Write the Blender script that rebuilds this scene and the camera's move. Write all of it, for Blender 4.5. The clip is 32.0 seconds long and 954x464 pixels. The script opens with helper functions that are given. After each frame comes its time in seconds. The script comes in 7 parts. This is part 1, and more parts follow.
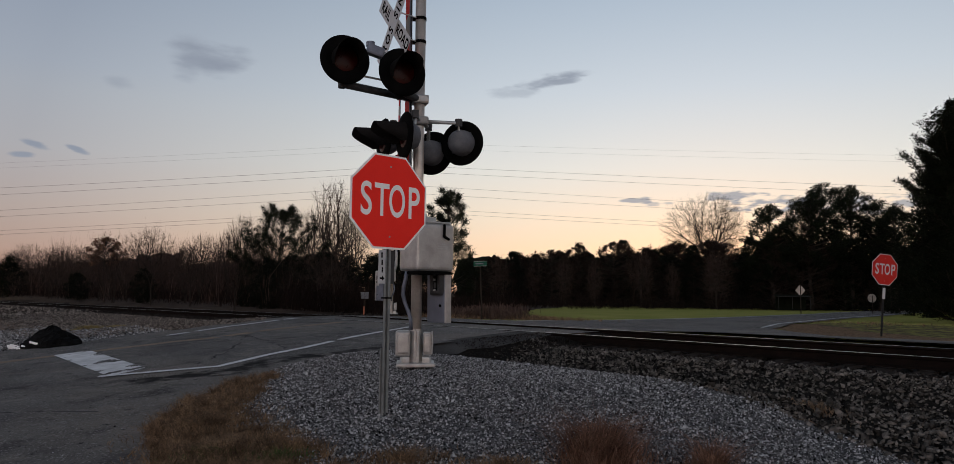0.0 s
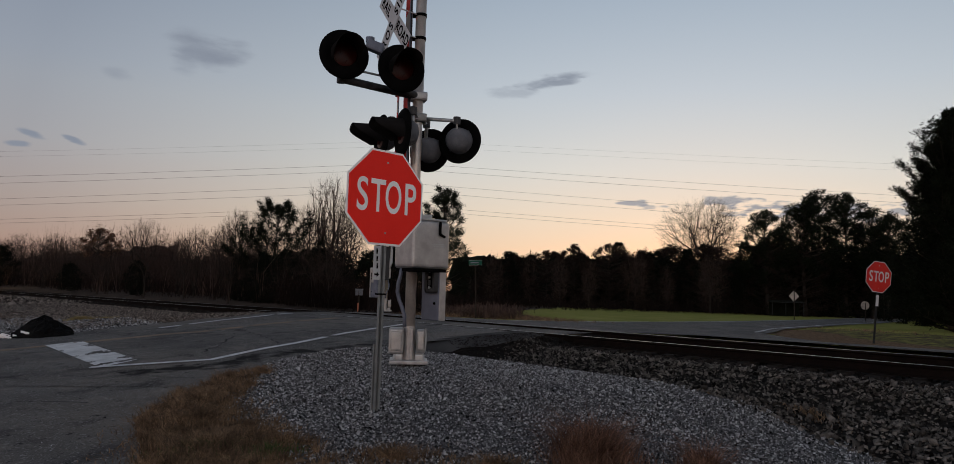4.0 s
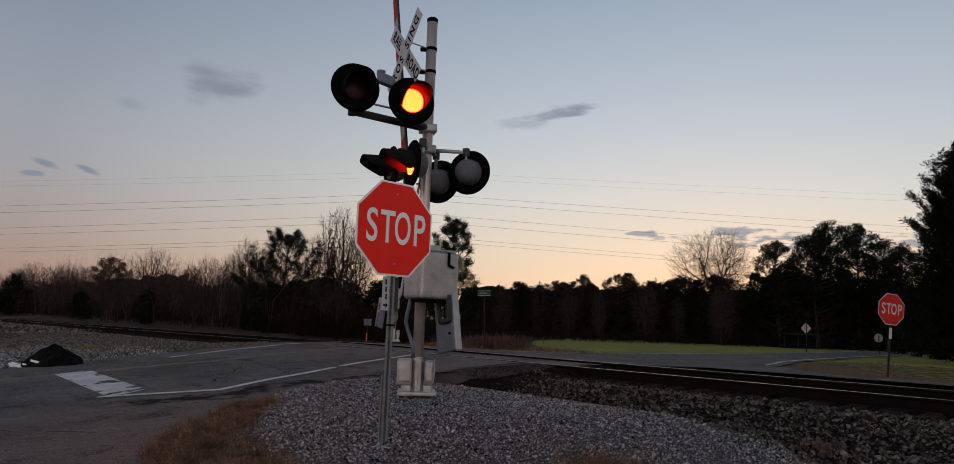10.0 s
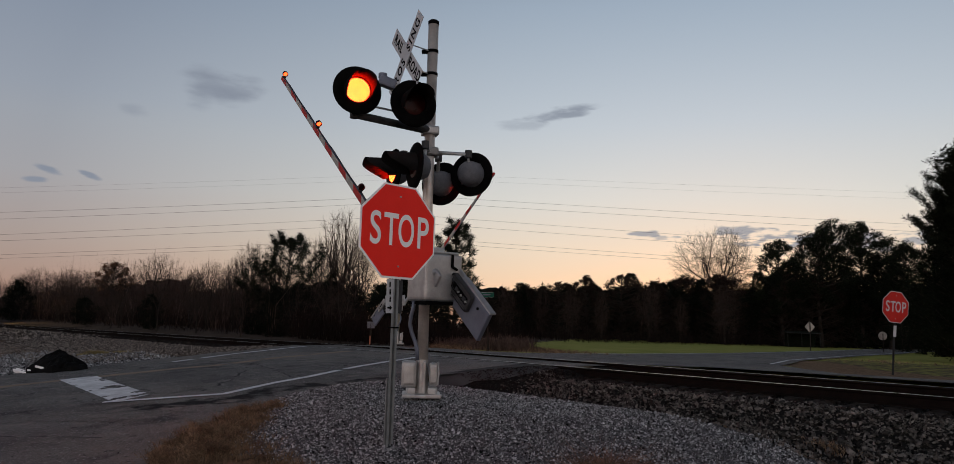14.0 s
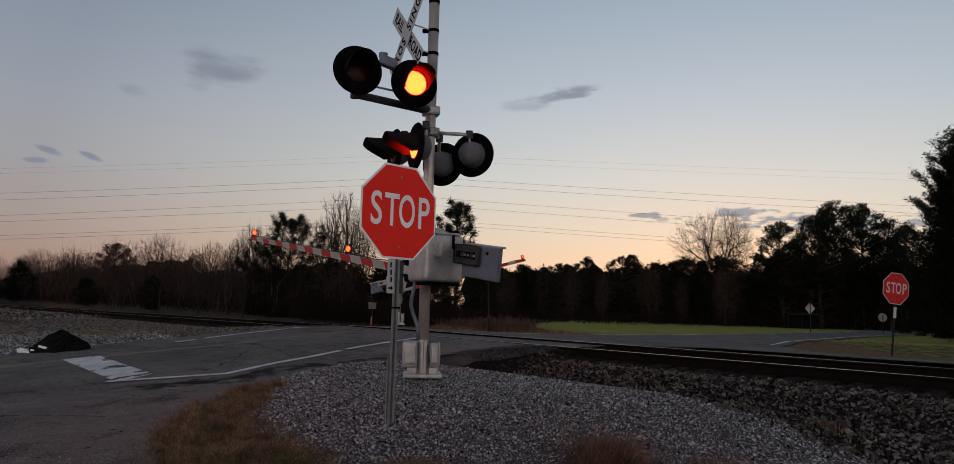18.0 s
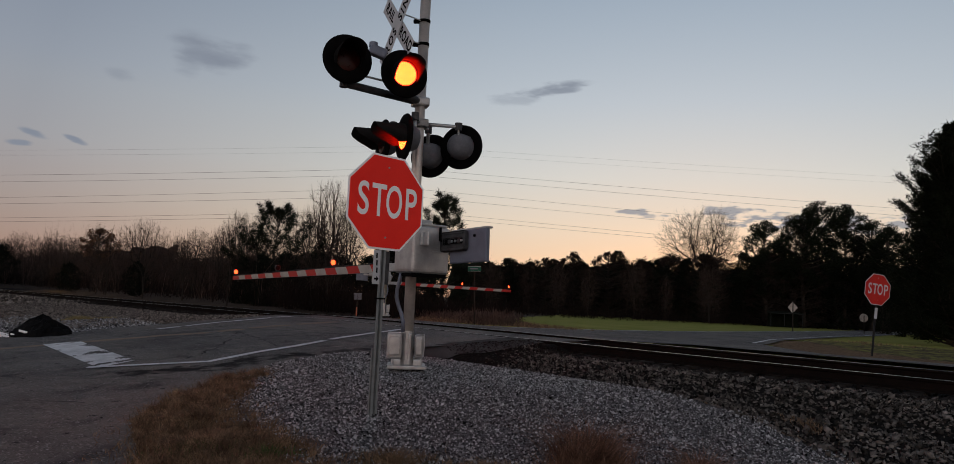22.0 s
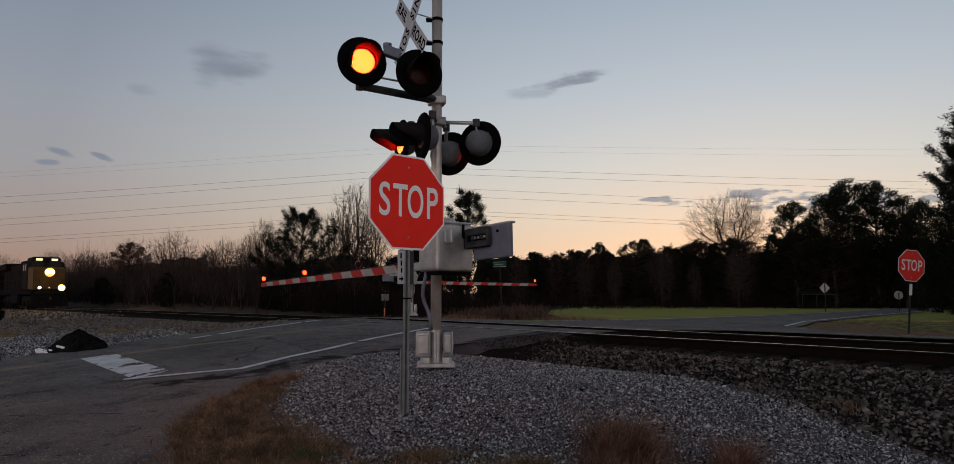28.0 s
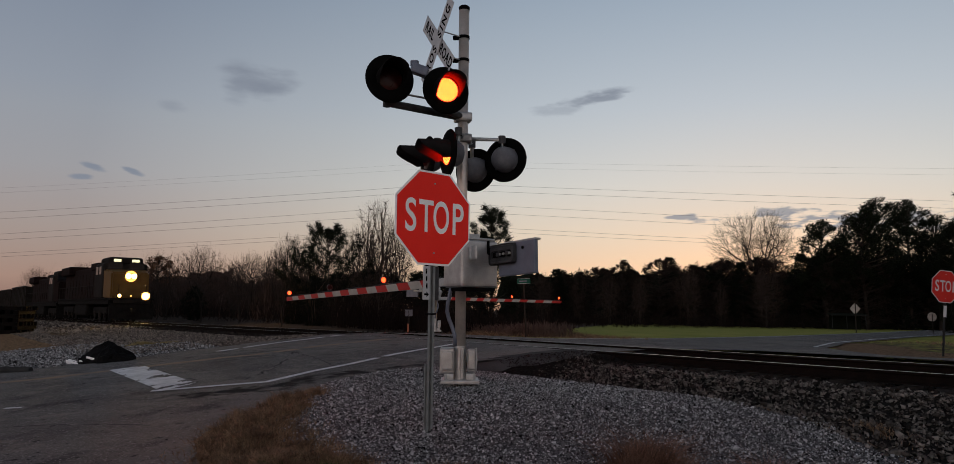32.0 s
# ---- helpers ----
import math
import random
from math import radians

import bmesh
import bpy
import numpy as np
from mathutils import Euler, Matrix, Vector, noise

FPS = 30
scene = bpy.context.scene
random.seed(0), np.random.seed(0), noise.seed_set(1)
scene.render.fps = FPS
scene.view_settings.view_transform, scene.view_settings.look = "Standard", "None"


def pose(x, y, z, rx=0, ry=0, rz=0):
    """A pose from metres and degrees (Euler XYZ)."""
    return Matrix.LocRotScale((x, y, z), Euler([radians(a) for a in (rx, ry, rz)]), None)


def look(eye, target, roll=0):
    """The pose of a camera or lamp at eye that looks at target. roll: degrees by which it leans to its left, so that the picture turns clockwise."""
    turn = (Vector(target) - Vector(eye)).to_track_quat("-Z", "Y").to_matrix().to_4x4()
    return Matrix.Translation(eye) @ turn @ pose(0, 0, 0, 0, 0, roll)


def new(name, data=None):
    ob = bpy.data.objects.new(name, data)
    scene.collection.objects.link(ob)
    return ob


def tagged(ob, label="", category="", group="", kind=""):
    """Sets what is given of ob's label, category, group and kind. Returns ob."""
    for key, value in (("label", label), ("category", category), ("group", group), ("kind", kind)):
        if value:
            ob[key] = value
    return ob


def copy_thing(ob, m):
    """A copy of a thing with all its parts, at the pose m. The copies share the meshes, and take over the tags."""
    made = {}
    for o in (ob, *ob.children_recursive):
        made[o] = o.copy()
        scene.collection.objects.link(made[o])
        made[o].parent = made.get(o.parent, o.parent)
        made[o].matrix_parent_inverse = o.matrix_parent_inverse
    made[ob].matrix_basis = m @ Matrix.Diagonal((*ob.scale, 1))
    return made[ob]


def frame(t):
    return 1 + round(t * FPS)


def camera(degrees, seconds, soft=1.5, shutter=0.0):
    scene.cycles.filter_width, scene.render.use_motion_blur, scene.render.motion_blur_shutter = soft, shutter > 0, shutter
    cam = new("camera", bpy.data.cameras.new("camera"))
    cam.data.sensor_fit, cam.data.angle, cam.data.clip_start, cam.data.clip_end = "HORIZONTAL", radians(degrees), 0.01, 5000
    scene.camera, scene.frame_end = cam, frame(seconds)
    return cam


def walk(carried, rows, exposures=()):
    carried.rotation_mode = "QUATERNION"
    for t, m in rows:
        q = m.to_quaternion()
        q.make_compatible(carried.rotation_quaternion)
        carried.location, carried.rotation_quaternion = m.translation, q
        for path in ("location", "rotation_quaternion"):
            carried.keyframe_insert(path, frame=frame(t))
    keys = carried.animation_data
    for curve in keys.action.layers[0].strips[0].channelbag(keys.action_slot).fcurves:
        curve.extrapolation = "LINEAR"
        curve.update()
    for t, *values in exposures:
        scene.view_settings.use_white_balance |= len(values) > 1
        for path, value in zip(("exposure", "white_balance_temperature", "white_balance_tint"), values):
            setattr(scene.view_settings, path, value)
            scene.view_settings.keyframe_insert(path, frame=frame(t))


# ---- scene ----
cam = camera(67.7, 32.0, soft=0.7)
ROWS = [
    (0, 0.002, 0.001, 1.601, 0.01, 4.74, -0.35),
    (0.5, -0.002, 0.008, 1.600, 0.05, 4.99, -0.40),
    (1, -0.005, 0.003, 1.597, -0.01, 5.42, -0.55),
    (1.5, -0.002, 0.002, 1.597, -0.37, 5.30, -0.90),
    (2, 0.011, -0.003, 1.597, -0.24, 5.03, -0.58),
    (2.5, 0.003, -0.004, 1.595, -0.29, 4.93, -1.24),
    (3, 0.005, 0.002, 1.596, -0.22, 4.85, -1.26),
    (3.5, -0.001, 0.018, 1.594, -0.28, 4.75, -1.48),
    (5.5, 0.013, 0.011, 1.588, -0.69, 4.25, -1.43),
    (6, 0.008, -0.004, 1.594, -0.22, 4.00, -1.79),
    (6.5, 0.004, 0.017, 1.593, -0.13, 4.45, -1.50),
    (7, 0.006, 0.002, 1.596, -0.08, 4.92, -1.69),
    (7.5, 0.012, 0.005, 1.600, -0.14, 5.43, -1.59),
    (8, 0.009, 0.010, 1.601, 0.13, 6.00, -1.46),
    (8.5, -0.015, 0.016, 1.598, -0.32, 6.81, -0.99),
    (9, 0.006, 0.001, 1.596, -0.74, 6.92, -1.45),
    (9.5, 0.006, -0.001, 1.600, -0.26, 6.97, -1.47),
    (10, 0.004, -0.008, 1.599, 0.28, 7.09, -1.80),
    (10.5, 0.001, -0.004, 1.600, 0.30, 6.92, -1.94),
    (11, -0.004, -0.009, 1.596, 0.68, 6.84, -1.85),
    (11.5, -0.002, -0.001, 1.596, 0.69, 6.84, -1.53),
    (12, 0.002, -0.008, 1.596, 0.48, 6.65, -1.63),
    (12.5, 0.005, -0.000, 1.594, 0.55, 6.64, -1.45),
    (13, 0.000, -0.010, 1.602, 0.83, 7.13, -1.49),
    (13.5, 0.003, -0.018, 1.596, 0.69, 7.30, -1.51),
    (14, -0.009, -0.008, 1.599, 0.52, 7.22, -1.27),
    (14.5, -0.009, 0.001, 1.599, 0.40, 7.33, -1.86),
    (16.5, -0.009, -0.010, 1.596, 0.29, 6.66, -1.60),
    (17, -0.010, -0.003, 1.593, 0.40, 6.69, -1.43),
    (17.5, -0.008, -0.016, 1.595, 0.59, 6.22, -1.62),
    (18, -0.007, -0.002, 1.591, 0.60, 5.72, -1.34),
    (18.5, -0.006, -0.003, 1.597, 0.80, 5.69, -1.45),
    (19, -0.014, 0.009, 1.598, 0.66, 6.01, -1.56),
    (19.5, -0.009, 0.001, 1.593, 0.55, 6.15, -1.52),
    (20, -0.001, -0.007, 1.589, 0.62, 5.84, -1.50),
    (20.5, -0.024, -0.006, 1.590, 0.30, 5.48, -2.38),
    (21, -0.022, 0.004, 1.589, -0.90, 5.28, -2.49),
    (21.5, -0.003, 0.000, 1.591, -1.31, 5.20, -2.18),
    (22, -0.002, 0.006, 1.588, -0.53, 5.19, -2.46),
    (22.5, -0.010, 0.012, 1.588, -0.57, 5.22, -2.61),
    (23, 0.000, 0.007, 1.591, -0.38, 5.14, -1.07),
    (23.5, -0.002, 0.002, 1.590, -0.07, 5.37, -1.19),
    (24, -0.013, -0.003, 1.593, 0.23, 5.22, -1.38),
    (24.5, -0.005, -0.001, 1.596, 0.11, 5.36, -1.15),
    (25, -0.008, 0.001, 1.589, -0.26, 5.56, -1.31),
    (25.5, 0.002, 0.001, 1.581, -0.67, 4.97, -0.76),
    (27.5, 0.010, 0.007, 1.588, 1.21, 4.73, -0.02),
    (28, 0.008, 0.016, 1.587, 1.62, 4.83, 0.22),
    (28.5, -0.016, 0.015, 1.587, 0.69, 4.96, 0.33),
    (29, 0.017, 0.005, 1.582, 2.10, 5.17, -1.21),
    (29.5, -0.001, -0.003, 1.583, 2.40, 5.26, -1.75),
    (30, -0.008, 0.011, 1.582, 2.04, 5.39, -1.65),
    (30.5, 0.012, 0.007, 1.582, 2.60, 5.05, -0.93),
    (31, -0.000, 0.006, 1.582, 3.17, 5.23, -1.35),
    (31.5, -0.004, 0.022, 1.583, 3.44, 5.43, -0.76),
    (32, -0.006, 0.006, 1.584, 3.49, 6.15, -0.43),
]
walk(cam, [(t, pose(x, y, z, 90 + pitch, roll, yaw)) for t, x, y, z, yaw, pitch, roll in ROWS],
     [(0.0, 0.17), (1.0, 0.12), (2.0, 0.05), (3.0, 0.01), (6.0, -0.05), (13.0, 0.0), (19.0, -0.08), (28.0, -0.10), (32.0, -0.12)])

# ---- world: clear dusk sky, the sun just under the horizon ahead ----
world = bpy.data.worlds.new("dusk_sky")
scene.world = world
world.use_nodes = True


def build_sky():
    nt = world.node_tree
    N, L = nt.nodes, nt.links
    N.clear()
    out, bg = N.new("ShaderNodeOutputWorld"), N.new("ShaderNodeBackground")
    sky = N.new("ShaderNodeTexSky")
    sky.sky_type, sky.sun_disc = "NISHITA", False
    sky.sun_elevation, sky.sun_rotation = radians(1.0), radians(18)
    sky.air_density, sky.dust_density, sky.ozone_density = 1.0, 0.6, 2.0
    tc, sep = N.new("ShaderNodeTexCoord"), N.new("ShaderNodeSeparateXYZ")
    L.new(tc.outputs["Generated"], sep.inputs[0])
    ramp = N.new("ShaderNodeValToRGB")
    els = ramp.color_ramp.elements
    stops = [(0.0, (0.475, 0.335, 0.259)), (0.035, (0.762, 0.538, 0.388)), (0.10, (0.713, 0.604, 0.493)), (0.17, (0.624, 0.619, 0.587)),
             (0.27, (0.495, 0.548, 0.597)), (0.42, (0.346, 0.426, 0.517)), (0.6, (0.124, 0.154, 0.194)), (1.0, (0.054, 0.071, 0.092))]
    els[0].position, els[0].color = stops[0][0], (*stops[0][1], 1)
    els[1].position, els[1].color = stops[-1][0], (*stops[-1][1], 1)
    for pos, c in stops[1:-1]:
        els.new(pos).color = (*c, 1)
    L.new(sep.outputs["Z"], ramp.inputs[0])
    # dimmer and mauve away from the sunset
    dot = N.new("ShaderNodeVectorMath")
    dot.operation = "DOT_PRODUCT"
    dot.inputs[1].default_value = (0.31, 0.95, 0.0)
    L.new(tc.outputs["Generated"], dot.inputs[0])
    side = N.new("ShaderNodeMapRange")
    side.inputs["From Min"].default_value, side.inputs["From Max"].default_value = -1.0, 1.0
    L.new(dot.outputs["Value"], side.inputs["Value"])
    tint = N.new("ShaderNodeMix")
    tint.data_type, tint.blend_type = "RGBA", "MULTIPLY"
    tint.inputs["Factor"].default_value = 1.0
    shade = N.new("ShaderNodeValToRGB")
    # unseen sky opposite the sunset raised to light the signs, dimmest at the sides
    shade.color_ramp.elements[0].color = (2.5, 2.25, 2.2, 1)
    shade.color_ramp.elements[1].color = (1.0, 1.0, 1.0, 1)
    for pos, c in ((0.35, (1.1, 1.02, 1.05)), (0.62, (0.58, 0.57, 0.62)), (0.81, (0.575, 0.565, 0.605)), (0.91, (0.80, 0.785, 0.79)), (0.985, (1.0, 1.0, 1.0))):
        shade.color_ramp.elements.new(pos).color = (*c, 1)
    L.new(side.outputs["Result"], shade.inputs[0])
    L.new(ramp.outputs["Color"], tint.inputs["A"])
    L.new(shade.outputs["Color"], tint.inputs["B"])
    # duller and mauve low down, away from the sunset
    low, west, both, haze = N.new("ShaderNodeMapRange"), N.new("ShaderNodeMapRange"), N.new("ShaderNodeMath"), N.new("ShaderNodeMix")
    low.inputs["From Min"].default_value, low.inputs["From Max"].default_value = 0.24, 0.04
    west.inputs["From Min"].default_value, west.inputs["From Max"].default_value = -0.08, -0.5
    both.operation = "MULTIPLY"
    L.new(sep.outputs["Z"], low.inputs["Value"])
    L.new(sep.outputs["X"], west.inputs["Value"])
    L.new(low.outputs["Result"], both.inputs[0])
    L.new(west.outputs["Result"], both.inputs[1])
    haze.data_type, haze.blend_type = "RGBA", "MULTIPLY"
    haze.inputs["B"].default_value = (0.80, 0.765, 0.88, 1)
    L.new(both.outputs[0], haze.inputs["Factor"])
    L.new(tint.outputs["Result"], haze.inputs["A"])
    # a share of the physical sky
    mix = N.new("ShaderNodeMix")
    mix.data_type, mix.blend_type = "RGBA", "ADD"
    mix.inputs["Factor"].default_value = 0.04
    L.new(haze.outputs["Result"], mix.inputs["A"])
    L.new(sky.outputs["Color"], mix.inputs["B"])
    last = mix.outputs["Result"]
    # small dark clouds: direction, half widths, tilt, depth
    noise_tex = N.new("ShaderNodeTexNoise")
    noise_tex.inputs["Scale"].default_value, noise_tex.inputs["Detail"].default_value = 34.0, 8.0
    stretch = N.new("ShaderNodeMapping")
    stretch.inputs["Scale"].default_value = (0.5, 0.5, 1.9)
    L.new(tc.outputs["Generated"], stretch.inputs["Vector"])
    L.new(stretch.outputs["Vector"], noise_tex.inputs["Vector"])
    fleck_tex = N.new("ShaderNodeTexNoise")
    fleck_tex.inputs["Scale"].default_value, fleck_tex.inputs["Detail"].default_value = 75.0, 8.0
    L.new(stretch.outputs["Vector"], fleck_tex.inputs["Vector"])
    for az, el, wa, we, tilt, deep in CLOUDS:
        to = Vector((math.sin(radians(az)) * math.cos(radians(el)), math.cos(radians(az)) * math.cos(radians(el)), math.sin(radians(el))))
        right = Vector((math.cos(radians(az)), -math.sin(radians(az)), 0))
        up = right.cross(to)
        r2 = right * math.cos(radians(tilt)) + up * math.sin(radians(tilt))
        u2 = up * math.cos(radians(tilt)) - right * math.sin(radians(tilt))
        sq = []
        for axis, half in ((r2, wa), (u2, we)):
            d = N.new("ShaderNodeVectorMath")
            d.operation = "DOT_PRODUCT"
            d.inputs[1].default_value = tuple(axis / math.sin(radians(half)))
            L.new(tc.outputs["Generated"], d.inputs[0])
            s = N.new("ShaderNodeMath")
            s.operation = "SUBTRACT"
            s.inputs[1].default_value = to.dot(axis) / math.sin(radians(half))
            L.new(d.outputs["Value"], s.inputs[0])
            q = N.new("ShaderNodeMath")
            q.operation = "POWER"
            q.inputs[1].default_value = 2.0
            ab = N.new("ShaderNodeMath")
            ab.operation = "ABSOLUTE"
            L.new(s.outputs[0], ab.inputs[0])
            L.new(ab.outputs[0], q.inputs[0])
            sq.append(q)
        add = N.new("ShaderNodeMath")
        L.new(sq[0].outputs[0], add.inputs[0])
        L.new(sq[1].outputs[0], add.inputs[1])
        ns = N.new("ShaderNodeMath")
        ns.operation = "MULTIPLY_ADD"
        rough_edge, fleck = (3.2, False) if az < 0 else ((11.0, True) if az > 10 else (7.0, False))
        ns.inputs[1].default_value, ns.inputs[2].default_value = rough_edge, -rough_edge * (0.495 if fleck else 0.49)
        L.new((fleck_tex if fleck else noise_tex).outputs[0], ns.inputs[0])
        tot = N.new("ShaderNodeMath")
        L.new(add.outputs[0], tot.inputs[0])
        L.new(ns.outputs[0], tot.inputs[1])
        m = N.new("ShaderNodeMapRange")
        m.interpolation_type = "SMOOTHSTEP"
        m.inputs["From Min"].default_value, m.inputs["From Max"].default_value = (0.9, 0.2) if az < -28 else (1.5, -0.5)
        m.inputs["To Max"].default_value = deep
        L.new(tot.outputs[0], m.inputs["Value"])
        dark = N.new("ShaderNodeMix")
        dark.data_type, dark.blend_type = "RGBA", "MIX"
        dark.inputs["B"].default_value = (0.235, 0.265, 0.325, 1)
        L.new(m.outputs["Result"], dark.inputs["Factor"])
        L.new(last, dark.inputs["A"])
        last = dark.outputs["Result"]
    L.new(last, bg.inputs["Color"])
    bg.inputs["Strength"].default_value = 1.0
    L.new(bg.outputs[0], out.inputs[0])


CLOUDS = [(-21.4, 17.2, 2.5, 1.35, -6, 0.85), (-19.9, 17.5, 1.9, 0.8, 4, 0.6), (-22.9, 16.0, 1.1, 0.8, -30, 0.5), (-21.2, 17.3, 1.9, 0.9, 2, 0.55), (6.5, 17.1, 2.4, 0.34, 5, 0.65), (5.2, 16.75, 2.5, 0.52, 4, 0.8), (2.8, 15.75, 2.0, 0.42, 0, 0.38),
          (-32.2, 9.85, 1.25, 0.34, -15, 0.7), (-32.9, 9.05, 0.95, 0.27, 3, 0.65), (-29.9, 9.8, 1.05, 0.30, -17, 0.7), (-32.2, 9.85, 1.0, 0.27, -15, 0.8), (-32.9, 9.05, 0.75, 0.21, 3, 0.7), (-29.9, 9.8, 0.8, 0.24, -17, 0.8),
          (19.6, 7.3, 2.6, 0.34, 2, 0.75), (22.8, 6.7, 3.4, 0.46, 0, 0.8), (27.5, 6.3, 5.0, 0.6, 2, 0.75), (12.6, 7.15, 1.2, 0.22, 0, 0.75), (14.6, 6.9, 0.9, 0.16, 3, 0.6), (-27.2, 14.7, 1.1, 0.5, 0, 0.5)]
build_sky()
sun = new("sun", bpy.data.lights.new("sun", "SUN"))
sun.data.energy, sun.data.angle, sun.data.color = 0.12, radians(30), (1.0, 0.72, 0.5)
sun.matrix_world = look((0, 0, 50), (-15.5, -47.5, 49))


# ---- materials ----
def mat(name, c1, c2, scale=4.0, rough=0.7, metal=0.0, bump=0.0, bump_scale=60.0, fine=0.25, per_piece=0.0, emit=None, strength=0.0, gloss=None):
    m = bpy.data.materials.new(name)
    m.use_nodes = True
    nt = m.node_tree
    N, L = nt.nodes, nt.links
    b = N["Principled BSDF"]
    tc = N.new("ShaderNodeTexCoord")
    n1, n2 = N.new("ShaderNodeTexNoise"), N.new("ShaderNodeTexNoise")
    n1.inputs["Scale"].default_value, n1.inputs["Detail"].default_value = scale, 5.0
    n2.inputs["Scale"].default_value, n2.inputs["Detail"].default_value = bump_scale, 3.0
    L.new(tc.outputs["Object"], n1.inputs["Vector"])
    L.new(tc.outputs["Object"], n2.inputs["Vector"])
    st = N.new("ShaderNodeMapRange")
    st.inputs["From Min"].default_value, st.inputs["From Max"].default_value = 0.3, 0.7
    L.new(n1.outputs[0], st.inputs["Value"])
    mix = N.new("ShaderNodeMix")
    mix.data_type = "RGBA"
    mix.inputs["A"].default_value, mix.inputs["B"].default_value = (*c1, 1), (*c2, 1)
    L.new(st.outputs["Result"], mix.inputs["Factor"])
    hs = N.new("ShaderNodeHueSaturation")
    L.new(mix.outputs["Result"], hs.inputs["Color"])
    va = N.new("ShaderNodeMapRange")
    va.inputs["To Min"].default_value, va.inputs["To Max"].default_value = 1 - fine, 1 + fine
    L.new(n2.outputs[0], va.inputs["Value"])
    value = va.outputs["Result"]
    if per_piece:
        geo, pr, mu = N.new("ShaderNodeNewGeometry"), N.new("ShaderNodeMapRange"), N.new("ShaderNodeMath")
        pr.inputs["To Min"].default_value, pr.inputs["To Max"].default_value = 1 - per_piece, 1 + per_piece
        mu.operation = "MULTIPLY"
        L.new(geo.outputs["Random Per Island"], pr.inputs["Value"])
        L.new(pr.outputs["Result"], mu.inputs[0])
        L.new(value, mu.inputs[1])
        value = mu.outputs[0]
    L.new(value, hs.inputs["Value"])
    L.new(hs.outputs["Color"], b.inputs["Base Color"])
    rr = N.new("ShaderNodeMapRange")
    rr.inputs["To Min"].default_value, rr.inputs["To Max"].default_value = max(0.03, rough - 0.12), min(1, rough + 0.12)
    L.new(n1.outputs[0], rr.inputs["Value"])
    L.new(rr.outputs["Result"], b.inputs["Roughness"])
    b.inputs["Metallic"].default_value = metal
    b.inputs["Specular IOR Level"].default_value = gloss if gloss is not None else (0.5 if rough < 0.45 or metal > 0.2 else (0.03 if rough >= 0.75 else 0.12))
    if bump:
        bp = N.new("ShaderNodeBump")
        bp.inputs["Strength"].default_value, bp.inputs["Distance"].default_value = bump, 0.02
        L.new(n2.outputs[0], bp.inputs["Height"])
        L.new(bp.outputs[0], b.inputs["Normal"])
    if emit:
        b.inputs["Emission Color"].default_value, b.inputs["Emission Strength"].default_value = (*emit, 1), strength
    return m



def asphalt_material(name="worn_asphalt", crumble=False):
    """Worn asphalt: speckled aggregate, paler wheel tracks, tan dust and dark tar stains."""
    m = mat(name, (0.10, 0.096, 0.094), (0.188, 0.178, 0.17), 0.7, 0.88, 0, 1.0, 95, 0.95)
    N, L = m.node_tree.nodes, m.node_tree.links
    b = N["Principled BSDF"]
    col = b.inputs["Base Color"].links[0].from_socket
    tc = N.new("ShaderNodeTexCoord")
    for scale, lo, hi, c, most in ((0.33, 0.50, 0.66, (0.20, 0.178, 0.156), 0.7), (1.4, 0.54, 0.68, (0.045, 0.044, 0.044), 0.75), (7.0, 0.64, 0.70, (0.02, 0.02, 0.02), 0.85), (3.1, 0.56, 0.66, (0.25, 0.225, 0.20), 0.45), (38.0, 0.57, 0.66, (0.36, 0.35, 0.34), 0.8), (55.0, 0.60, 0.66, (0.02, 0.02, 0.02), 0.8)):
        n, r, x = N.new("ShaderNodeTexNoise"), N.new("ShaderNodeMapRange"), N.new("ShaderNodeMix")
        n.inputs["Scale"].default_value, n.inputs["Detail"].default_value = scale, 7.0
        L.new(tc.outputs["Object"], n.inputs["Vector"])
        r.inputs["From Min"].default_value, r.inputs["From Max"].default_value, r.inputs["To Max"].default_value = lo, hi, most
        L.new(n.outputs[0], r.inputs["Value"])
        x.data_type = "RGBA"
        L.new(r.outputs["Result"], x.inputs["Factor"])
        L.new(col, x.inputs["A"])
        x.inputs["B"].default_value = (*c, 1)
        col = x.outputs["Result"]
    if crumble:
        at, n, ad, r, x = N.new("ShaderNodeAttribute"), N.new("ShaderNodeTexNoise"), N.new("ShaderNodeMath"), N.new("ShaderNodeMapRange"), N.new("ShaderNodeMix")
        at.attribute_name = "crumble"
        n.inputs["Scale"].default_value, n.inputs["Detail"].default_value = 3.4, 9.0
        L.new(tc.outputs["Object"], n.inputs["Vector"])
        L.new(at.outputs["Fac"], ad.inputs[0])
        L.new(n.outputs[0], ad.inputs[1])
        r.inputs["From Min"].default_value, r.inputs["From Max"].default_value = 0.93, 1.12
        L.new(ad.outputs[0], r.inputs["Value"])
        x.data_type = "RGBA"
        L.new(r.outputs["Result"], x.inputs["Factor"])
        L.new(col, x.inputs["A"])
        x.inputs["B"].default_value = (0.026, 0.025, 0.025, 1)
        col = x.outputs["Result"]
    L.new(col, b.inputs["Base Color"])
    return m


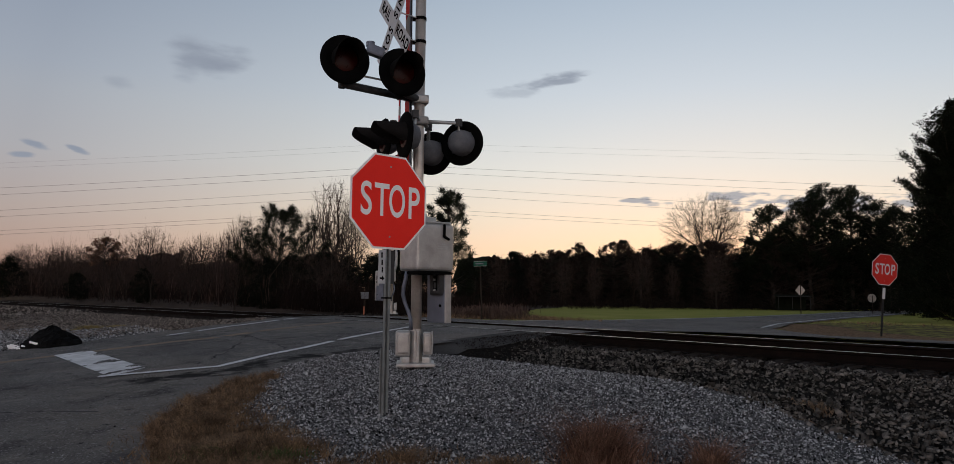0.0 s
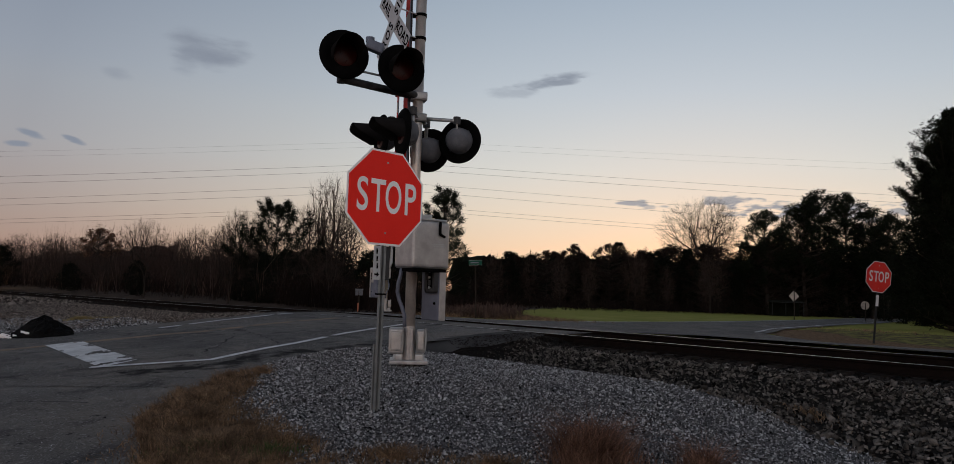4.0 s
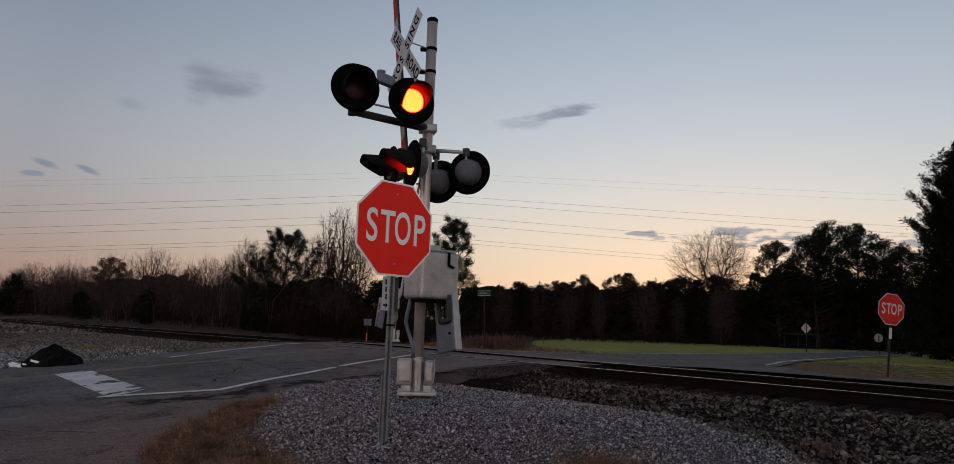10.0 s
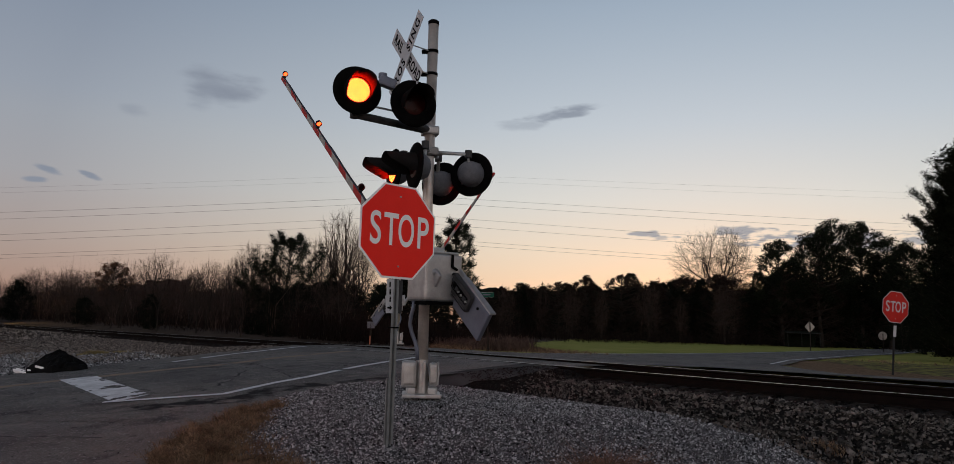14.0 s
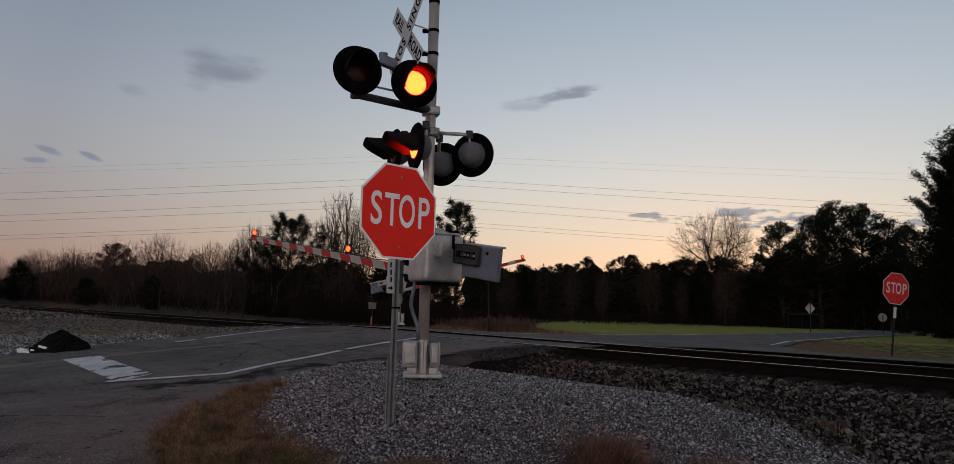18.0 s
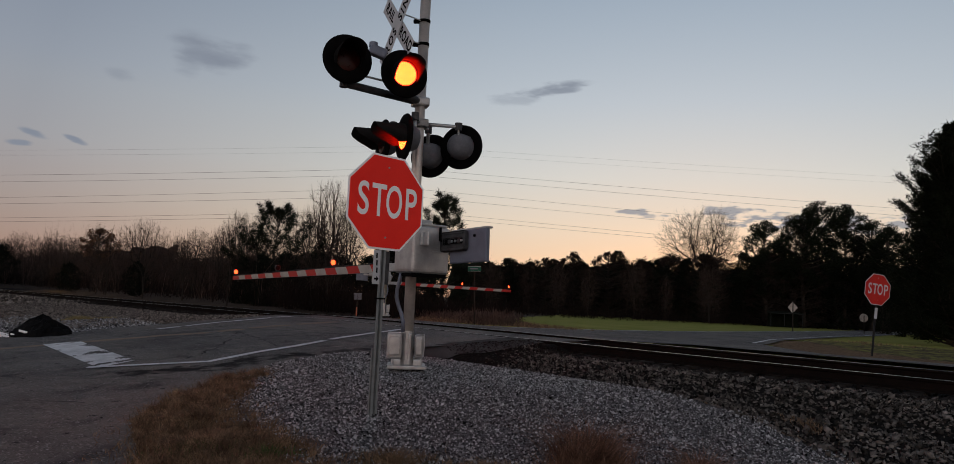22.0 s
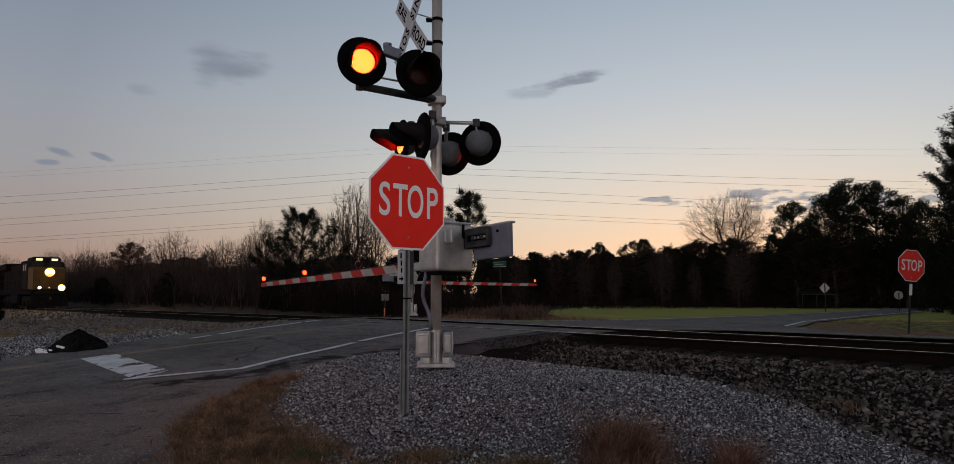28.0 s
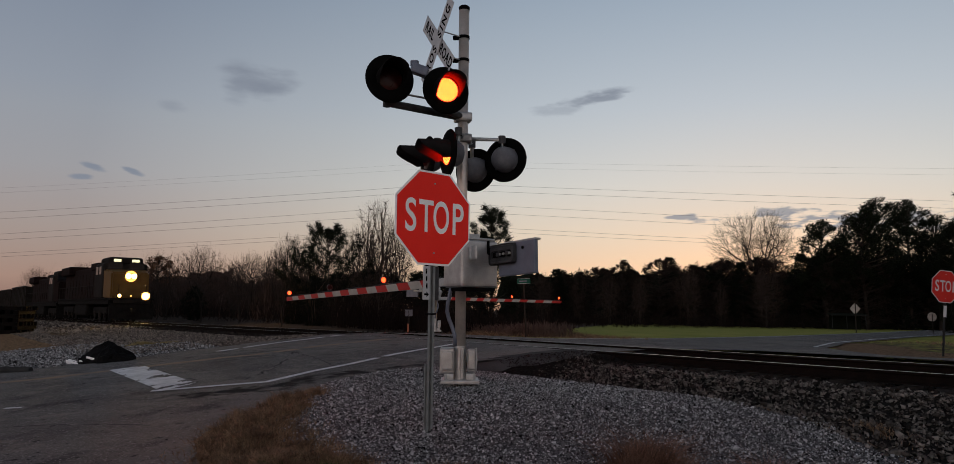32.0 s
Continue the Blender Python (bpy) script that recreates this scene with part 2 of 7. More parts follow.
def lens_glow(name, strength):
    """Glowing moulded lens: bright beads in a red surround."""
    m = mat(name, (0.3, 0.02, 0.01), (0.3, 0.02, 0.01), 12, 0.3)
    N, L = m.node_tree.nodes, m.node_tree.links
    b = N["Principled BSDF"]
    tc, v, r = N.new("ShaderNodeTexCoord"), N.new("ShaderNodeTexVoronoi"), N.new("ShaderNodeValToRGB")
    v.inputs["Scale"].default_value, v.inputs["Randomness"].default_value = 1.0, 0.0
    # beads in rings: radius and angle as the pattern's two axes
    sep, le, an, pair, fit = N.new("ShaderNodeSeparateXYZ"), N.new("ShaderNodeVectorMath"), N.new("ShaderNodeMath"), N.new("ShaderNodeCombineXYZ"), N.new("ShaderNodeVectorMath")
    le.operation, an.operation, fit.operation = "LENGTH", "ARCTAN2", "MULTIPLY"
    fit.inputs[1].default_value = (62.0, 4.775, 0.0)
    L.new(tc.outputs["Object"], sep.inputs[0])
    L.new(tc.outputs["Object"], le.inputs[0])
    L.new(sep.outputs["Z"], an.inputs[0])
    L.new(sep.outputs["X"], an.inputs[1])
    L.new(le.outputs["Value"], pair.inputs[0])
    L.new(an.outputs[0], pair.inputs[1])
    L.new(pair.outputs[0], fit.inputs[0])
    L.new(fit.outputs[0], v.inputs["Vector"])
    L.new(v.outputs["Distance"], r.inputs[0])
    r.color_ramp.elements[0].position, r.color_ramp.elements[0].color = 0.20, (1.0, 0.0125, 0.0021, 1)
    r.color_ramp.elements[1].position, r.color_ramp.elements[1].color = 0.50, (0.85, 0.0017, 0.00003, 1)
    L.new(r.outputs["Color"], b.inputs["Emission Color"])
    b.inputs["Emission Strength"].default_value = strength
    return m


M = dict(
    asphalt=asphalt_material(),
    crumbled=asphalt_material("crumbling_asphalt", True),
    new_asphalt=mat("patched_asphalt", (0.038, 0.037, 0.037), (0.085, 0.082, 0.080), 1.5, 0.85, 0, 0.6, 80, 0.3),
    gravel=mat("gravel_stone", (0.085, 0.085, 0.087), (0.36, 0.358, 0.362), 20, 0.9, 0, 0, 60, 0.3, 1.0),
    ballast=mat("ballast_stone", (0.016, 0.014, 0.012), (0.150, 0.134, 0.120), 9, 0.9, 0, 0.3, 60, 0.3, 1.0),
    ballast_pale=mat("pale_ballast_stone", (0.082, 0.070, 0.061), (0.225, 0.194, 0.172), 9, 0.9, 0, 0.3, 60, 0.3, 0.8),
    # shade below the rails and between ties is put into this stone colour
    shade_dark=mat("shade_dark_ballast", (0.012, 0.010, 0.009), (0.030, 0.025, 0.022), 2, 0.9, 0, 0.3, 60, 0.2, 0.6),
    # rust taken far below its own tone: the sides' shade is painted in
    rail=mat("shaded_rusty_rail_side", (0.006, 0.0045, 0.004), (0.012, 0.008, 0.0065), 5, 0.9, 0.0, 0.4, 70, 0.3),
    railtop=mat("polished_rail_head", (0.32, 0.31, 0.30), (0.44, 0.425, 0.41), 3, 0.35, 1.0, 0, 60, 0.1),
    tie=mat("creosoted_wood", (0.018, 0.014, 0.012), (0.055, 0.046, 0.041), 4, 0.9, 0, 0.6, 40, 0.3),
    old_tie=mat("black_old_ties", (0.0035, 0.003, 0.0025), (0.009, 0.0075, 0.0065), 4, 0.9, 0, 0.6, 40, 0.3),
    red_old=mat("dulled_red_sheeting", (0.40, 0.016, 0.012), (0.47, 0.024, 0.018), 3, 0.5, 0, 0, 60, 0.06, gloss=0.1),
    red=mat("red_sign_sheeting", (0.92, 0.024, 0.014), (0.97, 0.033, 0.02), 3, 0.45, 0, 0, 60, 0.05, gloss=0.15),
    white=mat("white_sign_sheeting", (0.90, 0.89, 0.88), (0.94, 0.93, 0.92), 3, 0.4, 0, 0, 60, 0.05),
    buck_white=mat("weathered_white_sheeting", (0.40, 0.40, 0.41), (0.50, 0.50, 0.51), 3, 0.45, 0, 0, 60, 0.08),
    alu=mat("weathered_aluminium", (0.38, 0.33, 0.29), (0.66, 0.59, 0.53), 4, 0.42, 0.5, 0.1, 60, 0.18),
    post_steel=mat("weathered_post_steel", (0.17, 0.18, 0.18), (0.26, 0.27, 0.27), 9, 0.5, 0.5, 0.1, 90, 0.2),
    galv=mat("galvanised_steel", (0.32, 0.33, 0.33), (0.44, 0.45, 0.45), 14, 0.5, 0.7, 0.1, 90, 0.2),
    silver=mat("silver_paint", (0.30, 0.295, 0.29), (0.45, 0.44, 0.43), 7, 0.42, 0.6, 0.04, 60, 0.15),
    housing=mat("dull_lamp_housing", (0.10, 0.103, 0.115), (0.16, 0.163, 0.175), 9, 0.6, 0.1, 0.1, 60, 0.2),
    grey=mat("grey_steel_plate", (0.10, 0.11, 0.145), (0.15, 0.163, 0.205), 6, 0.5, 0.3, 0.1, 60, 0.15),
    hood=mat("black_hood_enamel", (0.010, 0.0095, 0.0095), (0.015, 0.014, 0.014), 8, 0.7, 0, 0.05, 60, 0.2, gloss=0.01),
    black=mat("black_enamel", (0.003, 0.003, 0.003), (0.006, 0.006, 0.006), 8, 0.7, 0, 0.05, 60, 0.2, gloss=0.01),
    dark_metal=mat("dark_weathered_iron", (0.035, 0.035, 0.037), (0.075, 0.074, 0.075), 9, 0.55, 0.2, 0.15, 60, 0.2),
    rubber=mat("black_rubber", (0.02, 0.02, 0.02), (0.035, 0.035, 0.035), 8, 0.7, 0, 0.2, 60, 0.2),
    yellow=mat("worn_yellow_line", (0.30, 0.222, 0.16), (0.20, 0.165, 0.133), 3, 0.8, 0, 0.3, 80, 0.3),
    line=mat("worn_white_line", (0.72, 0.72, 0.72), (0.50, 0.50, 0.50), 4, 0.8, 0, 0.3, 80, 0.25),
    dark_lens=mat("dark_red_lens", (0.016, 0.0012, 0.0012), (0.034, 0.002, 0.002), 12, 0.3, 0, 0, 60, 0.1, gloss=0.12),
    lit_lens=lens_glow("glowing_red_lens", 130.0),
    lit_small=mat("glowing_gate_lamp", (0.3, 0.02, 0.01), (0.3, 0.02, 0.01), 12, 0.3, 0, 0, 60, 0.1, 0, (1.0, 0.045, 0.009), 8.0),
    band_red=mat("red_arm_band", (0.32, 0.017, 0.014), (0.40, 0.026, 0.02), 3, 0.5, 0, 0, 60, 0.1),
    band_white=mat("white_arm_band", (0.26, 0.245, 0.215), (0.37, 0.35, 0.31), 3, 0.5, 0, 0, 60, 0.1),
    green=mat("green_street_sign", (0.006, 0.062, 0.040), (0.009, 0.08, 0.05), 3, 0.5, 0, 0, 60, 0.1, gloss=0.1),
    bark=mat("tree_bark", (0.022, 0.018, 0.015), (0.045, 0.036, 0.03), 3, 0.9, 0, 0.5, 30, 0.3),
    twig=mat("bare_twigs", (0.038, 0.027, 0.022), (0.075, 0.053, 0.043), 1, 0.9, 0, 0, 30, 0.2, 0.2),
    # needles, cedar and crowns below leaf tone: backlit silhouette put into the colour
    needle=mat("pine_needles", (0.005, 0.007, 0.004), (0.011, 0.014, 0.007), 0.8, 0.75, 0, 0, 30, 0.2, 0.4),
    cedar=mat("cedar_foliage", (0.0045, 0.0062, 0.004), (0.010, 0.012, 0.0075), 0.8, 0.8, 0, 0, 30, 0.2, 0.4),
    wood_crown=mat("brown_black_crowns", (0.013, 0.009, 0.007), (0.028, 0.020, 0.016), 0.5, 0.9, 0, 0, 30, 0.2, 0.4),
    pale_brush=mat("pale_brown_brush", (0.05, 0.033, 0.027), (0.12, 0.08, 0.064), 0.5, 0.9, 0, 0, 30, 0.2, 0.5),
    # brush darkened likewise to stand as a silhouette
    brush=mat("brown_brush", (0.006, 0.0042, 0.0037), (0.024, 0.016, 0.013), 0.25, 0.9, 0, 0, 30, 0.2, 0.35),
    bush_twig=mat("dark_bush_twigs", (0.020, 0.0145, 0.012), (0.048, 0.034, 0.028), 1, 0.9, 0, 0, 30, 0.2, 0.3),
    far_wood=mat("brown_far_wood", (0.034, 0.021, 0.018), (0.066, 0.042, 0.035), 0.3, 0.9, 0, 0, 30, 0.3),
    oakleaf=mat("dead_oak_leaves", (0.085, 0.045, 0.028), (0.13, 0.07, 0.04), 0.8, 0.85, 0, 0, 30, 0.2, 0.35),
    drygrass=mat("dry_grass", (0.060, 0.038, 0.025), (0.28, 0.185, 0.112), 7, 0.9, 0, 0, 30, 0.2, 0.7),
    broomgrass=mat("brown_broom_grass", (0.055, 0.030, 0.022), (0.26, 0.15, 0.105), 7, 0.9, 0, 0, 30, 0.2, 0.6),
    yellowgrass=mat("yellow_dead_grass", (0.16, 0.125, 0.055), (0.28, 0.22, 0.10), 5, 0.9, 0, 0, 30, 0.2, 0.4),
    greengrass=mat("green_grass", (0.04, 0.065, 0.02), (0.075, 0.105, 0.035), 2, 0.9, 0, 0, 30, 0.2, 0.35),
    heap=mat("black_tarpaulin", (0.004, 0.004, 0.004), (0.010, 0.010, 0.010), 6, 0.8, 0, 0.6, 20, 0.3, gloss=0.03),
    loco=mat("dark_locomotive_paint", (0.008, 0.0045, 0.004), (0.018, 0.010, 0.0085), 1.2, 0.78, 0.0, 0.1, 20, 0.2),
    loco_yellow=mat("yellow_locomotive_paint", (0.085, 0.043, 0.010), (0.13, 0.068, 0.016), 1.2, 0.5, 0, 0.1, 20, 0.15),
    loco_grey=mat("grey_locomotive_paint", (0.012, 0.010, 0.009), (0.026, 0.022, 0.019), 1.2, 0.78, 0, 0.1, 20, 0.2),
    under=mat("grimy_underframe", (0.006, 0.0055, 0.005), (0.013, 0.0115, 0.0105), 3, 0.8, 0, 0.3, 20, 0.2),
    glass=mat("dark_cab_glass", (0.01, 0.01, 0.012), (0.015, 0.015, 0.016), 3, 0.08, 0, 0, 60, 0.1, gloss=0.12),
    headlight=mat("burning_headlight", (0.8, 0.7, 0.5), (0.8, 0.7, 0.5), 3, 0.3, 0, 0, 60, 0.1, 0, (1.0, 0.58, 0.17), 1300.0),
    # emission for the amber halo round the lamps, and the small marker lamp
    amber_glow=mat("amber_lamp_glow", (0.8, 0.5, 0.2), (0.8, 0.5, 0.2), 3, 0.3, 0, 0, 60, 0.1, 0, (1.0, 0.47, 0.09), 2.2),
    numberboard=mat("lit_number_board", (0.8, 0.8, 0.6), (0.8, 0.8, 0.6), 3, 0.3, 0, 0, 60, 0.1, 0, (1.0, 0.93, 0.55), 1.1),
    wire=mat("wire", (0.05, 0.05, 0.055), (0.07, 0.07, 0.075), 3, 0.6, 0.3),
    orange=mat("orange_marker", (0.40, 0.13, 0.07), (0.45, 0.17, 0.09), 3, 0.5),
    concrete=mat("concrete", (0.30, 0.29, 0.28), (0.40, 0.39, 0.37), 4, 0.9, 0, 0.4, 50, 0.2),
)



# ---- mesh helpers ----
def mesh_of(name, verts, faces, material, smooth=False):
    me = bpy.data.meshes.new(name)
    me.from_pydata([tuple(v) for v in verts], [], [tuple(f) for f in faces])
    me.materials.append(material)
    if smooth:
        for f in me.polygons:
            f.use_smooth = True
    me.update()
    return me


def fast_mesh(name, verts, tris, material):
    verts, tris = np.asarray(verts, np.float32), np.asarray(tris, np.int32)
    k = tris.shape[1]
    me = bpy.data.meshes.new(name)
    me.vertices.add(len(verts))
    me.vertices.foreach_set("co", verts.ravel())
    me.loops.add(tris.size)
    me.loops.foreach_set("vertex_index", tris.ravel())
    me.polygons.add(len(tris))
    me.polygons.foreach_set("loop_start", np.arange(0, tris.size, k, dtype=np.int32))
    me.materials.append(material)
    me.update(calc_edges=True)
    me.validate()
    return me


def part(name, bm, material, parent=None, label="", m=None, smooth=False):
    me = bpy.data.meshes.new(name)
    bm.to_mesh(me)
    bm.free()
    me.materials.append(material)
    if smooth:
        for f in me.polygons:
            f.use_smooth = True
    ob = new(name, me)
    if parent:
        ob.parent = parent
    if m is not None:
        ob.matrix_basis = m
    if label:
        ob["label"] = label
    return ob


def put(name, me, parent=None, m=None, label=""):
    ob = new(name, me)
    if parent:
        ob.parent = parent
    if m is not None:
        ob.matrix_basis = m
    if label:
        ob["label"] = label
    return ob


def empty(name, m, label, category, group=""):
    ob = new(name)
    ob.empty_display_size = 0.2
    ob.matrix_basis = m
    return tagged(ob, label, category, group)


def box(sx, sy, sz, at=(0, 0, 0), bevel=0.0, seg=2, rot=None, bm=None):
    bm = bm or bmesh.new()
    r = bmesh.ops.create_cube(bm, size=1)
    vs = r["verts"]
    bmesh.ops.scale(bm, vec=(sx, sy, sz), verts=vs)
    if bevel:
        es = list({e for v in vs for e in v.link_edges})
        vs = list({v for f in bmesh.ops.bevel(bm, geom=es, offset=bevel, segments=seg, affect="EDGES", profile=0.6)["faces"] for v in f.verts} | {v for v in vs if v.is_valid})
    if rot is not None:
        bmesh.ops.rotate(bm, matrix=rot.to_3x3(), verts=vs)
    bmesh.ops.translate(bm, vec=at, verts=vs)
    return bm


def tube(p0, p1, r0, r1=None, seg=16, bm=None, caps=True):
    bm = bm or bmesh.new()
    p0, p1 = Vector(p0), Vector(p1)
    d = p1 - p0
    r = bmesh.ops.create_cone(bm, cap_ends=caps, segments=seg, radius1=r0, radius2=r0 if r1 is None else r1, depth=d.length)
    m = Matrix.Translation((p0 + p1) / 2) @ d.to_track_quat("Z", "Y").to_matrix().to_4x4()
    bmesh.ops.transform(bm, matrix=m, verts=r["verts"])
    return bm


def lathe(profile, seg=32, axis="Y"):
    """A turned shape round the local y axis; profile rows are (radius, y)."""
    bm = bmesh.new()
    rings = []
    for r, y in profile:
        rings.append([bm.verts.new((r * math.cos(2 * math.pi * i / seg), y, r * math.sin(2 * math.pi * i / seg))) for i in range(seg)])
    for a, b in zip(rings, rings[1:]):
        for i in range(seg):
            bm.faces.new((a[i], a[(i + 1) % seg], b[(i + 1) % seg], b[i]))
    return bm


def path_tube(points, r, seg=8):
    """One unbroken round tube swept along the points."""
    bm = bmesh.new()
    pts = [Vector(p) for p in points]
    ref, rings = None, []
    for i, p in enumerate(pts):
        d = (pts[min(i + 1, len(pts) - 1)] - pts[max(i - 1, 0)]).normalized()
        if ref is None:
            ref = d.orthogonal().normalized()
        u = (ref - d * ref.dot(d)).normalized()
        w = d.cross(u)
        ref = u
        rings.append([bm.verts.new(p + (u * math.cos(2 * math.pi * k / seg) + w * math.sin(2 * math.pi * k / seg)) * r) for k in range(seg)])
    for a, b in zip(rings, rings[1:]):
        for k in range(seg):
            bm.faces.new((a[k], a[(k + 1) % seg], b[(k + 1) % seg], b[k]))
    bm.faces.new(rings[0][::-1])
    bm.faces.new(rings[-1])
    return bm


def words(name, text, size, material, parent, m, extrude=0.002, spread=1.0, heavy=0.0):
    cu = bpy.data.curves.new(name, "FONT")
    cu.body, cu.size, cu.extrude, cu.align_x, cu.align_y, cu.space_character = text, size, extrude, "CENTER", "CENTER", spread
    cu.offset = heavy
    ob = new(name, cu)
    me = bpy.data.meshes.new_from_object(ob.evaluated_get(bpy.context.evaluated_depsgraph_get()))
    bpy.data.objects.remove(ob)
    bpy.data.curves.remove(cu)
    me.materials.clear()
    me.materials.append(material)
    return put(name, me, parent, m)


# ---- the lie of the land: p runs across the track, a along it ----
def to_pa(x, y):
    return 0.743 * x + 0.669 * y, -0.669 * x + 0.743 * y


def from_pa(p, a):
    return 0.743 * p - 0.669 * a, 0.669 * p + 0.743 * a


NEAR, GAUGE, RAIL_Z = 11.67, 1.505, 0.70
BASE_P = [-300, -40, -6, 0, 3, 5.6, 8, 10.6, 14.2, 16, 20, 24, 70, 110, 400, 1500]
BASE_Z = [-2.0, -0.6, -0.1, 0, 0.25, 0.47, 0.60, 0.68, 0.70, 0.62, 0.42, 0.32, -0.45, -1.0, -1.5, -1.5]


def sstep(e0, e1, v):
    t = np.clip((v - e0) / (e1 - e0), 0, 1)
    return t * t * (3 - 2 * t)


def grade(a):
    """How far the line has fallen beyond the crossing."""
    return 0.0085 * np.clip(np.asarray(a, float) - 19.0, 0, 260)


def road_z(x, y):
    p, a = to_pa(x, y)
    return np.interp(p, BASE_P, BASE_Z)


def ground_z(x, y):
    """Height of the bare ground."""
    p, a = to_pa(x, y)
    z = np.interp(p, BASE_P, BASE_Z)
    # gravel mound round the signal
    mound = 0.15 * np.exp(-((p - 4.9) / 2.2) ** 2 - ((a - 6.6) / 2.8) ** 2)
    mound = mound + 0.13 * np.exp(-((p - 6.0) / 1.1) ** 2 - ((a - 9.7) / 1.2) ** 2)
    low = 0.28 * sstep(5.5, 1.5, a) * sstep(1.5, 6, p) * sstep(16, 9, p)
    g = z + mound - low
    # hollow between the mound and the ballast shoulder
    valley = np.interp(p, [6.6, 7.3, 8.4, 8.8, 10.0, 10.8, 11.2, 14.6, 16.2, 20], [0.66, 0.58, 0.27, 0.28, 0.52, 0.50, 0.45, 0.47, 0.25, 0.42])
    left = np.interp(p, [5.0, 8.0, 10.2, 14.6, 16.2, 20], [0.34, 0.38, 0.50, 0.50, 0.25, 0.42])
    cross = sstep(9.2, 10.6, a) * sstep(23.6, 22.2, a)
    bed_r = np.where((p > 6.6) & (p < 20), np.minimum(g, valley), g)
    bed_l = np.where((p > 5.0) & (p < 20), np.minimum(z, left), z)
    bed = np.where(a < 16, bed_r, bed_l - grade(a) * sstep(1.5, 7.0, p) * sstep(21, 17, p))
    pit = 0.24 * np.exp(-((p - 8.35) / 0.5) ** 2 - ((a - 9.6) / 0.7) ** 2)
    return bed * (1 - cross) + z * cross - pit


def fit_sheet(name, outline, zf, step, material, lift=0.0, ragged=0.0, thick=0.0, seed=1):
    """A surface sheet inside an outline that follows the land."""
    from mathutils.geometry import delaunay_2d_cdt
    rnd = random.Random(seed)
    pts = []
    n = len(outline)
    for i in range(n):
        a, b = Vector(outline[i]), Vector(outline[(i + 1) % n])
        k = max(1, int((b - a).length / step))
        nn = Vector((-(b - a).y, (b - a).x)).normalized()
        for j in range(k):
            q = a.lerp(b, j / k)
            if ragged:
                q = q + nn * (ragged * (noise.noise(Vector((q.x * 1.3, q.y * 1.3, seed))) + 0.5 * rnd.uniform(-1, 1)))
            pts.append(q)
    edges = [(i, (i + 1) % len(pts)) for i in range(len(pts))]
    xs, ys = [q.x for q in pts], [q.y for q in pts]
    inner = []
    for gx in np.arange(min(xs), max(xs), step):
        for gy in np.arange(min(ys), max(ys), step):
            inner.append(Vector((gx + rnd.uniform(-.1, .1) * step, gy + rnd.uniform(-.1, .1) * step)))
    v, e, f, _, _, _ = delaunay_2d_cdt(pts + inner, edges, [], 1, 1e-4)
    co = np.array([(q.x, q.y) for q in v])
    z = zf(co[:, 0], co[:, 1]) + lift
    used = sorted({i for t in f for i in t})
    remap = {i: k for k, i in enumerate(used)}
    me = mesh_of(name, [(co[i, 0], co[i, 1], z[i]) for i in used], [[remap[i] for i in t] for t in f], material, True)
    return new(name, me)


# ---- ground ----
def spaced(dense0, dense1, step, far0, far1, grow=1.13):
    vals = list(np.arange(dense0, dense1, step))
    s, v = step, vals[-1]
    while v < far1:
        s *= grow
        v += s
        vals.append(v)
    s, v, left = step, vals[0], []
    while v > far0:
        s *= grow
        v -= s
        left.append(v)
    return np.array(left[::-1] + vals)


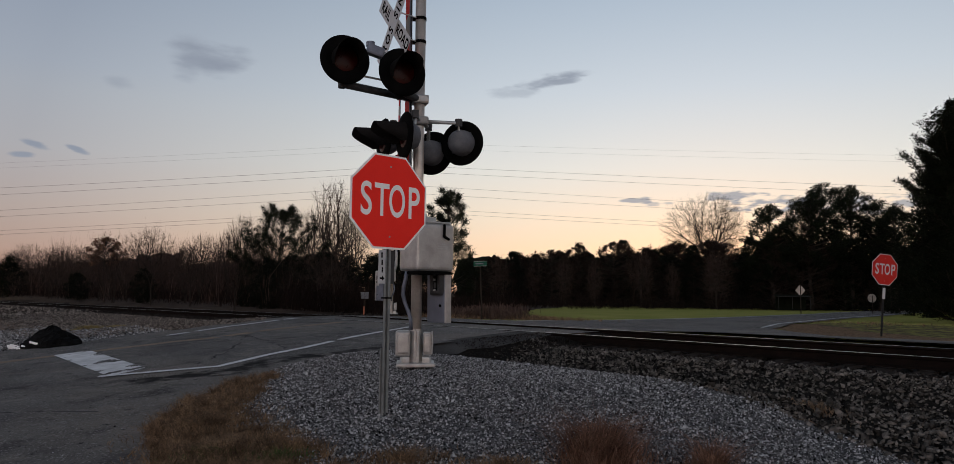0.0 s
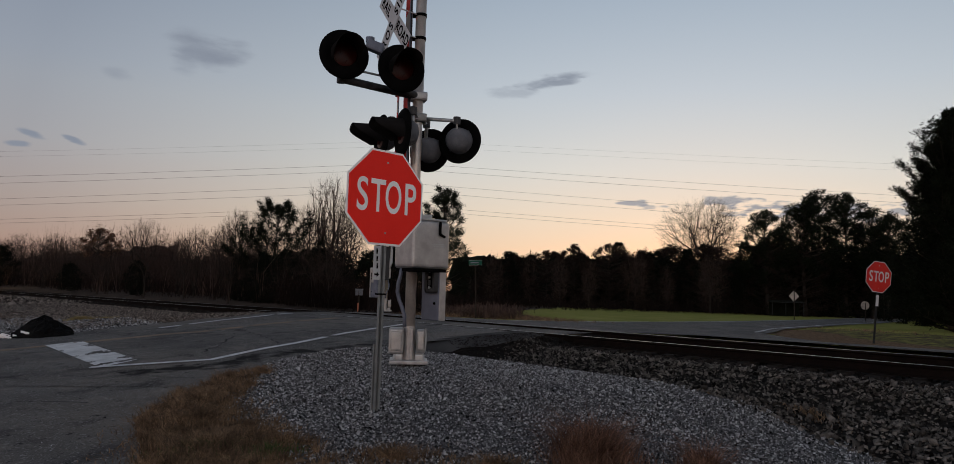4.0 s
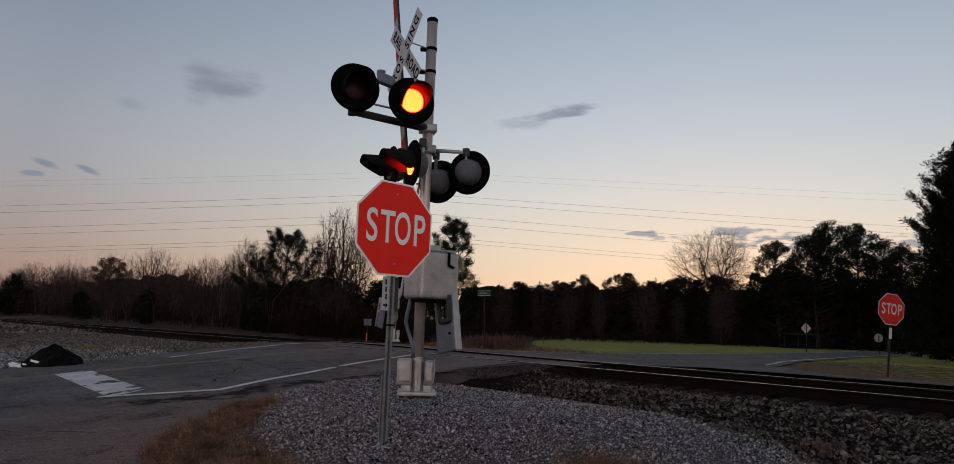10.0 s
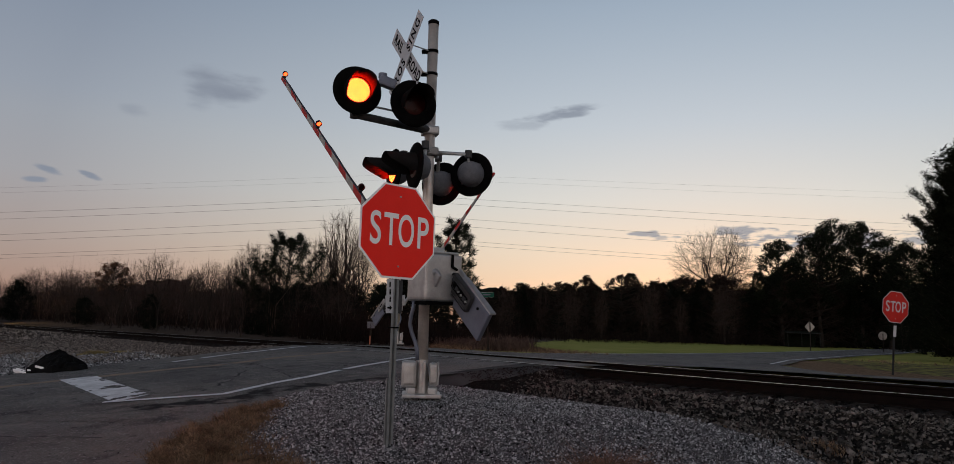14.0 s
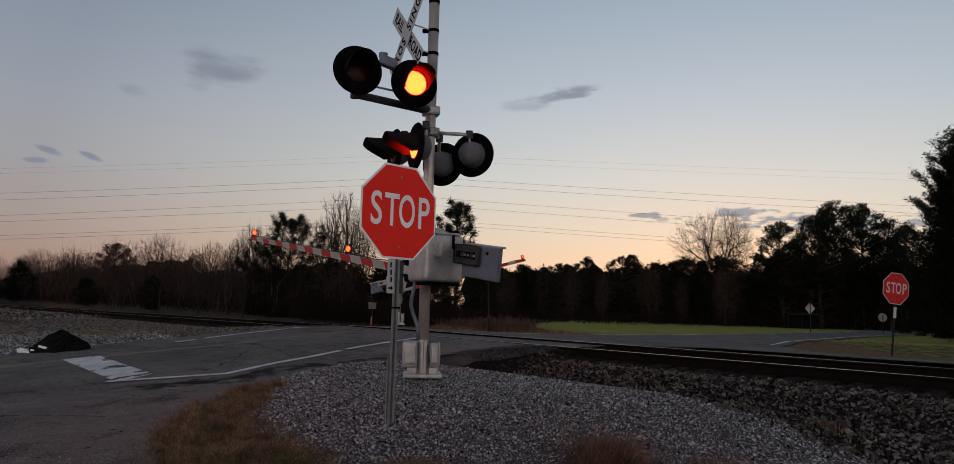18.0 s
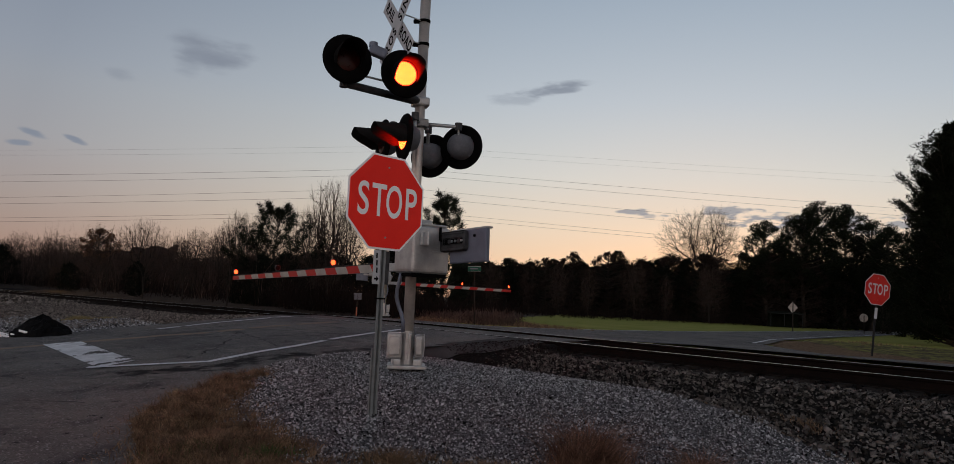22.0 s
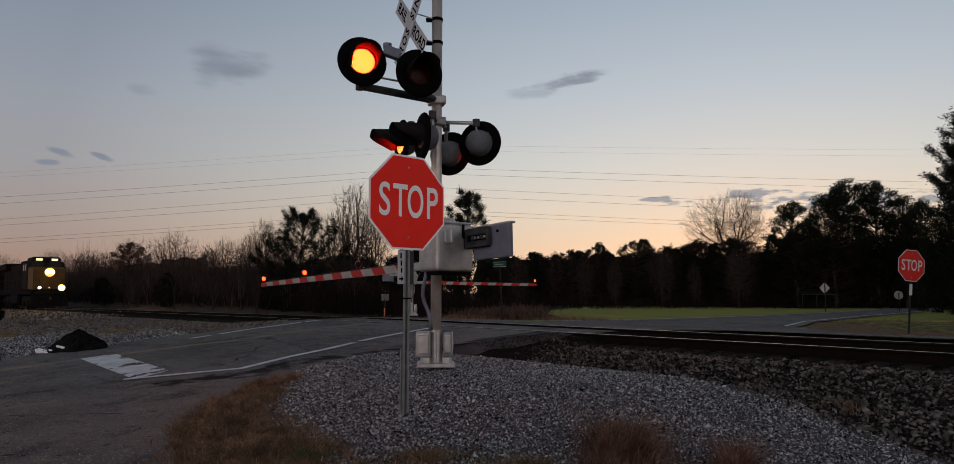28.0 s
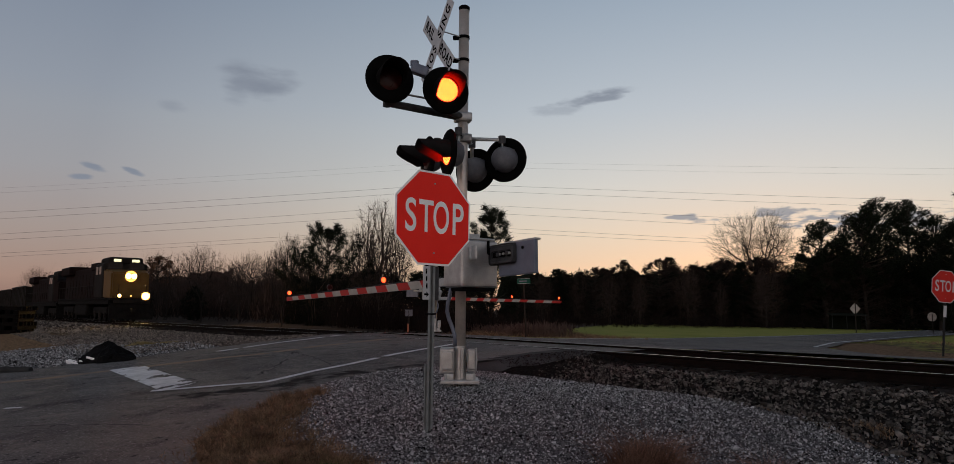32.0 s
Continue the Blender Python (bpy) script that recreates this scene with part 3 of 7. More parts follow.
def zone_ground(name, dry_first):
    """Ground: gravel, dry grass, green grass and leaf litter told apart by vertex zones."""
    m = bpy.data.materials.new(name)
    m.use_nodes = True
    N, L = m.node_tree.nodes, m.node_tree.links
    b = N["Principled BSDF"]
    b.inputs["Roughness"].default_value = 1.0
    b.inputs["Specular IOR Level"].default_value = 0.04
    tc = N.new("ShaderNodeTexCoord")

    def noisy(scale, c1, c2, detail=9.0):
        n = N.new("ShaderNodeTexNoise")
        n.inputs["Scale"].default_value, n.inputs["Detail"].default_value = scale, detail
        L.new(tc.outputs["Object"], n.inputs["Vector"])
        r = N.new("ShaderNodeMapRange")
        r.inputs["From Min"].default_value, r.inputs["From Max"].default_value = 0.3, 0.7
        L.new(n.outputs[0], r.inputs["Value"])
        x = N.new("ShaderNodeMix")
        x.data_type = "RGBA"
        x.inputs["A"].default_value, x.inputs["B"].default_value = (*c1, 1), (*c2, 1)
        L.new(r.outputs["Result"], x.inputs["Factor"])
        return x.outputs["Result"], n.outputs[0]

    col, _ = noisy(1.2, (0.045, 0.034, 0.027), (0.085, 0.062, 0.048))
    edge = N.new("ShaderNodeTexNoise")
    edge.inputs["Scale"].default_value, edge.inputs["Detail"].default_value = 3.0, 8.0
    L.new(tc.outputs["Object"], edge.inputs["Vector"])
    # gravel and ballast beds near black: gap shade between stones, in colour
    for attr, scale, c1, c2 in (("green_grass", 0.35, (0.20, 0.215, 0.045), (0.31, 0.29, 0.08)), ("dry_grass", 9.0, (0.040, 0.026, 0.017), (0.27, 0.172, 0.104)),
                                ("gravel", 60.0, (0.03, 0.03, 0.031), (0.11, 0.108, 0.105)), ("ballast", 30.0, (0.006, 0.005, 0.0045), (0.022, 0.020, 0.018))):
        c, _ = noisy(scale, c1, c2)
        if attr == "gravel":
            # single stones by cells of about two centimetres, the darkest as shaded gaps
            vo, wh, mr = N.new("ShaderNodeTexVoronoi"), N.new("ShaderNodeSeparateColor"), N.new("ShaderNodeMix")
            vo.inputs["Scale"].default_value = 78.0
            L.new(tc.outputs["Object"], vo.inputs["Vector"])
            L.new(vo.outputs["Color"], wh.inputs[0])
            mr.data_type = "RGBA"
            mr.inputs["A"].default_value, mr.inputs["B"].default_value = (0.003, 0.003, 0.0035, 1), (0.17, 0.169, 0.173, 1)
            L.new(wh.outputs[0], mr.inputs["Factor"])
            c = mr.outputs["Result"]
        at = N.new("ShaderNodeAttribute")
        at.attribute_name = attr
        ad, rg = N.new("ShaderNodeMath"), N.new("ShaderNodeMapRange")
        L.new(at.outputs["Fac"], ad.inputs[0])
        L.new(edge.outputs[0], ad.inputs[1])
        rg.inputs["From Min"].default_value, rg.inputs["From Max"].default_value = 0.9, 1.1
        L.new(ad.outputs[0], rg.inputs["Value"])
        x = N.new("ShaderNodeMix")
        x.data_type = "RGBA"
        L.new(rg.outputs["Result"], x.inputs["Factor"])
        L.new(col, x.inputs["A"])
        L.new(c, x.inputs["B"])
        col = x.outputs["Result"]
    L.new(col, b.inputs["Base Color"])
    bn, bp = N.new("ShaderNodeTexNoise"), N.new("ShaderNodeBump")
    bn.inputs["Scale"].default_value = 45.0
    L.new(tc.outputs["Object"], bn.inputs["Vector"])
    L.new(bn.outputs[0], bp.inputs["Height"])
    bp.inputs["Strength"].default_value, bp.inputs["Distance"].default_value = 0.7, 0.03
    L.new(bp.outputs[0], b.inputs["Normal"])
    return m


def inside(poly, x, y):
    x, y = np.asarray(x, float), np.asarray(y, float)
    c = np.zeros(x.shape, bool)
    n = len(poly)
    for i in range(n):
        x0, y0 = poly[i]
        x1, y1 = poly[(i + 1) % n]
        if y0 != y1:
            c ^= ((y0 > y) != (y1 > y)) & (x < (x1 - x0) * (y - y0) / (y1 - y0) + x0)
    return c


pa = lambda p, a: from_pa(p, a)
ROAD_NEAR = [pa(11.58, 22.3), (-6.9, 21.0), (-7.9, 18.6), (-9.1, 16.6), (-10.6, 15.2), (-14.0, 13.2), (-22.0, 10.5), (-45.0, 5.0), (-45.0, -14.0), (-2.0, -14.0), (-2.0, 4.0),
             (-2.6, 5.9), (-3.35, 7.3), (-3.4, 8.4), (-3.15, 9.6), (-2.75, 11.0), (-2.3, 12.0), (-1.5, 12.9), (-0.85, 13.3), pa(11.58, 10.6)]
ROAD_GAUGE = [pa(11.78, 22.3), pa(11.78, 10.3), pa(13.06, 10.3), pa(13.06, 22.3)]
ROAD_FAR = [pa(13.28, 22.3), pa(13.28, 10.4), pa(15.4, 9.0), pa(16.6, 6.0), pa(17.2, -14.0), pa(17.4, -60.0), pa(20.9, -60.0), pa(20.9, 5.4), pa(20.6, 8.2), pa(24.8, 11.9), pa(32.0, 14.5), pa(53.8, 20.0),
            pa(99.0, 29.7), pa(128.0, 32.6), pa(300.0, 46.0), pa(300.0, 66.0), pa(124.0, 42.3), pa(103.0, 38.3), pa(63.5, 28.7), pa(43.7, 23.7), pa(33.4, 21.7), pa(27.0, 20.9), pa(22.5, 20.6), pa(18.4, 19.8), pa(16.3, 20.5)]


def gravel_left(y):
    """Where the dead grass of the verge gives way to the gravel mound."""
    return np.interp(y, [5.0, 6.0, 6.5, 6.9, 7.4, 8.9, 11.0, 12.9], [-1.0, -1.3, -1.75, -2.1, -2.45, -2.65, -2.85, -2.5])


def gravel_edge(a):
    """Where the fine gravel ends and the ballast begins."""
    return np.interp(a, [-6.0, 0.0, 2.5, 3.5, 5.0, 7.5, 9.0], [4.8, 6.0, 6.8, 7.2, 7.55, 7.7, 7.75]) + 0.08 * np.sin(a * 2.1)


def build_ground():
    xs, ys = spaced(-13, 9, 0.11, -900, 900), spaced(3, 20, 0.11, -300, 1300)
    X, Y = np.meshgrid(xs, ys)
    Z = ground_z(X, Y)
    road = inside(ROAD_NEAR, X, Y) | inside(ROAD_FAR, X, Y)
    p, a = to_pa(X, Y)
    road |= (p > 11) & (p < 14) & (a > 10.3) & (a < 22.3)
    near = (np.abs(X) < 14) & (Y < 24)
    lump = np.array([noise.noise(Vector((float(x) * 1.7, float(y) * 1.7, 3.0))) for x, y in zip(X[near], Y[near])])
    Z[near] += 0.005 * lump
    Z = np.where(road, np.minimum(Z, road_z(X, Y)) - 0.06, Z)
    ny, nx = X.shape
    idx = np.arange(nx * ny).reshape(ny, nx)
    quads = np.stack([idx[:-1, :-1], idx[:-1, 1:], idx[1:, 1:], idx[1:, :-1]], -1).reshape(-1, 4)
    me = fast_mesh("ground", np.stack([X, Y, Z], -1).reshape(-1, 3), quads, zone_ground("earth_and_verge", True))
    for f in me.polygons:
        f.use_smooth = True
    P_, A_ = p.ravel(), a.ravel()
    xr, yr = X.ravel(), Y.ravel()
    # the hollow's shade is painted: it takes the near-black ballast bed
    pit = np.exp(-((P_ - 8.35) / 0.6) ** 2 - ((A_ - 9.7) / 0.8) ** 2) > 0.3
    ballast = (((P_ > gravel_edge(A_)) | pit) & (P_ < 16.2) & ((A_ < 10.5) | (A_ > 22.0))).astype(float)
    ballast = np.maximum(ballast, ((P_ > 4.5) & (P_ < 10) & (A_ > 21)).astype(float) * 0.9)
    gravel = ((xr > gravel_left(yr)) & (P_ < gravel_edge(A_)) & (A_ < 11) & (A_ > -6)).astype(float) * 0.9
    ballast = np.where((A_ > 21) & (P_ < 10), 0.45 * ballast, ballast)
    gravel = np.maximum(gravel, 0.85 * ((A_ > 16.5) & (P_ < 6.5) & (P_ > 1.2) & (A_ < 25)))
    dry = ((A_ < 12) & (P_ < 16)).astype(float) * 0.85
    dry = np.maximum(dry, 0.8 * ((A_ > 24) & (P_ < 5.0)))
    patch = inside([pa(20.6, 8.6), pa(26.0, 12.4), pa(34.0, 15.6), pa(34.0, 13.8), pa(26.5, 9.2), pa(23.5, 5.5), pa(22.0, -6.0), pa(20.8, -6.0)], xr, yr)
    dry = np.maximum(dry, 0.9 * patch)
    green = ((P_ > 16) & (P_ < 190) & (A_ < 23 + 0.75 * np.maximum(P_ - 18, 0))).astype(float) * 0.95
    green = np.where((P_ > 20.5) & (P_ < 40) & (A_ < 16), 0.46, green)
    green = np.maximum(green, 0.55 * ((A_ < -5) & (P_ < 6)))
    for nm, val in (("ballast", ballast), ("gravel", gravel), ("dry_grass", dry), ("green_grass", green)):
        at = me.attributes.new(nm, "FLOAT", "POINT")
        at.data.foreach_set("value", val.astype(np.float32))
    tagged(new("ground", me), "dry grass, gravel and leaf litter beside the crossing", "ground", kind="structure")


build_ground()
tagged(fit_sheet("road", ROAD_NEAR, road_z, 0.5, M["asphalt"], 0.012, 0.10), "worn grey asphalt road with cracks and patches", "road", kind="structure")
tagged(fit_sheet("road_shoulder", [(-0.9, 13.35), pa(11.4, 11.2), pa(11.4, 10.3), pa(10.2, 9.9), pa(9.3, 9.9), pa(8.9, 10.1), (-0.8, 12.95)], ground_z, 0.25, M["new_asphalt"], 0.03, 0.06), "dark patched asphalt shoulder", "road", kind="structure")
def crumbling_edge():
    """The road's broken edge: dark where the surface has crumbled away, fading into the sound asphalt."""
    line = [(-4.75, 10.35), (-3.6, 10.75), (-3.15, 11.75), (-2.45, 12.0), (-1.7, 12.9)]
    ob = fit_sheet("road_patch", [(-6.0, 9.5), (-5.2, 10.7), (-4.2, 10.95), (-3.3, 12.6), (-2.5, 14.0), (-0.95, 13.5), (-1.55, 12.55), (-2.2, 11.5), (-2.6, 9.7), (-3.4, 9.0)], road_z, 0.12, M["crumbled"], 0.016)
    val = []
    for v in ob.data.vertices:
        q, best = Vector((v.co.x, v.co.y)), 9.0
        for a, b in zip(line, line[1:]):
            a, b = Vector(a), Vector(b)
            f = max(0.0, min(1.0, (q - a).dot(b - a) / (b - a).length_squared))
            best = min(best, (q - a.lerp(b, f)).length)
        pool = min((q - Vector((-4.1, 10.6))).length / 0.62, (q - Vector((-2.8, 12.0))).length / 0.5)
        val.append(max(0.54 * float(sstep(0.85, 0.1, best)), 0.68 * float(sstep(1.25, 0.2, pool))))
    ob.data.attributes.new("crumble", "FLOAT", "POINT").data.foreach_set("value", np.array(val, np.float32))
    tagged(ob, "dark crumbling asphalt edge", "road", kind="structure")


crumbling_edge()
tagged(fit_sheet("road_crossing", ROAD_GAUGE, road_z, 0.5, M["asphalt"], 0.0, 0.0), "asphalt filling between the rails of the crossing", "road", kind="structure")
tagged(fit_sheet("road_beyond", ROAD_FAR, road_z, 2.0, M["asphalt"], 0.02, 0.12), "grey asphalt road beyond the track", "road", kind="structure")


def ribbon(name, pts, width, material, label, lift=0.018, breaks=0.0, seed=2):
    """A painted line that follows the road."""
    rnd = random.Random(seed)
    pts = [Vector(q) for q in pts]
    dense = []
    for a, b in zip(pts, pts[1:]):
        k = max(2, int((b - a).length / 0.25))
        dense += [a.lerp(b, j / k) for j in range(k)]
    dense.append(pts[-1])
    vs, fs = [], []
    for i, q in enumerate(dense):
        d = (dense[min(i + 1, len(dense) - 1)] - dense[max(i - 1, 0)]).normalized()
        nn = Vector((-d.y, d.x))
        for s in (-1, 1):
            w = q + nn * s * width / 2 * (1 + rnd.uniform(-breaks, breaks))
            vs.append((w.x, w.y, float(road_z(w.x, w.y)) + lift))
        if i and rnd.random() > breaks * 0.5:
            fs.append((2 * i - 2, 2 * i - 1, 2 * i + 1, 2 * i))
    return tagged(new(name, mesh_of(name, vs, fs, material)), label, "road marking", kind="structure")


ribbon("edge_line", [pa(11.3, 14.7), (-1.89, 17.1), (-2.2, 16.3), (-3.18, 13.24), (-4.03, 11.26), (-4.58, 11.15), (-5.5, 10.95), (-5.72, 10.9)], 0.16, M["line"], "worn white edge line", 0.026, 0.03, 9)
ribbon("edge_line_beyond", [pa(11.2, 21.0), (-6.49, 19.92), (-7.35, 17.04)], 0.14, M["line"], "faded white edge line", breaks=0.15, seed=5)
ribbon("centre_line", [pa(11.2, 17.9), (-3.88, 20.32), (-5.91, 15.87), (-8.25, 14.03), (-8.9, 13.4), (-12.0, 11.8), (-20.0, 8.8)], 0.30, M["yellow"], "faded yellow centre line", breaks=0.2, seed=6)
ribbon("lane_dash", [(-6.85, 9.98), (-9.2, 9.9)], 0.10, M["line"], "short white lane dash", breaks=0.1, seed=9)
ribbon("edge_line_far_road", [pa(18.4, 19.5), pa(22.5, 20.3), pa(27.0, 20.6), pa(33.4, 21.3), pa(43.7, 23.2), pa(63.5, 28.1), pa(103.0, 37.6), pa(124.0, 41.6), pa(300, 65)], 0.14, M["line"], "white edge line of the road beyond", 0.03, 0.1, 7)
ribbon("edge_line_far_side", [pa(25.5, 12.6), pa(32.0, 15.0), pa(53.8, 20.6), pa(99.0, 30.4), pa(128.0, 33.4), pa(300, 47)], 0.14, M["line"], "white edge line of the road beyond", 0.03, 0.1, 8)


def stop_bar():
    """Worn stop bar: broken patches of thick white paint."""
    c = [Vector((-8.32, 14.14)), Vector((-7.87, 14.63)), Vector((-5.32, 11.59)), Vector((-5.57, 10.91))]
    vs, fs, n, k = [], [], 96, 26
    along = (c[3] - c[0]).normalized()
    for i in range(n + 1):
        for j in range(k + 1):
            q = c[0].lerp(c[3], i / n).lerp(c[1].lerp(c[2], i / n), j / k)
            vs.append((q.x, q.y, float(road_z(q.x, q.y)) + 0.019))
    for i in range(n):
        for j in range(k):
            q = Vector(vs[i * (k + 1) + j]).xy
            u, v = q.dot(along), q.dot(Vector((-along.y, along.x)))
            # flaked across the bar in streaks, most of all where the wheels cross and on its far edge
            worn = noise.fractal(Vector((u * 3.1 + v * 1.2, v * 2.3, 7.7)), 1.0, 2.0, 5)
            ragged = 0.75 * sstep(0.42, 1.0, i / n) * sstep(0.35, 1.0, j / k) + 0.22 * math.exp(-((i / n - 0.27) / 0.10) ** 2) + 0.24 * math.exp(-((i / n - 0.93) / 0.06) ** 2)
            if worn < 0.55 - ragged:
                o = i * (k + 1) + j
                fs.append((o, o + 1, o + k + 2, o + k + 1))
    tagged(new("stop_bar", mesh_of("stop_bar", vs, fs, M["line"])), "broken worn white stop bar on the asphalt", "road marking", kind="structure")


stop_bar()


def crack(pts, width, seed):
    """A wandering crack filled with dark tar."""
    rnd = random.Random(seed)
    out = []
    for a, b in zip(pts, pts[1:]):
        for j in range(8):
            f = j / 8
            out.append((a[0] + (b[0] - a[0]) * f + rnd.uniform(-.05, .05), a[1] + (b[1] - a[1]) * f + rnd.uniform(-.05, .05)))
    ribbon("crack", out, width, M["new_asphalt"], "dark crack in the asphalt", 0.016, 0.3, seed)


crack([(-6.3, 16.0), (-5.2, 16.3), (-4.1, 14.4), (-3.3, 12.9)], 0.035, 31)
crack([(-5.2, 16.3), (-4.6, 13.4), (-4.5, 11.4)], 0.04, 32)
crack([(-5.2, 16.3), (-7.2, 17.3)], 0.04, 33)
crack([(-3.4, 9.6), (-4.4, 9.9), (-5.6, 9.3)], 0.03, 34)
crack([(-4.3, 8.2), (-6.0, 8.6), (-8.5, 8.0)], 0.03, 35)


# ---- track ----
RAIL_PROFILE = [(-0.037, 0.0), (-0.037, -0.032), (-0.012, -0.05), (-0.010, -0.14), (-0.07, -0.162), (-0.07, -0.18), (0.07, -0.18), (0.07, -0.162), (0.010, -0.14), (0.012, -0.05), (0.037, -0.032), (0.037, 0.0)]


def build_track():
    x0, y0 = from_pa(0, 0)
    track = empty("railway_track", Matrix.Identity(4), "single railway track on wooden ties and grey ballast", "railway track")
    ends = (-70.0, 19.0, 320.0)
    for p, lift in ((NEAR, 0.0), (NEAR + GAUGE, 0.035)):
        bm = bmesh.new()
        rows = []
        for a in ends:
            row = []
            for dp, dz in RAIL_PROFILE:
                x, y = from_pa(p + dp, a)
                row.append(bm.verts.new((x, y, RAIL_Z + lift + dz - float(grade(a)))))
            rows.append(row)
        n = len(RAIL_PROFILE)
        for r0, r1 in zip(rows, rows[1:]):
            for i in range(n):
                bm.faces.new((r0[i], r0[(i + 1) % n], r1[(i + 1) % n], r1[i]))
        rail = part("rail", bm, M["rail"], track, "rusty steel rail with shade-darkened sides and a polished head")
        bm = bmesh.new()
        vs = []
        for a in ends:
            for dp in (-0.033, 0.033):
                x, y = from_pa(p + dp, a)
                vs.append(bm.verts.new((x, y, RAIL_Z + lift + 0.004 - float(grade(a)))))
        for k in (0, 2):
            bm.faces.new((vs[k], vs[k + 1], vs[k + 3], vs[k + 2]))
        part("running_surface", bm, M["railtop"], rail)
    tie = bmesh.new()
    box(2.6, 0.23, 0.18, bevel=0.012, seg=1, bm=tie)
    tie_me = bpy.data.meshes.new("tie")
    tie.to_mesh(tie_me)
    tie.free()
    tie_me.materials.append(M["tie"])
    rnd = random.Random(3)
    k = 0
    for a in list(np.arange(-32, 10.0, 0.52)) + list(np.arange(22.7, 120, 0.52)):
        x, y = from_pa(NEAR + GAUGE / 2 + rnd.uniform(-.04, .04), float(a))
        put("tie", tie_me, track, pose(x, y, RAIL_Z - 0.265 - float(grade(a)) + rnd.uniform(-.015, .005), 0, rnd.uniform(-1, 0) - 1.2, math.degrees(math.atan2(0.669, 0.743)) + rnd.uniform(-1.5, 1.5)))


build_track()


# ---- stones ----
def stones(name, area, count, size, material, label, zf, seed, flat=0.7, octa=False, keep=None, on_road=False):
    rng = np.random.default_rng(seed)
    p = rng.uniform(area[0], area[1], count)
    a = rng.uniform(area[2], area[3], count)
    x, y = from_pa(p, a)
    ok = inside(ROAD_NEAR, x, y) if on_road else ~(inside(ROAD_NEAR, x, y) | inside(ROAD_FAR, x, y))
    if keep is not None:
        ok &= keep(p, a, x, y)
    x, y = x[ok], y[ok]
    n = len(x)
    if octa:
        V = np.array([(1, 0, 0), (0, 1, 0), (-1, 0, 0), (0, -1, 0), (0, 0, 1), (0, 0, -1)], float)
        T = np.array([(0, 1, 4), (1, 2, 4), (2, 3, 4), (3, 0, 4), (1, 0, 5), (2, 1, 5), (3, 2, 5), (0, 3, 5)])
    else:
        V = np.array([(-1, -1, -1), (1, -1, -1), (1, 1, -1), (-1, 1, -1), (-1, -1, 1), (1, -1, 1), (1, 1, 1), (-1, 1, 1)], float) * 0.75
        T = np.array([(0, 2, 1), (0, 3, 2), (4, 5, 6), (4, 6, 7), (0, 1, 5), (0, 5, 4), (1, 2, 6), (1, 6, 5), (2, 3, 7), (2, 7, 6), (3, 0, 4), (3, 4, 7)])
    r = size * rng.lognormal(0, 0.32, n)
    jit = V[None] * rng.uniform(0.55, 1.2, (n, len(V), 3))
    jit *= (r[:, None] * rng.uniform(0.55, 1.35, (n, 3)) * np.array([1, 1, flat]))[:, None, :]
    q = rng.normal(size=(n, 4)) * np.array([1, .45, .45, 1])
    q /= np.linalg.norm(q, axis=1)[:, None]
    w, b, c, d = q.T
    R = np.stack([1 - 2 * (c * c + d * d), 2 * (b * c - w * d), 2 * (b * d + w * c), 2 * (b * c + w * d), 1 - 2 * (b * b + d * d), 2 * (c * d - w * b),
                  2 * (b * d - w * c), 2 * (c * d + w * b), 1 - 2 * (b * b + c * c)], 1).reshape(n, 3, 3)
    co = np.einsum("nij,nvj->nvi", R, jit)
    co[..., 0] += x[:, None]
    co[..., 1] += y[:, None]
    co[..., 2] += (zf(x, y) + r * rng.uniform(0.0, 0.6, n))[:, None]
    tris = (T[None] + (np.arange(n) * len(V))[:, None, None]).reshape(-1, 3)
    tagged(new(name, fast_mesh(name, co.reshape(-1, 3), tris, material)), label, "gravel", kind="stuff")


off_rail = lambda p, a, x, y: (np.abs(p - NEAR) > 0.09) & (np.abs(p - NEAR - GAUGE) > 0.09)
stones("gravel_mound", (2.4, 8.0, -2.0, 11.2), 128000, 0.0104, M["gravel"], "fine crushed grey gravel heaped round the signal", ground_z, 11, 0.8, True,
       lambda p, a, x, y: (x > gravel_left(y) + 0.08 * np.sin(y * 5.3) + 0.10 * np.random.default_rng(5).normal(size=p.shape) - 0.05) & (y > 4.6) & (p < gravel_edge(a) + 0.15 * np.sin(a * 5.7)))
stones("ballast_near", (5.0, 10.9, -5.0, 10.6), 46000, 0.0255, M["ballast"], "coarse angular grey ballast stones", ground_z, 12, 0.6, True,
       lambda p, a, x, y: (p > gravel_edge(a) - 0.1) & (a < 8.9 + 0.3 * np.random.default_rng(8).normal(size=p.shape) + 0.8 * np.maximum(0, p - 8.8)))
stones("shoulder_chips", (8.8, 11.3, 9.3, 11.4), 2600, 0.013, M["shade_dark"], "dark chips strewn over the broken shoulder", lambda x, y: ground_z(x, y) + 0.03, 23, 0.7, True)
# stones by the rails darkened in place of the ties' shadows
stones("ballast_between", (10.4, 15.6, -14.0, 10.2), 9000, 0.036, M["shade_dark"], "ballast darkened for the shade between the ties", ground_z, 13, 0.8, True, lambda p, a, x, y: off_rail(p, a, x, y))
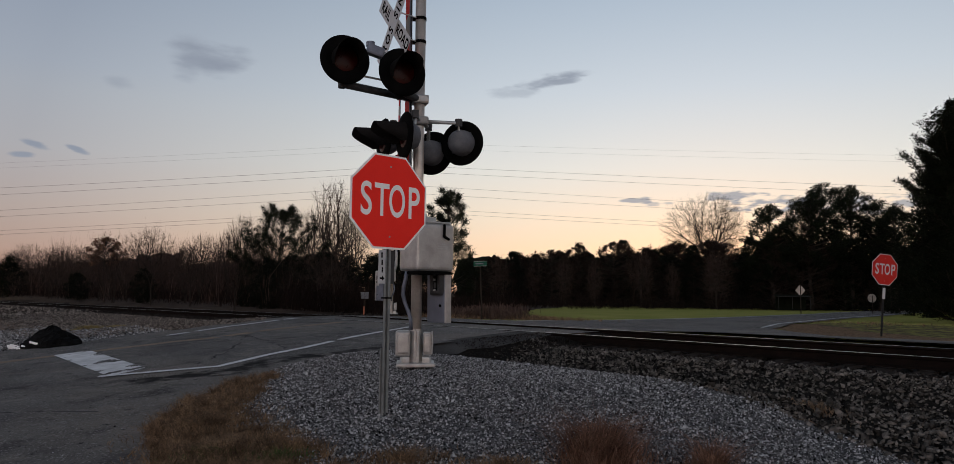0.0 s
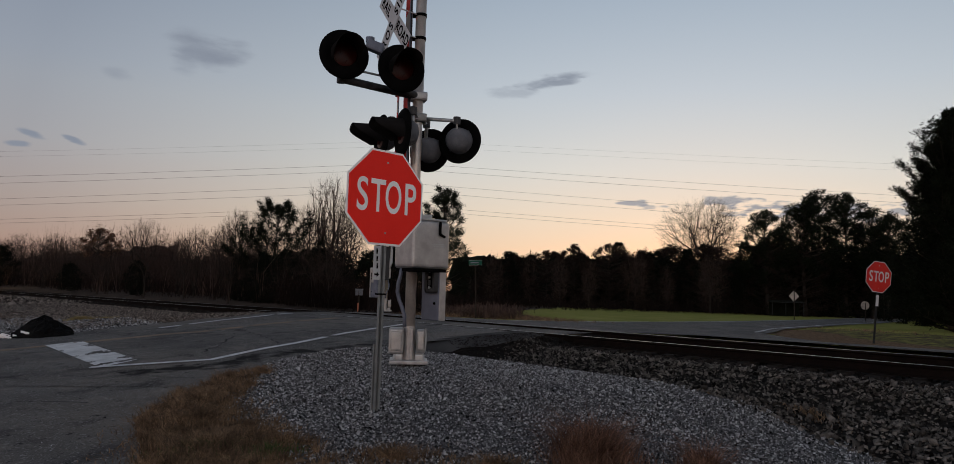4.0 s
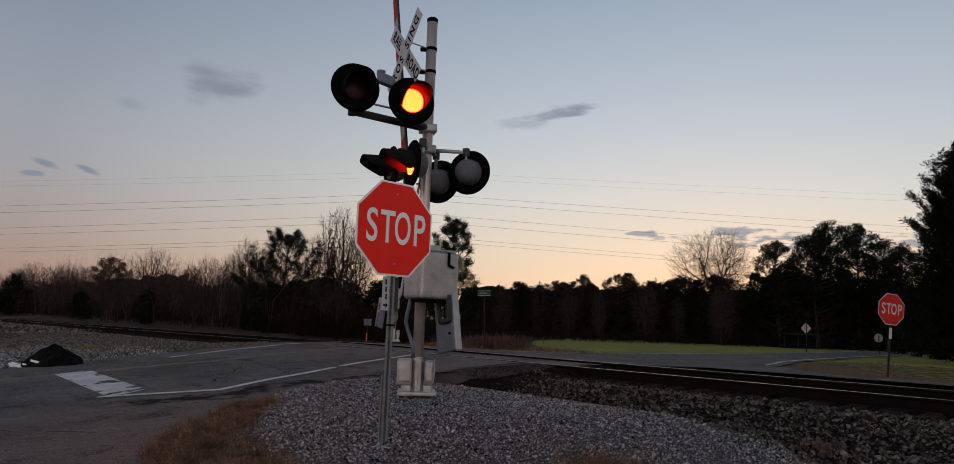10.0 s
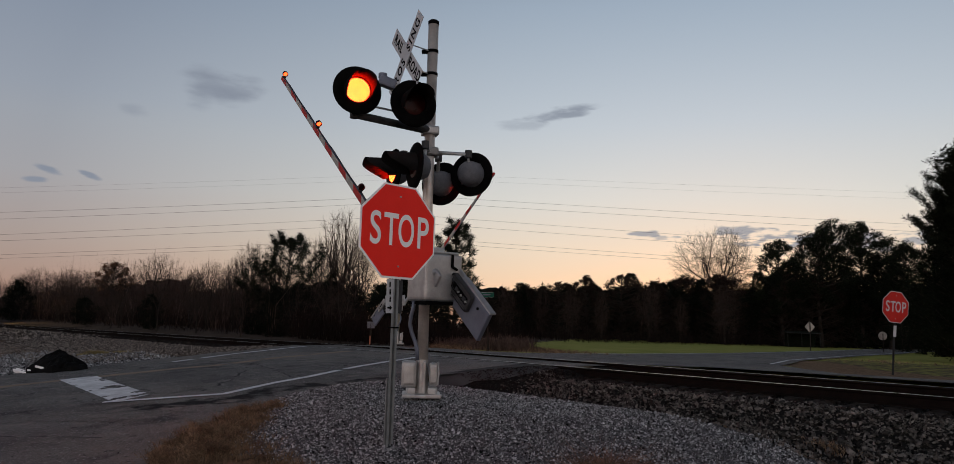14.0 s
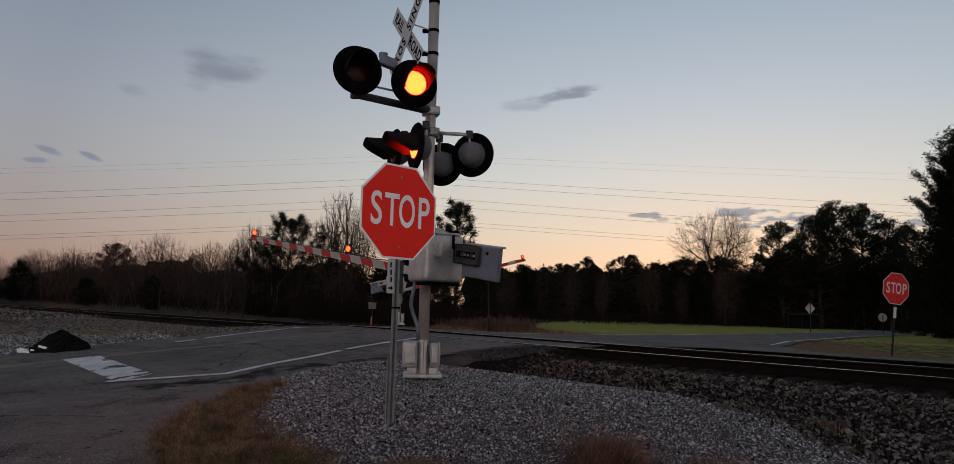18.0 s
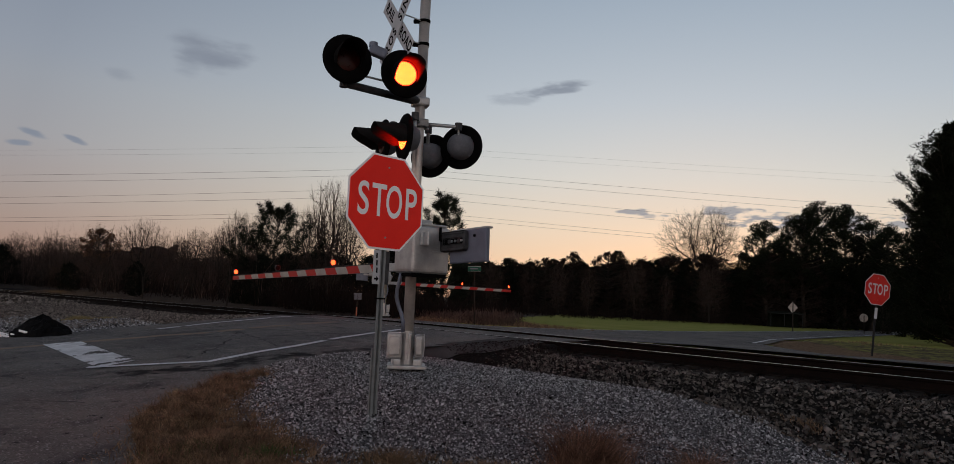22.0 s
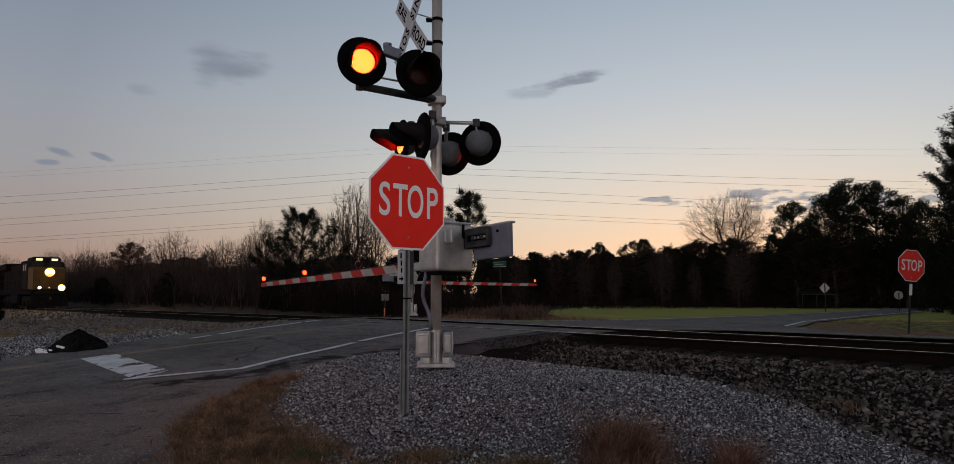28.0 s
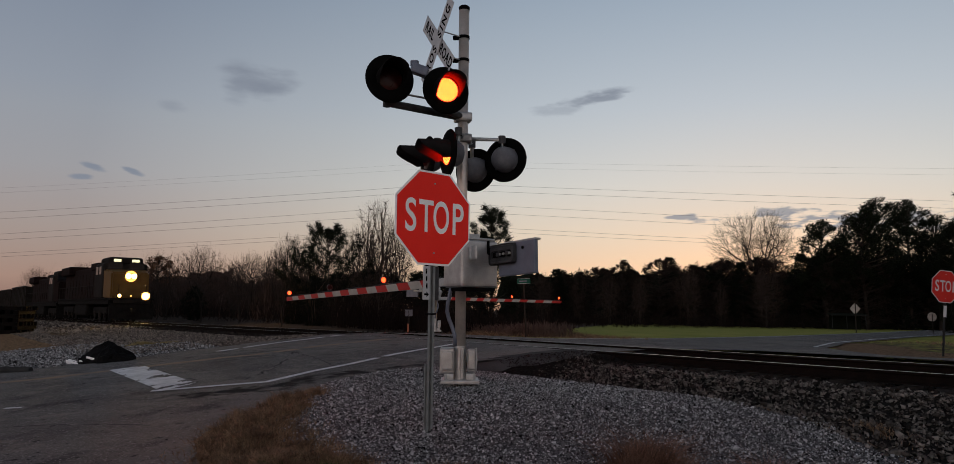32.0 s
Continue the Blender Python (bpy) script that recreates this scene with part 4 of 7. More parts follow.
stones("loose_gravel", (-2.0, 5.0, 5.0, 13.0), 60000, 0.0085, M["gravel"], "loose gravel strewn over the road's edge", road_z, 19, 0.7, True,
       lambda p, a, x, y: np.random.default_rng(6).uniform(size=p.shape) < np.exp(-np.maximum(0, -2.6 - x) / 1.1) * (0.75 + 0.25 * np.sin(x * 3.1) * np.sin(y * 2.3)) * (y < 11.5), True)
stones("gravel_by_heap", (1.8, 6.6, 16.5, 26.0), 12000, 0.021, M["gravel"], "pale gravel beside the road", ground_z, 17, 0.8, True)
stones("ballast_beside_road", (3.8, 10.6, 19.5, 48.0), 42000, 0.022, M["ballast_pale"], "coarse pale ballast sloping from the track", ground_z, 14, 0.8, True)
stones("ballast_far", (4.5, 15.4, 44.0, 110.0), 5500, 0.07, M["ballast_pale"], "coarse pale ballast sloping from the track", ground_z, 15, 0.8, True, off_rail)
stones("ballast_far_between", (10.4, 15.6, 22.2, 46.0), 6000, 0.045, M["shade_dark"], "ballast darkened for the shade between the ties", ground_z, 16, 0.8, True, off_rail)


# ---- signs ----
def octagon(r):
    return [(r / math.cos(math.pi / 8) * math.cos(math.pi / 8 + i * math.pi / 4), r / math.cos(math.pi / 8) * math.sin(math.pi / 8 + i * math.pi / 4)) for i in range(8)]


def plate(outline, thick, y=0.0, bevel=0.0):
    """A flat plate in the local x-z plane, front towards -y."""
    bm = bmesh.new()
    f = bm.faces.new([bm.verts.new((x, y, z)) for x, z in outline])
    r = bmesh.ops.extrude_face_region(bm, geom=[f])
    bmesh.ops.translate(bm, vec=(0, thick, 0), verts=[v for v in r["geom"] if isinstance(v, bmesh.types.BMVert)])
    bmesh.ops.recalc_face_normals(bm, faces=bm.faces)
    return bm


def channel_post(name, height, parent, material, below=0.3):
    """U-channel sign post with its flanges."""
    prof = [(-0.038, 0), (-0.038, 0.004), (-0.018, 0.004), (-0.014, 0.03), (0.014, 0.03), (0.018, 0.004), (0.038, 0.004), (0.038, 0), (0.014, 0), (0.010, 0.026), (-0.010, 0.026), (-0.014, 0)]
    bm = bmesh.new()
    rows = [[bm.verts.new((x, y, z)) for x, y in prof] for z in (-below, height)]
    n = len(prof)
    for i in range(n):
        bm.faces.new((rows[0][i], rows[0][(i + 1) % n], rows[1][(i + 1) % n], rows[1][i]))
    bm.faces.new(rows[1])
    return part(name, bm, material, parent)


def stop_sign(m, size, centre, face_turn, post_mat, label, stub, field="red", edge="white"):
    s = empty("stop_sign", m, label, "stop sign", "stop signs")
    channel_post("post", centre + size * 0.42, s, post_mat)
    if stub:
        bm = box(0.085, 0.012, 0.62, (0.0, 0.036, 0.25), 0.003, 1)
        part("ground_stub", bm, M["post_steel"], s)
    face = part("sign_face", plate(octagon(size / 2), 0.004, -0.012), M[edge], s, "white-bordered octagonal plate", pose(0, 0, centre, 0, 0, face_turn))
    part("red_field", plate(octagon(size / 2 * 0.955), 0.004, -0.0165), M[field], face, "red reflective field")
    for i, ch in enumerate("STOP"):
        words("letter", ch, size * 0.485, M[edge], face, pose((-0.308, -0.108, 0.094, 0.318)[i] * size, -0.0185, -0.005 * size, 90, 0, 0) @ Matrix.Diagonal(((0.70, 0.66, 0.575, 0.70)[i], 1.0, 1, 1)), 0.0012, 1.0, 0.0048)
    for z in (0.37, -0.37):
        part("bolt", tube((0, -0.024, z * size), (0, -0.016, z * size), 0.009, seg=8), M["galv"], face)
    return s


near_stop = stop_sign(pose(-0.86, 6.8, 0.50, 0, 0.3, 45), 0.914, 1.95, 0.0, M["post_steel"], "red octagonal stop sign with white letters on a galvanised channel post", True)
far_stop = stop_sign(pose(11.84, 21.0, 0.33, 0, 5.0, 0) @ pose(0, 0, 0, 0, 0, 15), 0.914, 1.98, 0.0, M["rubber"], "red octagonal stop sign on a dark leaning post", False, "red_old", "buck_white")
plate_white = part("small_plate", plate([(-0.05, -0.16), (0.05, -0.16), (0.05, 0.16), (-0.05, 0.16)], 0.003, -0.02), M["buck_white"], far_stop, "small white plate", pose(0, 0, 1.28))

# narrow plate on the near post
tag_plate = part("number_plate", plate([(-0.04, -0.16), (0.04, -0.16), (0.04, 0.16), (-0.04, 0.16)], 0.003), M["buck_white"], near_stop, "narrow white plate with black marks and an arrow", pose(-0.075, -0.010, 1.325))
for k, z in enumerate((0.11, 0.04, -0.03)):
    part("mark", box(0.016, 0.002, 0.05, (0.004 * (k - 1), -0.002, z)), M["black"], tag_plate)
part("arrow", plate([(-0.025, -0.119), (0.002, -0.119), (0.002, -0.136), (0.03, -0.11), (0.002, -0.084), (0.002, -0.101), (-0.025, -0.101)], 0.002, -0.003), M["black"], tag_plate)
part("plate_back", plate([(-0.04, -0.16), (0.04, -0.16), (0.04, 0.16), (-0.04, 0.16)], 0.003), M["dark_metal"], near_stop, "dark back of a second narrow plate", pose(0.07, 0.034, 1.325))
part("clamp", box(0.10, 0.05, 0.015, (0, 0.012, 1.03), 0.004, 1), M["black"], near_stop)


# ---- flashing-light signal and gate ----
PERIOD, R_ON, L_ON = 1.0821, 5.582, 6.102


def flash_rows(first_on, always=False, swing=180):
    """Turns of a two-faced lamp disc: dark face forward, then the glowing one, to and fro."""
    rows = [(0.0, 0)]
    turn = 0
    if always:
        events = [(4.5, swing)]
    else:
        on, off = (R_ON, L_ON + 0.035) if first_on == "R" else (L_ON, R_ON + PERIOD)
        events = []
        k = -1
        while True:
            t_on, t_off = on + k * PERIOD, off + k * PERIOD
            if t_on > 32.0:
                break
            if t_on > 4.3:
                events += [(t_on, swing), (t_off, 0)]
            k += 1
    for t, to in events:
        n = round(t * 30) - 1
        for second in range(33):
            if n < second * 30 < n + 3:
                n = second * 30 - 3 if t <= second else second * 30
        if n + 3 > 958 or n < 6:
            continue
        was = turn
        for f in range(4):
            rows.append(((n + f) / 30, was + (to - was) * f / 3))
        turn = to
    rows.append((32.0, turn))
    out = []
    for t, d in rows:
        if not out or t > out[-1][0] + 0.015:
            out.append((t, d))
    return out


MOVES = []


def disc_lens(parent, radius, lit, dark, at, first_on, always=False, name="lens", base=0.0):
    """A thin lamp disc with a glowing face and a dark face, on an upright pin."""
    bm = bmesh.new()
    seg = 28
    for side in (-1, 1):
        rows = []
        for r, b in ((0.0, 0.022), (0.5, 0.018), (0.85, 0.010), (1.0, 0.004)):
            rows.append([bm.verts.new((radius * r * math.cos(2 * math.pi * i / seg), side * b * radius / 0.15, radius * r * math.sin(2 * math.pi * i / seg))) for i in range(seg)] if r else [bm.verts.new((0, side * b * radius / 0.15, 0))])
        for i in range(seg):
            f = [bm.faces.new((rows[0][0], rows[1][i], rows[1][(i + 1) % seg]))]
            for a, b in ((1, 2), (2, 3)):
                f.append(bm.faces.new((rows[a][i], rows[b][i], rows[b][(i + 1) % seg], rows[a][(i + 1) % seg])))
            for q in f:
                q.material_index = 0 if side > 0 else 1
    bmesh.ops.recalc_face_normals(bm, faces=bm.faces)
    me = bpy.data.meshes.new(name)
    bm.to_mesh(me)
    bm.free()
    me.materials.append(lit)
    me.materials.append(dark)
    for f in me.polygons:
        f.use_smooth = True
    ob = put(name, me, parent, pose(*at))
    MOVES.append((ob, [(t, pose(*at, 0, 0, d + base)) for t, d in flash_rows(first_on, always)]))
    return ob


def hood_mesh(r, length):
    """A visor: a tube open below, longer on top."""
    bm = bmesh.new()
    seg, rows = 26, []
    arc = 118
    for layer in (r, r + 0.004):
        row = []
        for i in range(seg + 1):
            ang = radians(-arc + i * (2 * arc / seg))
            x, z = layer * math.sin(ang), layer * math.cos(ang)
            ln = length * (0.16 + 0.84 * float(sstep(-0.75, 0.62, math.cos(ang))))
            row.append((bm.verts.new((x, 0.0, z)), bm.verts.new((x * 0.96, -ln, z * 0.96 - 0.02))))
        rows.append(row)
    for row in rows:
        for a, b in zip(row, row[1:]):
            bm.faces.new((a[0], b[0], b[1], a[1]))
    for a, b in zip(zip(*rows), list(zip(*rows))[1:]):
        bm.faces.new((a[0][1], b[0][1], b[1][1], a[1][1]))
    bmesh.ops.recalc_face_normals(bm, faces=bm.faces)
    return bm


def flasher(parent, at, facing, first_on, tilt=0.0):
    """One flashing light: faces local -y, turned so that it looks along 'facing'."""
    yaw = math.degrees(math.atan2(facing[1], facing[0])) + 90
    head = part("flasher_background", lathe([(0.149, -0.012), (0.165, -0.016), (0.23, -0.014), (0.297, -0.004), (0.305, 0.008), (0.303, 0.014), (0.23, 0.0), (0.167, -0.004), (0.149, -0.009)], 48), M["black"], parent, "round black target disc", pose(*at, tilt, 0, yaw), True)
    part("hood", hood_mesh(0.168, 0.40), M["hood"], head, "black visor hood", None, True)
    part("housing", lathe([(0.185, -0.013), (0.176, 0.0), (0.173, 0.05), (0.165, 0.12), (0.13, 0.175), (0.07, 0.20), (0.0005, 0.205)], 32), M["housing"], head, "dull grey lamp housing", None, True)
    part("socket_pin", tube((0, 0.02, -0.17), (0, 0.02, -0.15), 0.02, seg=8), M["galv"], head)
    for i in range(4):
        t = radians(45 + 90 * i)
        part("housing_lug", box(0.03, 0.03, 0.03, (0.172 * math.cos(t), 0.03, 0.172 * math.sin(t)), 0.005, 1), M["housing"], head)
    # unseen baffle, added to swallow light from the lens's turned-away glowing face
    part("light_baffle", lathe([(0.172, -0.006), (0.168, 0.05), (0.156, 0.12), (0.120, 0.165), (0.0005, 0.19)], 28), M["black"], head, "black baffle added against light leaking from the lens", None, True)
    disc_lens(head, 0.162, M["lit_lens"], M["dark_lens"], (0, -0.004, 0), first_on)
    return head


def gate_arm(parent, pivot, along, length, first, name="gate_arm", out=-0.37):
    """Arm lying along local +x from the pivot, with bands, lamps and counterweights; keyed by its tilt."""
    arm = part(name, box(0.5, 0.10, 0.16, (0.05, 0, 0), 0.02), M["galv"], parent, "red and white banded gate arm")
    n = max(10, int(length / 0.41))
    x0, x1 = 0.75, length
    for i in range(n):
        a, b = x0 + (x1 - x0) * i / n, x0 + (x1 - x0) * (i + 1) / n
        bm = bmesh.new()
        vs = []
        for k, x in enumerate((a, b)):
            h = 0.12 - 0.045 * (x / length)
            end = (i == 0 and k == 0) or (i == n - 1 and k == 1)
            for y in (-0.022, 0.022):
                for z in (-h / 2, h / 2):
                    vs.append(bm.verts.new((x + (0 if end else z * 0.9), y + OFF, z + DROP)))
        for q in ((0, 1, 3, 2), (4, 6, 7, 5), (0, 4, 5, 1), (2, 3, 7, 6), (1, 5, 7, 3), (0, 2, 6, 4)):
            bm.faces.new([vs[k] for k in q])
        bmesh.ops.recalc_face_normals(bm, faces=bm.faces)
        bm.faces.ensure_lookup_table()
        for f in bm.faces:
            if abs(f.normal.z) > 0.8:
                f.material_index = 1
        band = part("band", bm, M["band_red" if i % 2 == (n - 1) % 2 else "band_white"], arm, "red reflective band" if i % 2 == (n - 1) % 2 else "white reflective band")
        band.data.materials.append(M["grey"])
    part("arm_bracket", box(0.62, 0.05, 0.11, (0.60, OFF * 0.9, DROP), 0.01), M["galv"], arm)
    part("arm_bracket", box(0.34, 0.05, 0.40, (0.24, OFF * 0.6, DROP / 2), 0.02, 2, Euler((0, 0.5, 0)).to_matrix()), M["galv"], arm)
    # cable along the top
    pts = [(0.6 + (length - 0.7) * i / 14, OFF, DROP + (0.12 - 0.045 * i / 14) / 2 + 0.012 + 0.012 * math.sin(i * 2.1)) for i in range(15)]
    part("cable", path_tube(pts, 0.008, 6), M["rubber"], arm)
    # lamps
    for x, who, always in ((length - 0.10, "R", True), (length * 0.66, "L" if first == "R" else "R", False), (length * (0.34 if first == "R" else 0.2), first, False)):
        h = 0.12 - 0.045 * (x / length)
        top = DROP + h / 2
        lamp = part("lamp_holder", box(0.07, 0.05, 0.05, (x, OFF, top + 0.02), 0.008, 1), M["rubber"], arm)
        GATE_LAMPS.append((arm, (x, OFF - 0.0, top + 0.085), who, always))
    # counterweights: two side arms with plates
    y = out
    part("side_arm", box(0.56, 0.04, 0.20, (-0.24, y, 0.0), 0.018), M["silver"], arm, "cast side arm")
    for z in (-0.075, 0.075):
        part("arm_rib", box(0.50, 0.02, 0.03, (-0.24, y - 0.028, z), 0.008, 1), M["silver"], arm)
    part("arm_slot", box(0.26, 0.01, 0.05, (-0.28, y - 0.022, 0.0), 0.004, 1), M["black"], arm, "dark slot")
    part("counterweight", box(0.74, 0.06, 0.40, (-0.71, y + 0.055, -0.10), 0.015), M["grey"], arm, "grey steel counterweight plate")
    part("flange", box(0.74, 0.09, 0.025, (-0.71, y + 0.03, 0.108), 0.008, 2), M["silver"], arm, "pale flange along the counterweight plate")
    cy = y + 0.105
    part("weight_casting", box(0.54, 0.05, 0.25, (-0.46, cy, -0.03), 0.055, 4), M["dark_metal"], arm, "dark cast counterweight arm")
    part("casting_rim", box(0.46, 0.02, 0.025, (-0.46, cy + 0.024, 0.07), 0.008, 2), M["dark_metal"], arm, "raised rim")
    part("casting_rim", box(0.46, 0.02, 0.025, (-0.46, cy + 0.024, -0.13), 0.008, 2), M["dark_metal"], arm, "raised rim")
    part("casting_slot", box(0.40, 0.012, 0.09, (-0.47, cy + 0.022, -0.03), 0.02, 2), M["black"], arm, "dark recess")
    for x in (-0.60, -0.40):
        part("casting_lug", box(0.07, 0.02, 0.05, (x, cy + 0.032, -0.03), 0.008, 1), M["dark_metal"], arm, "raised lug")
    for x in (-0.66, -0.53, -0.46):
        part("slot_nut", tube((x, cy, -0.03), (x, cy + 0.045, -0.03), 0.016, seg=6), M["galv"], arm)
    for x in (-0.34, -0.44):
        part("weight_bolt", tube((x, y - 0.04, 0.0), (x, y + 0.05, 0.0), 0.018, seg=8), M["galv"], arm)
    part("weight_bolt", tube((-0.86, y + 0.0, 0.02), (-0.86, y + 0.10, 0.02), 0.018, seg=8), M["black"], arm)
    part("side_arm", box(0.40, 0.04, 0.18, (-0.10, 0.0, 0.0), 0.018), M["silver"], arm, "cast side arm")
    part("shaft", tube((0, y - 0.03, 0), (0, 0.05, 0), 0.04, seg=14), M["galv"], arm)
    return arm


OFF, DROP = 0.0, -0.33
GATE_LAMPS = []


def arm_pose(pivot, along, angle):
    """angle: degrees from upright; the arm's x axis rises along the vertical at 0."""
    yaw = math.degrees(math.atan2(along[1], along[0]))
    return pose(*pivot, 0, 0, yaw) @ pose(0, 0, 0, 0, -(90 - angle), 0)


def crossing_signal(m, label, upper, side, back, pivot, along, length, angles, group, buck, axle):
    """Mast with base, lights, crossbuck, gate machine and arm. Everything is given in world places."""
    inv = m.inverted()
    s = empty("crossing_signal", m, label, "crossing signal", group)
    L = lambda q: tuple(inv @ Vector(q))
    R3 = inv.to_3x3()
    top = 5.02
    part("mast", lathe([(0.0005, 0.02), (0.07, 0.02), (0.0705, top), (0.0005, top)], 24), M["alu"], s, "weathered aluminium mast", pose(0, 0, 0, 90, 0, 0) @ Matrix.Diagonal((1, 1, -1, 1)), True)
    part("mast_cap", lathe([(0.074, top - 0.04), (0.076, top + 0.01), (0.05, top + 0.03), (0.0005, top + 0.032)], 24), M["black"], s, "dark mast cap", pose(0, 0, 0, 90, 0, 0), True)
    face = Vector(R3 @ Vector((0.1, -1, 0)))
    yawb = math.degrees(math.atan2(face.y, face.x)) + 90
    B = pose(0, 0, 0, 0, 0, yawb) @ Matrix.Diagonal((0.87, 0.95, 0.97, 1))
    part("base_plate", box(0.56, 0.50, 0.05, (0, 0, 0.02), 0.012), M["silver"], s, "cast base plate", B)
    for i in (-1, 1):
        for j in (-1, 1):
            part("anchor_bolt", tube((0.21 * i, 0.18 * j, 0.03), (0.21 * i, 0.18 * j, 0.12), 0.018, seg=8), M["galv"], s, "", B)
            part("foot_lug", box(0.12, 0.10, 0.09, (0.15 * i, 0.13 * j, 0.08), 0.02), M["silver"], s, "", B)
    part("base_casting", tube((0, 0, 0.04), (0, 0, 0.48), 0.10, 0.085, 20), M["silver"], s, "silver base casting", B, False)
    part("junction_box", box(0.22, 0.24, 0.34, (-0.19, -0.03, 0.29), 0.045, 4), M["silver"], s, "silver junction box", B)
    part("junction_box", box(0.13, 0.20, 0.30, (0.17, -0.04, 0.29), 0.04, 4), M["silver"], s, "silver junction box", B)
    part("box_cover", box(0.16, 0.02, 0.25, (-0.19, -0.155, 0.29), 0.02), M["silver"], s, "", B)
    part("box_cover", box(0.10, 0.02, 0.23, (0.17, -0.145, 0.29), 0.02), M["silver"], s, "", B)
    part("latch_bail", path_tube([B @ Vector(q) for q in ((0.19, -0.1, 0.42), (0.235, -0.16, 0.46), (0.245, -0.16, 0.30), (0.235, -0.15, 0.16))], 0.009, 8), M["galv"], s)
    part("base_rib", box(0.05, 0.06, 0.42, (0.03, -0.10, 0.25), 0.02), M["silver"], s, "", B)
    # gate machine
    px, py, pz = L(pivot)
    d = Vector(R3 @ Vector((*along, 0)))
    gy = math.degrees(math.atan2(d.y, d.x))
    G = Matrix.Translation((px, py, pz)) @ pose(0, 0, 0, 0, 0, gy)
    part("gate_machine", box(0.46, 0.55, 0.60, (-0.02, -0.29, -0.06), 0.05, 3), M["silver"], s, "silver gate machine housing", G)
    part("machine_lid", box(0.40, 0.48, 0.03, (-0.02, -0.29, 0.255), 0.012), M["silver"], s, "", G)
    part("lid_box", box(0.14, 0.20, 0.07, (0.0, -0.30, 0.30), 0.012), M["galv"], s, "", G)
    part("machine_floor", box(0.42, 0.50, 0.04, (-0.02, -0.29, -0.38), 0.012), M["black"], s, "", G)
    part("door_latch", box(0.03, 0.03, 0.17, (-0.262, -0.40, 0.15), 0.006, 1), M["black"], s, "black door latch", G)
    part("latch_handle", box(0.03, 0.09, 0.03, (-0.272, -0.43, 0.06), 0.006, 1, Euler((radians(25), 0, 0)).to_matrix()), M["black"], s, "", G)
    for k in range(3):
        part("maker_mark", box(0.004, (0.16, 0.19, 0.06)[k], 0.012, (-0.252, -0.40, (-0.05, -0.075, -0.02)[k])), M["galv"], s, "faint printed mark", G)
    part("mast_clamp", box(0.10, 0.12, 0.26, (0.02, 0.0, -0.1), 0.015), M["silver"], s, "", Matrix.Translation((0, 0, pz)))
    # conduit from the machine to the base
    bend = [(0.06, -0.05, -0.36), (0.07, -0.04, -0.46), (0.10, -0.03, -0.56), (0.13, -0.04, -0.66), (0.13, -0.07, -0.76), (0.10, -0.10, -0.86), (0.07, -0.12, -0.96), (0.07, -0.13, -1.10)]
    pts = [G @ Vector(q) for q in bend]
    part("conduit", path_tube(pts, 0.024, 12), M["grey"], s, "flexible cable conduit", None, True)
    # lights
    for pair in (upper, side, back):
        pts, facing, mount = pair
        fl = R3 @ Vector((*facing, 0))
        for q, who in pts:
            h = flasher(s, L(q), (fl.x, fl.y), who)
            behind = Vector(L(q)) - Vector(fl) * 0.14
            arm_in = Vector((0, 0, mount - m.translation.z))
            knee = Vector((behind.x, behind.y, arm_in.z))
            part("crossarm", path_tube([arm_in, knee, behind], 0.050 if pair is upper else 0.026, 12), M["dark_metal" if pair is upper else "galv"], s, "pipe crossarm", None, True)
            part("crossarm_joint", tube(knee + Vector((0, 0, -0.05)), knee + Vector((0, 0, 0.05)), 0.05, seg=14), M["dark_metal"], s)
        part("arm_clamp", box(0.22, 0.20, 0.12, (0, 0, mount - m.translation.z), 0.025), M["silver"], s, "", pose(0, 0, 0, 0, 0, yawb + 12))
    if buck:
        c, bf = buck
        tb = Vector(L((-1.30, 8.74, 4.60)))
        part("terminal_box", box(0.22, 0.12, 0.13, tb, 0.025, 2, Euler((0, 0.25, 0.35)).to_matrix()), M["grey"], s, "grey terminal box")
        part("box_cap", tube(tb + Vector((-0.06, 0, 0.06)), tb + Vector((-0.06, 0, 0.12)), 0.055, seg=14), M["grey"], s)
        part("tie_rod", path_tube([tb + Vector((0.08, 0, -0.02)), Vector(L((-0.98, 8.86, 4.52)))], 0.02, 8), M["galv"], s)
        part("tie_rod", path_tube([Vector(L((-1.45, 8.62, 4.25))), Vector(L((-0.98, 8.86, 4.22)))], 0.014, 8), M["galv"], s)
        f3 = R3 @ Vector((*bf, 0))
        by = math.degrees(math.atan2(f3.y, f3.x)) + 90
        C = Matrix.Translation(L(c)) @ pose(0, 0, 0, 0, 0, by)
        for i, (ang, text) in enumerate(((45, ("CROS", "SING")), (-45, ("RAIL", "ROAD")))):
            blade = part("crossbuck_blade", plate([(-0.61, -0.115), (0.61, -0.115), (0.61, 0.115), (-0.61, 0.115)], 0.003), M["buck_white"], s, "white crossbuck blade with black letters", C @ pose(0, 0.012 * i, 0, 0, -ang, 0))
            for k, t in enumerate(text):
                words("lettering", t, 0.175, M["black"], blade, pose(((-0.31, 0.31) if i == 0 else (-0.365, 0.365))[k], -0.002, -0.005, 90, 0, 0) @ Matrix.Diagonal((0.92, 1.08, 1, 1)), 0.001, 1.38 if i == 0 else 1.12, 0.004)
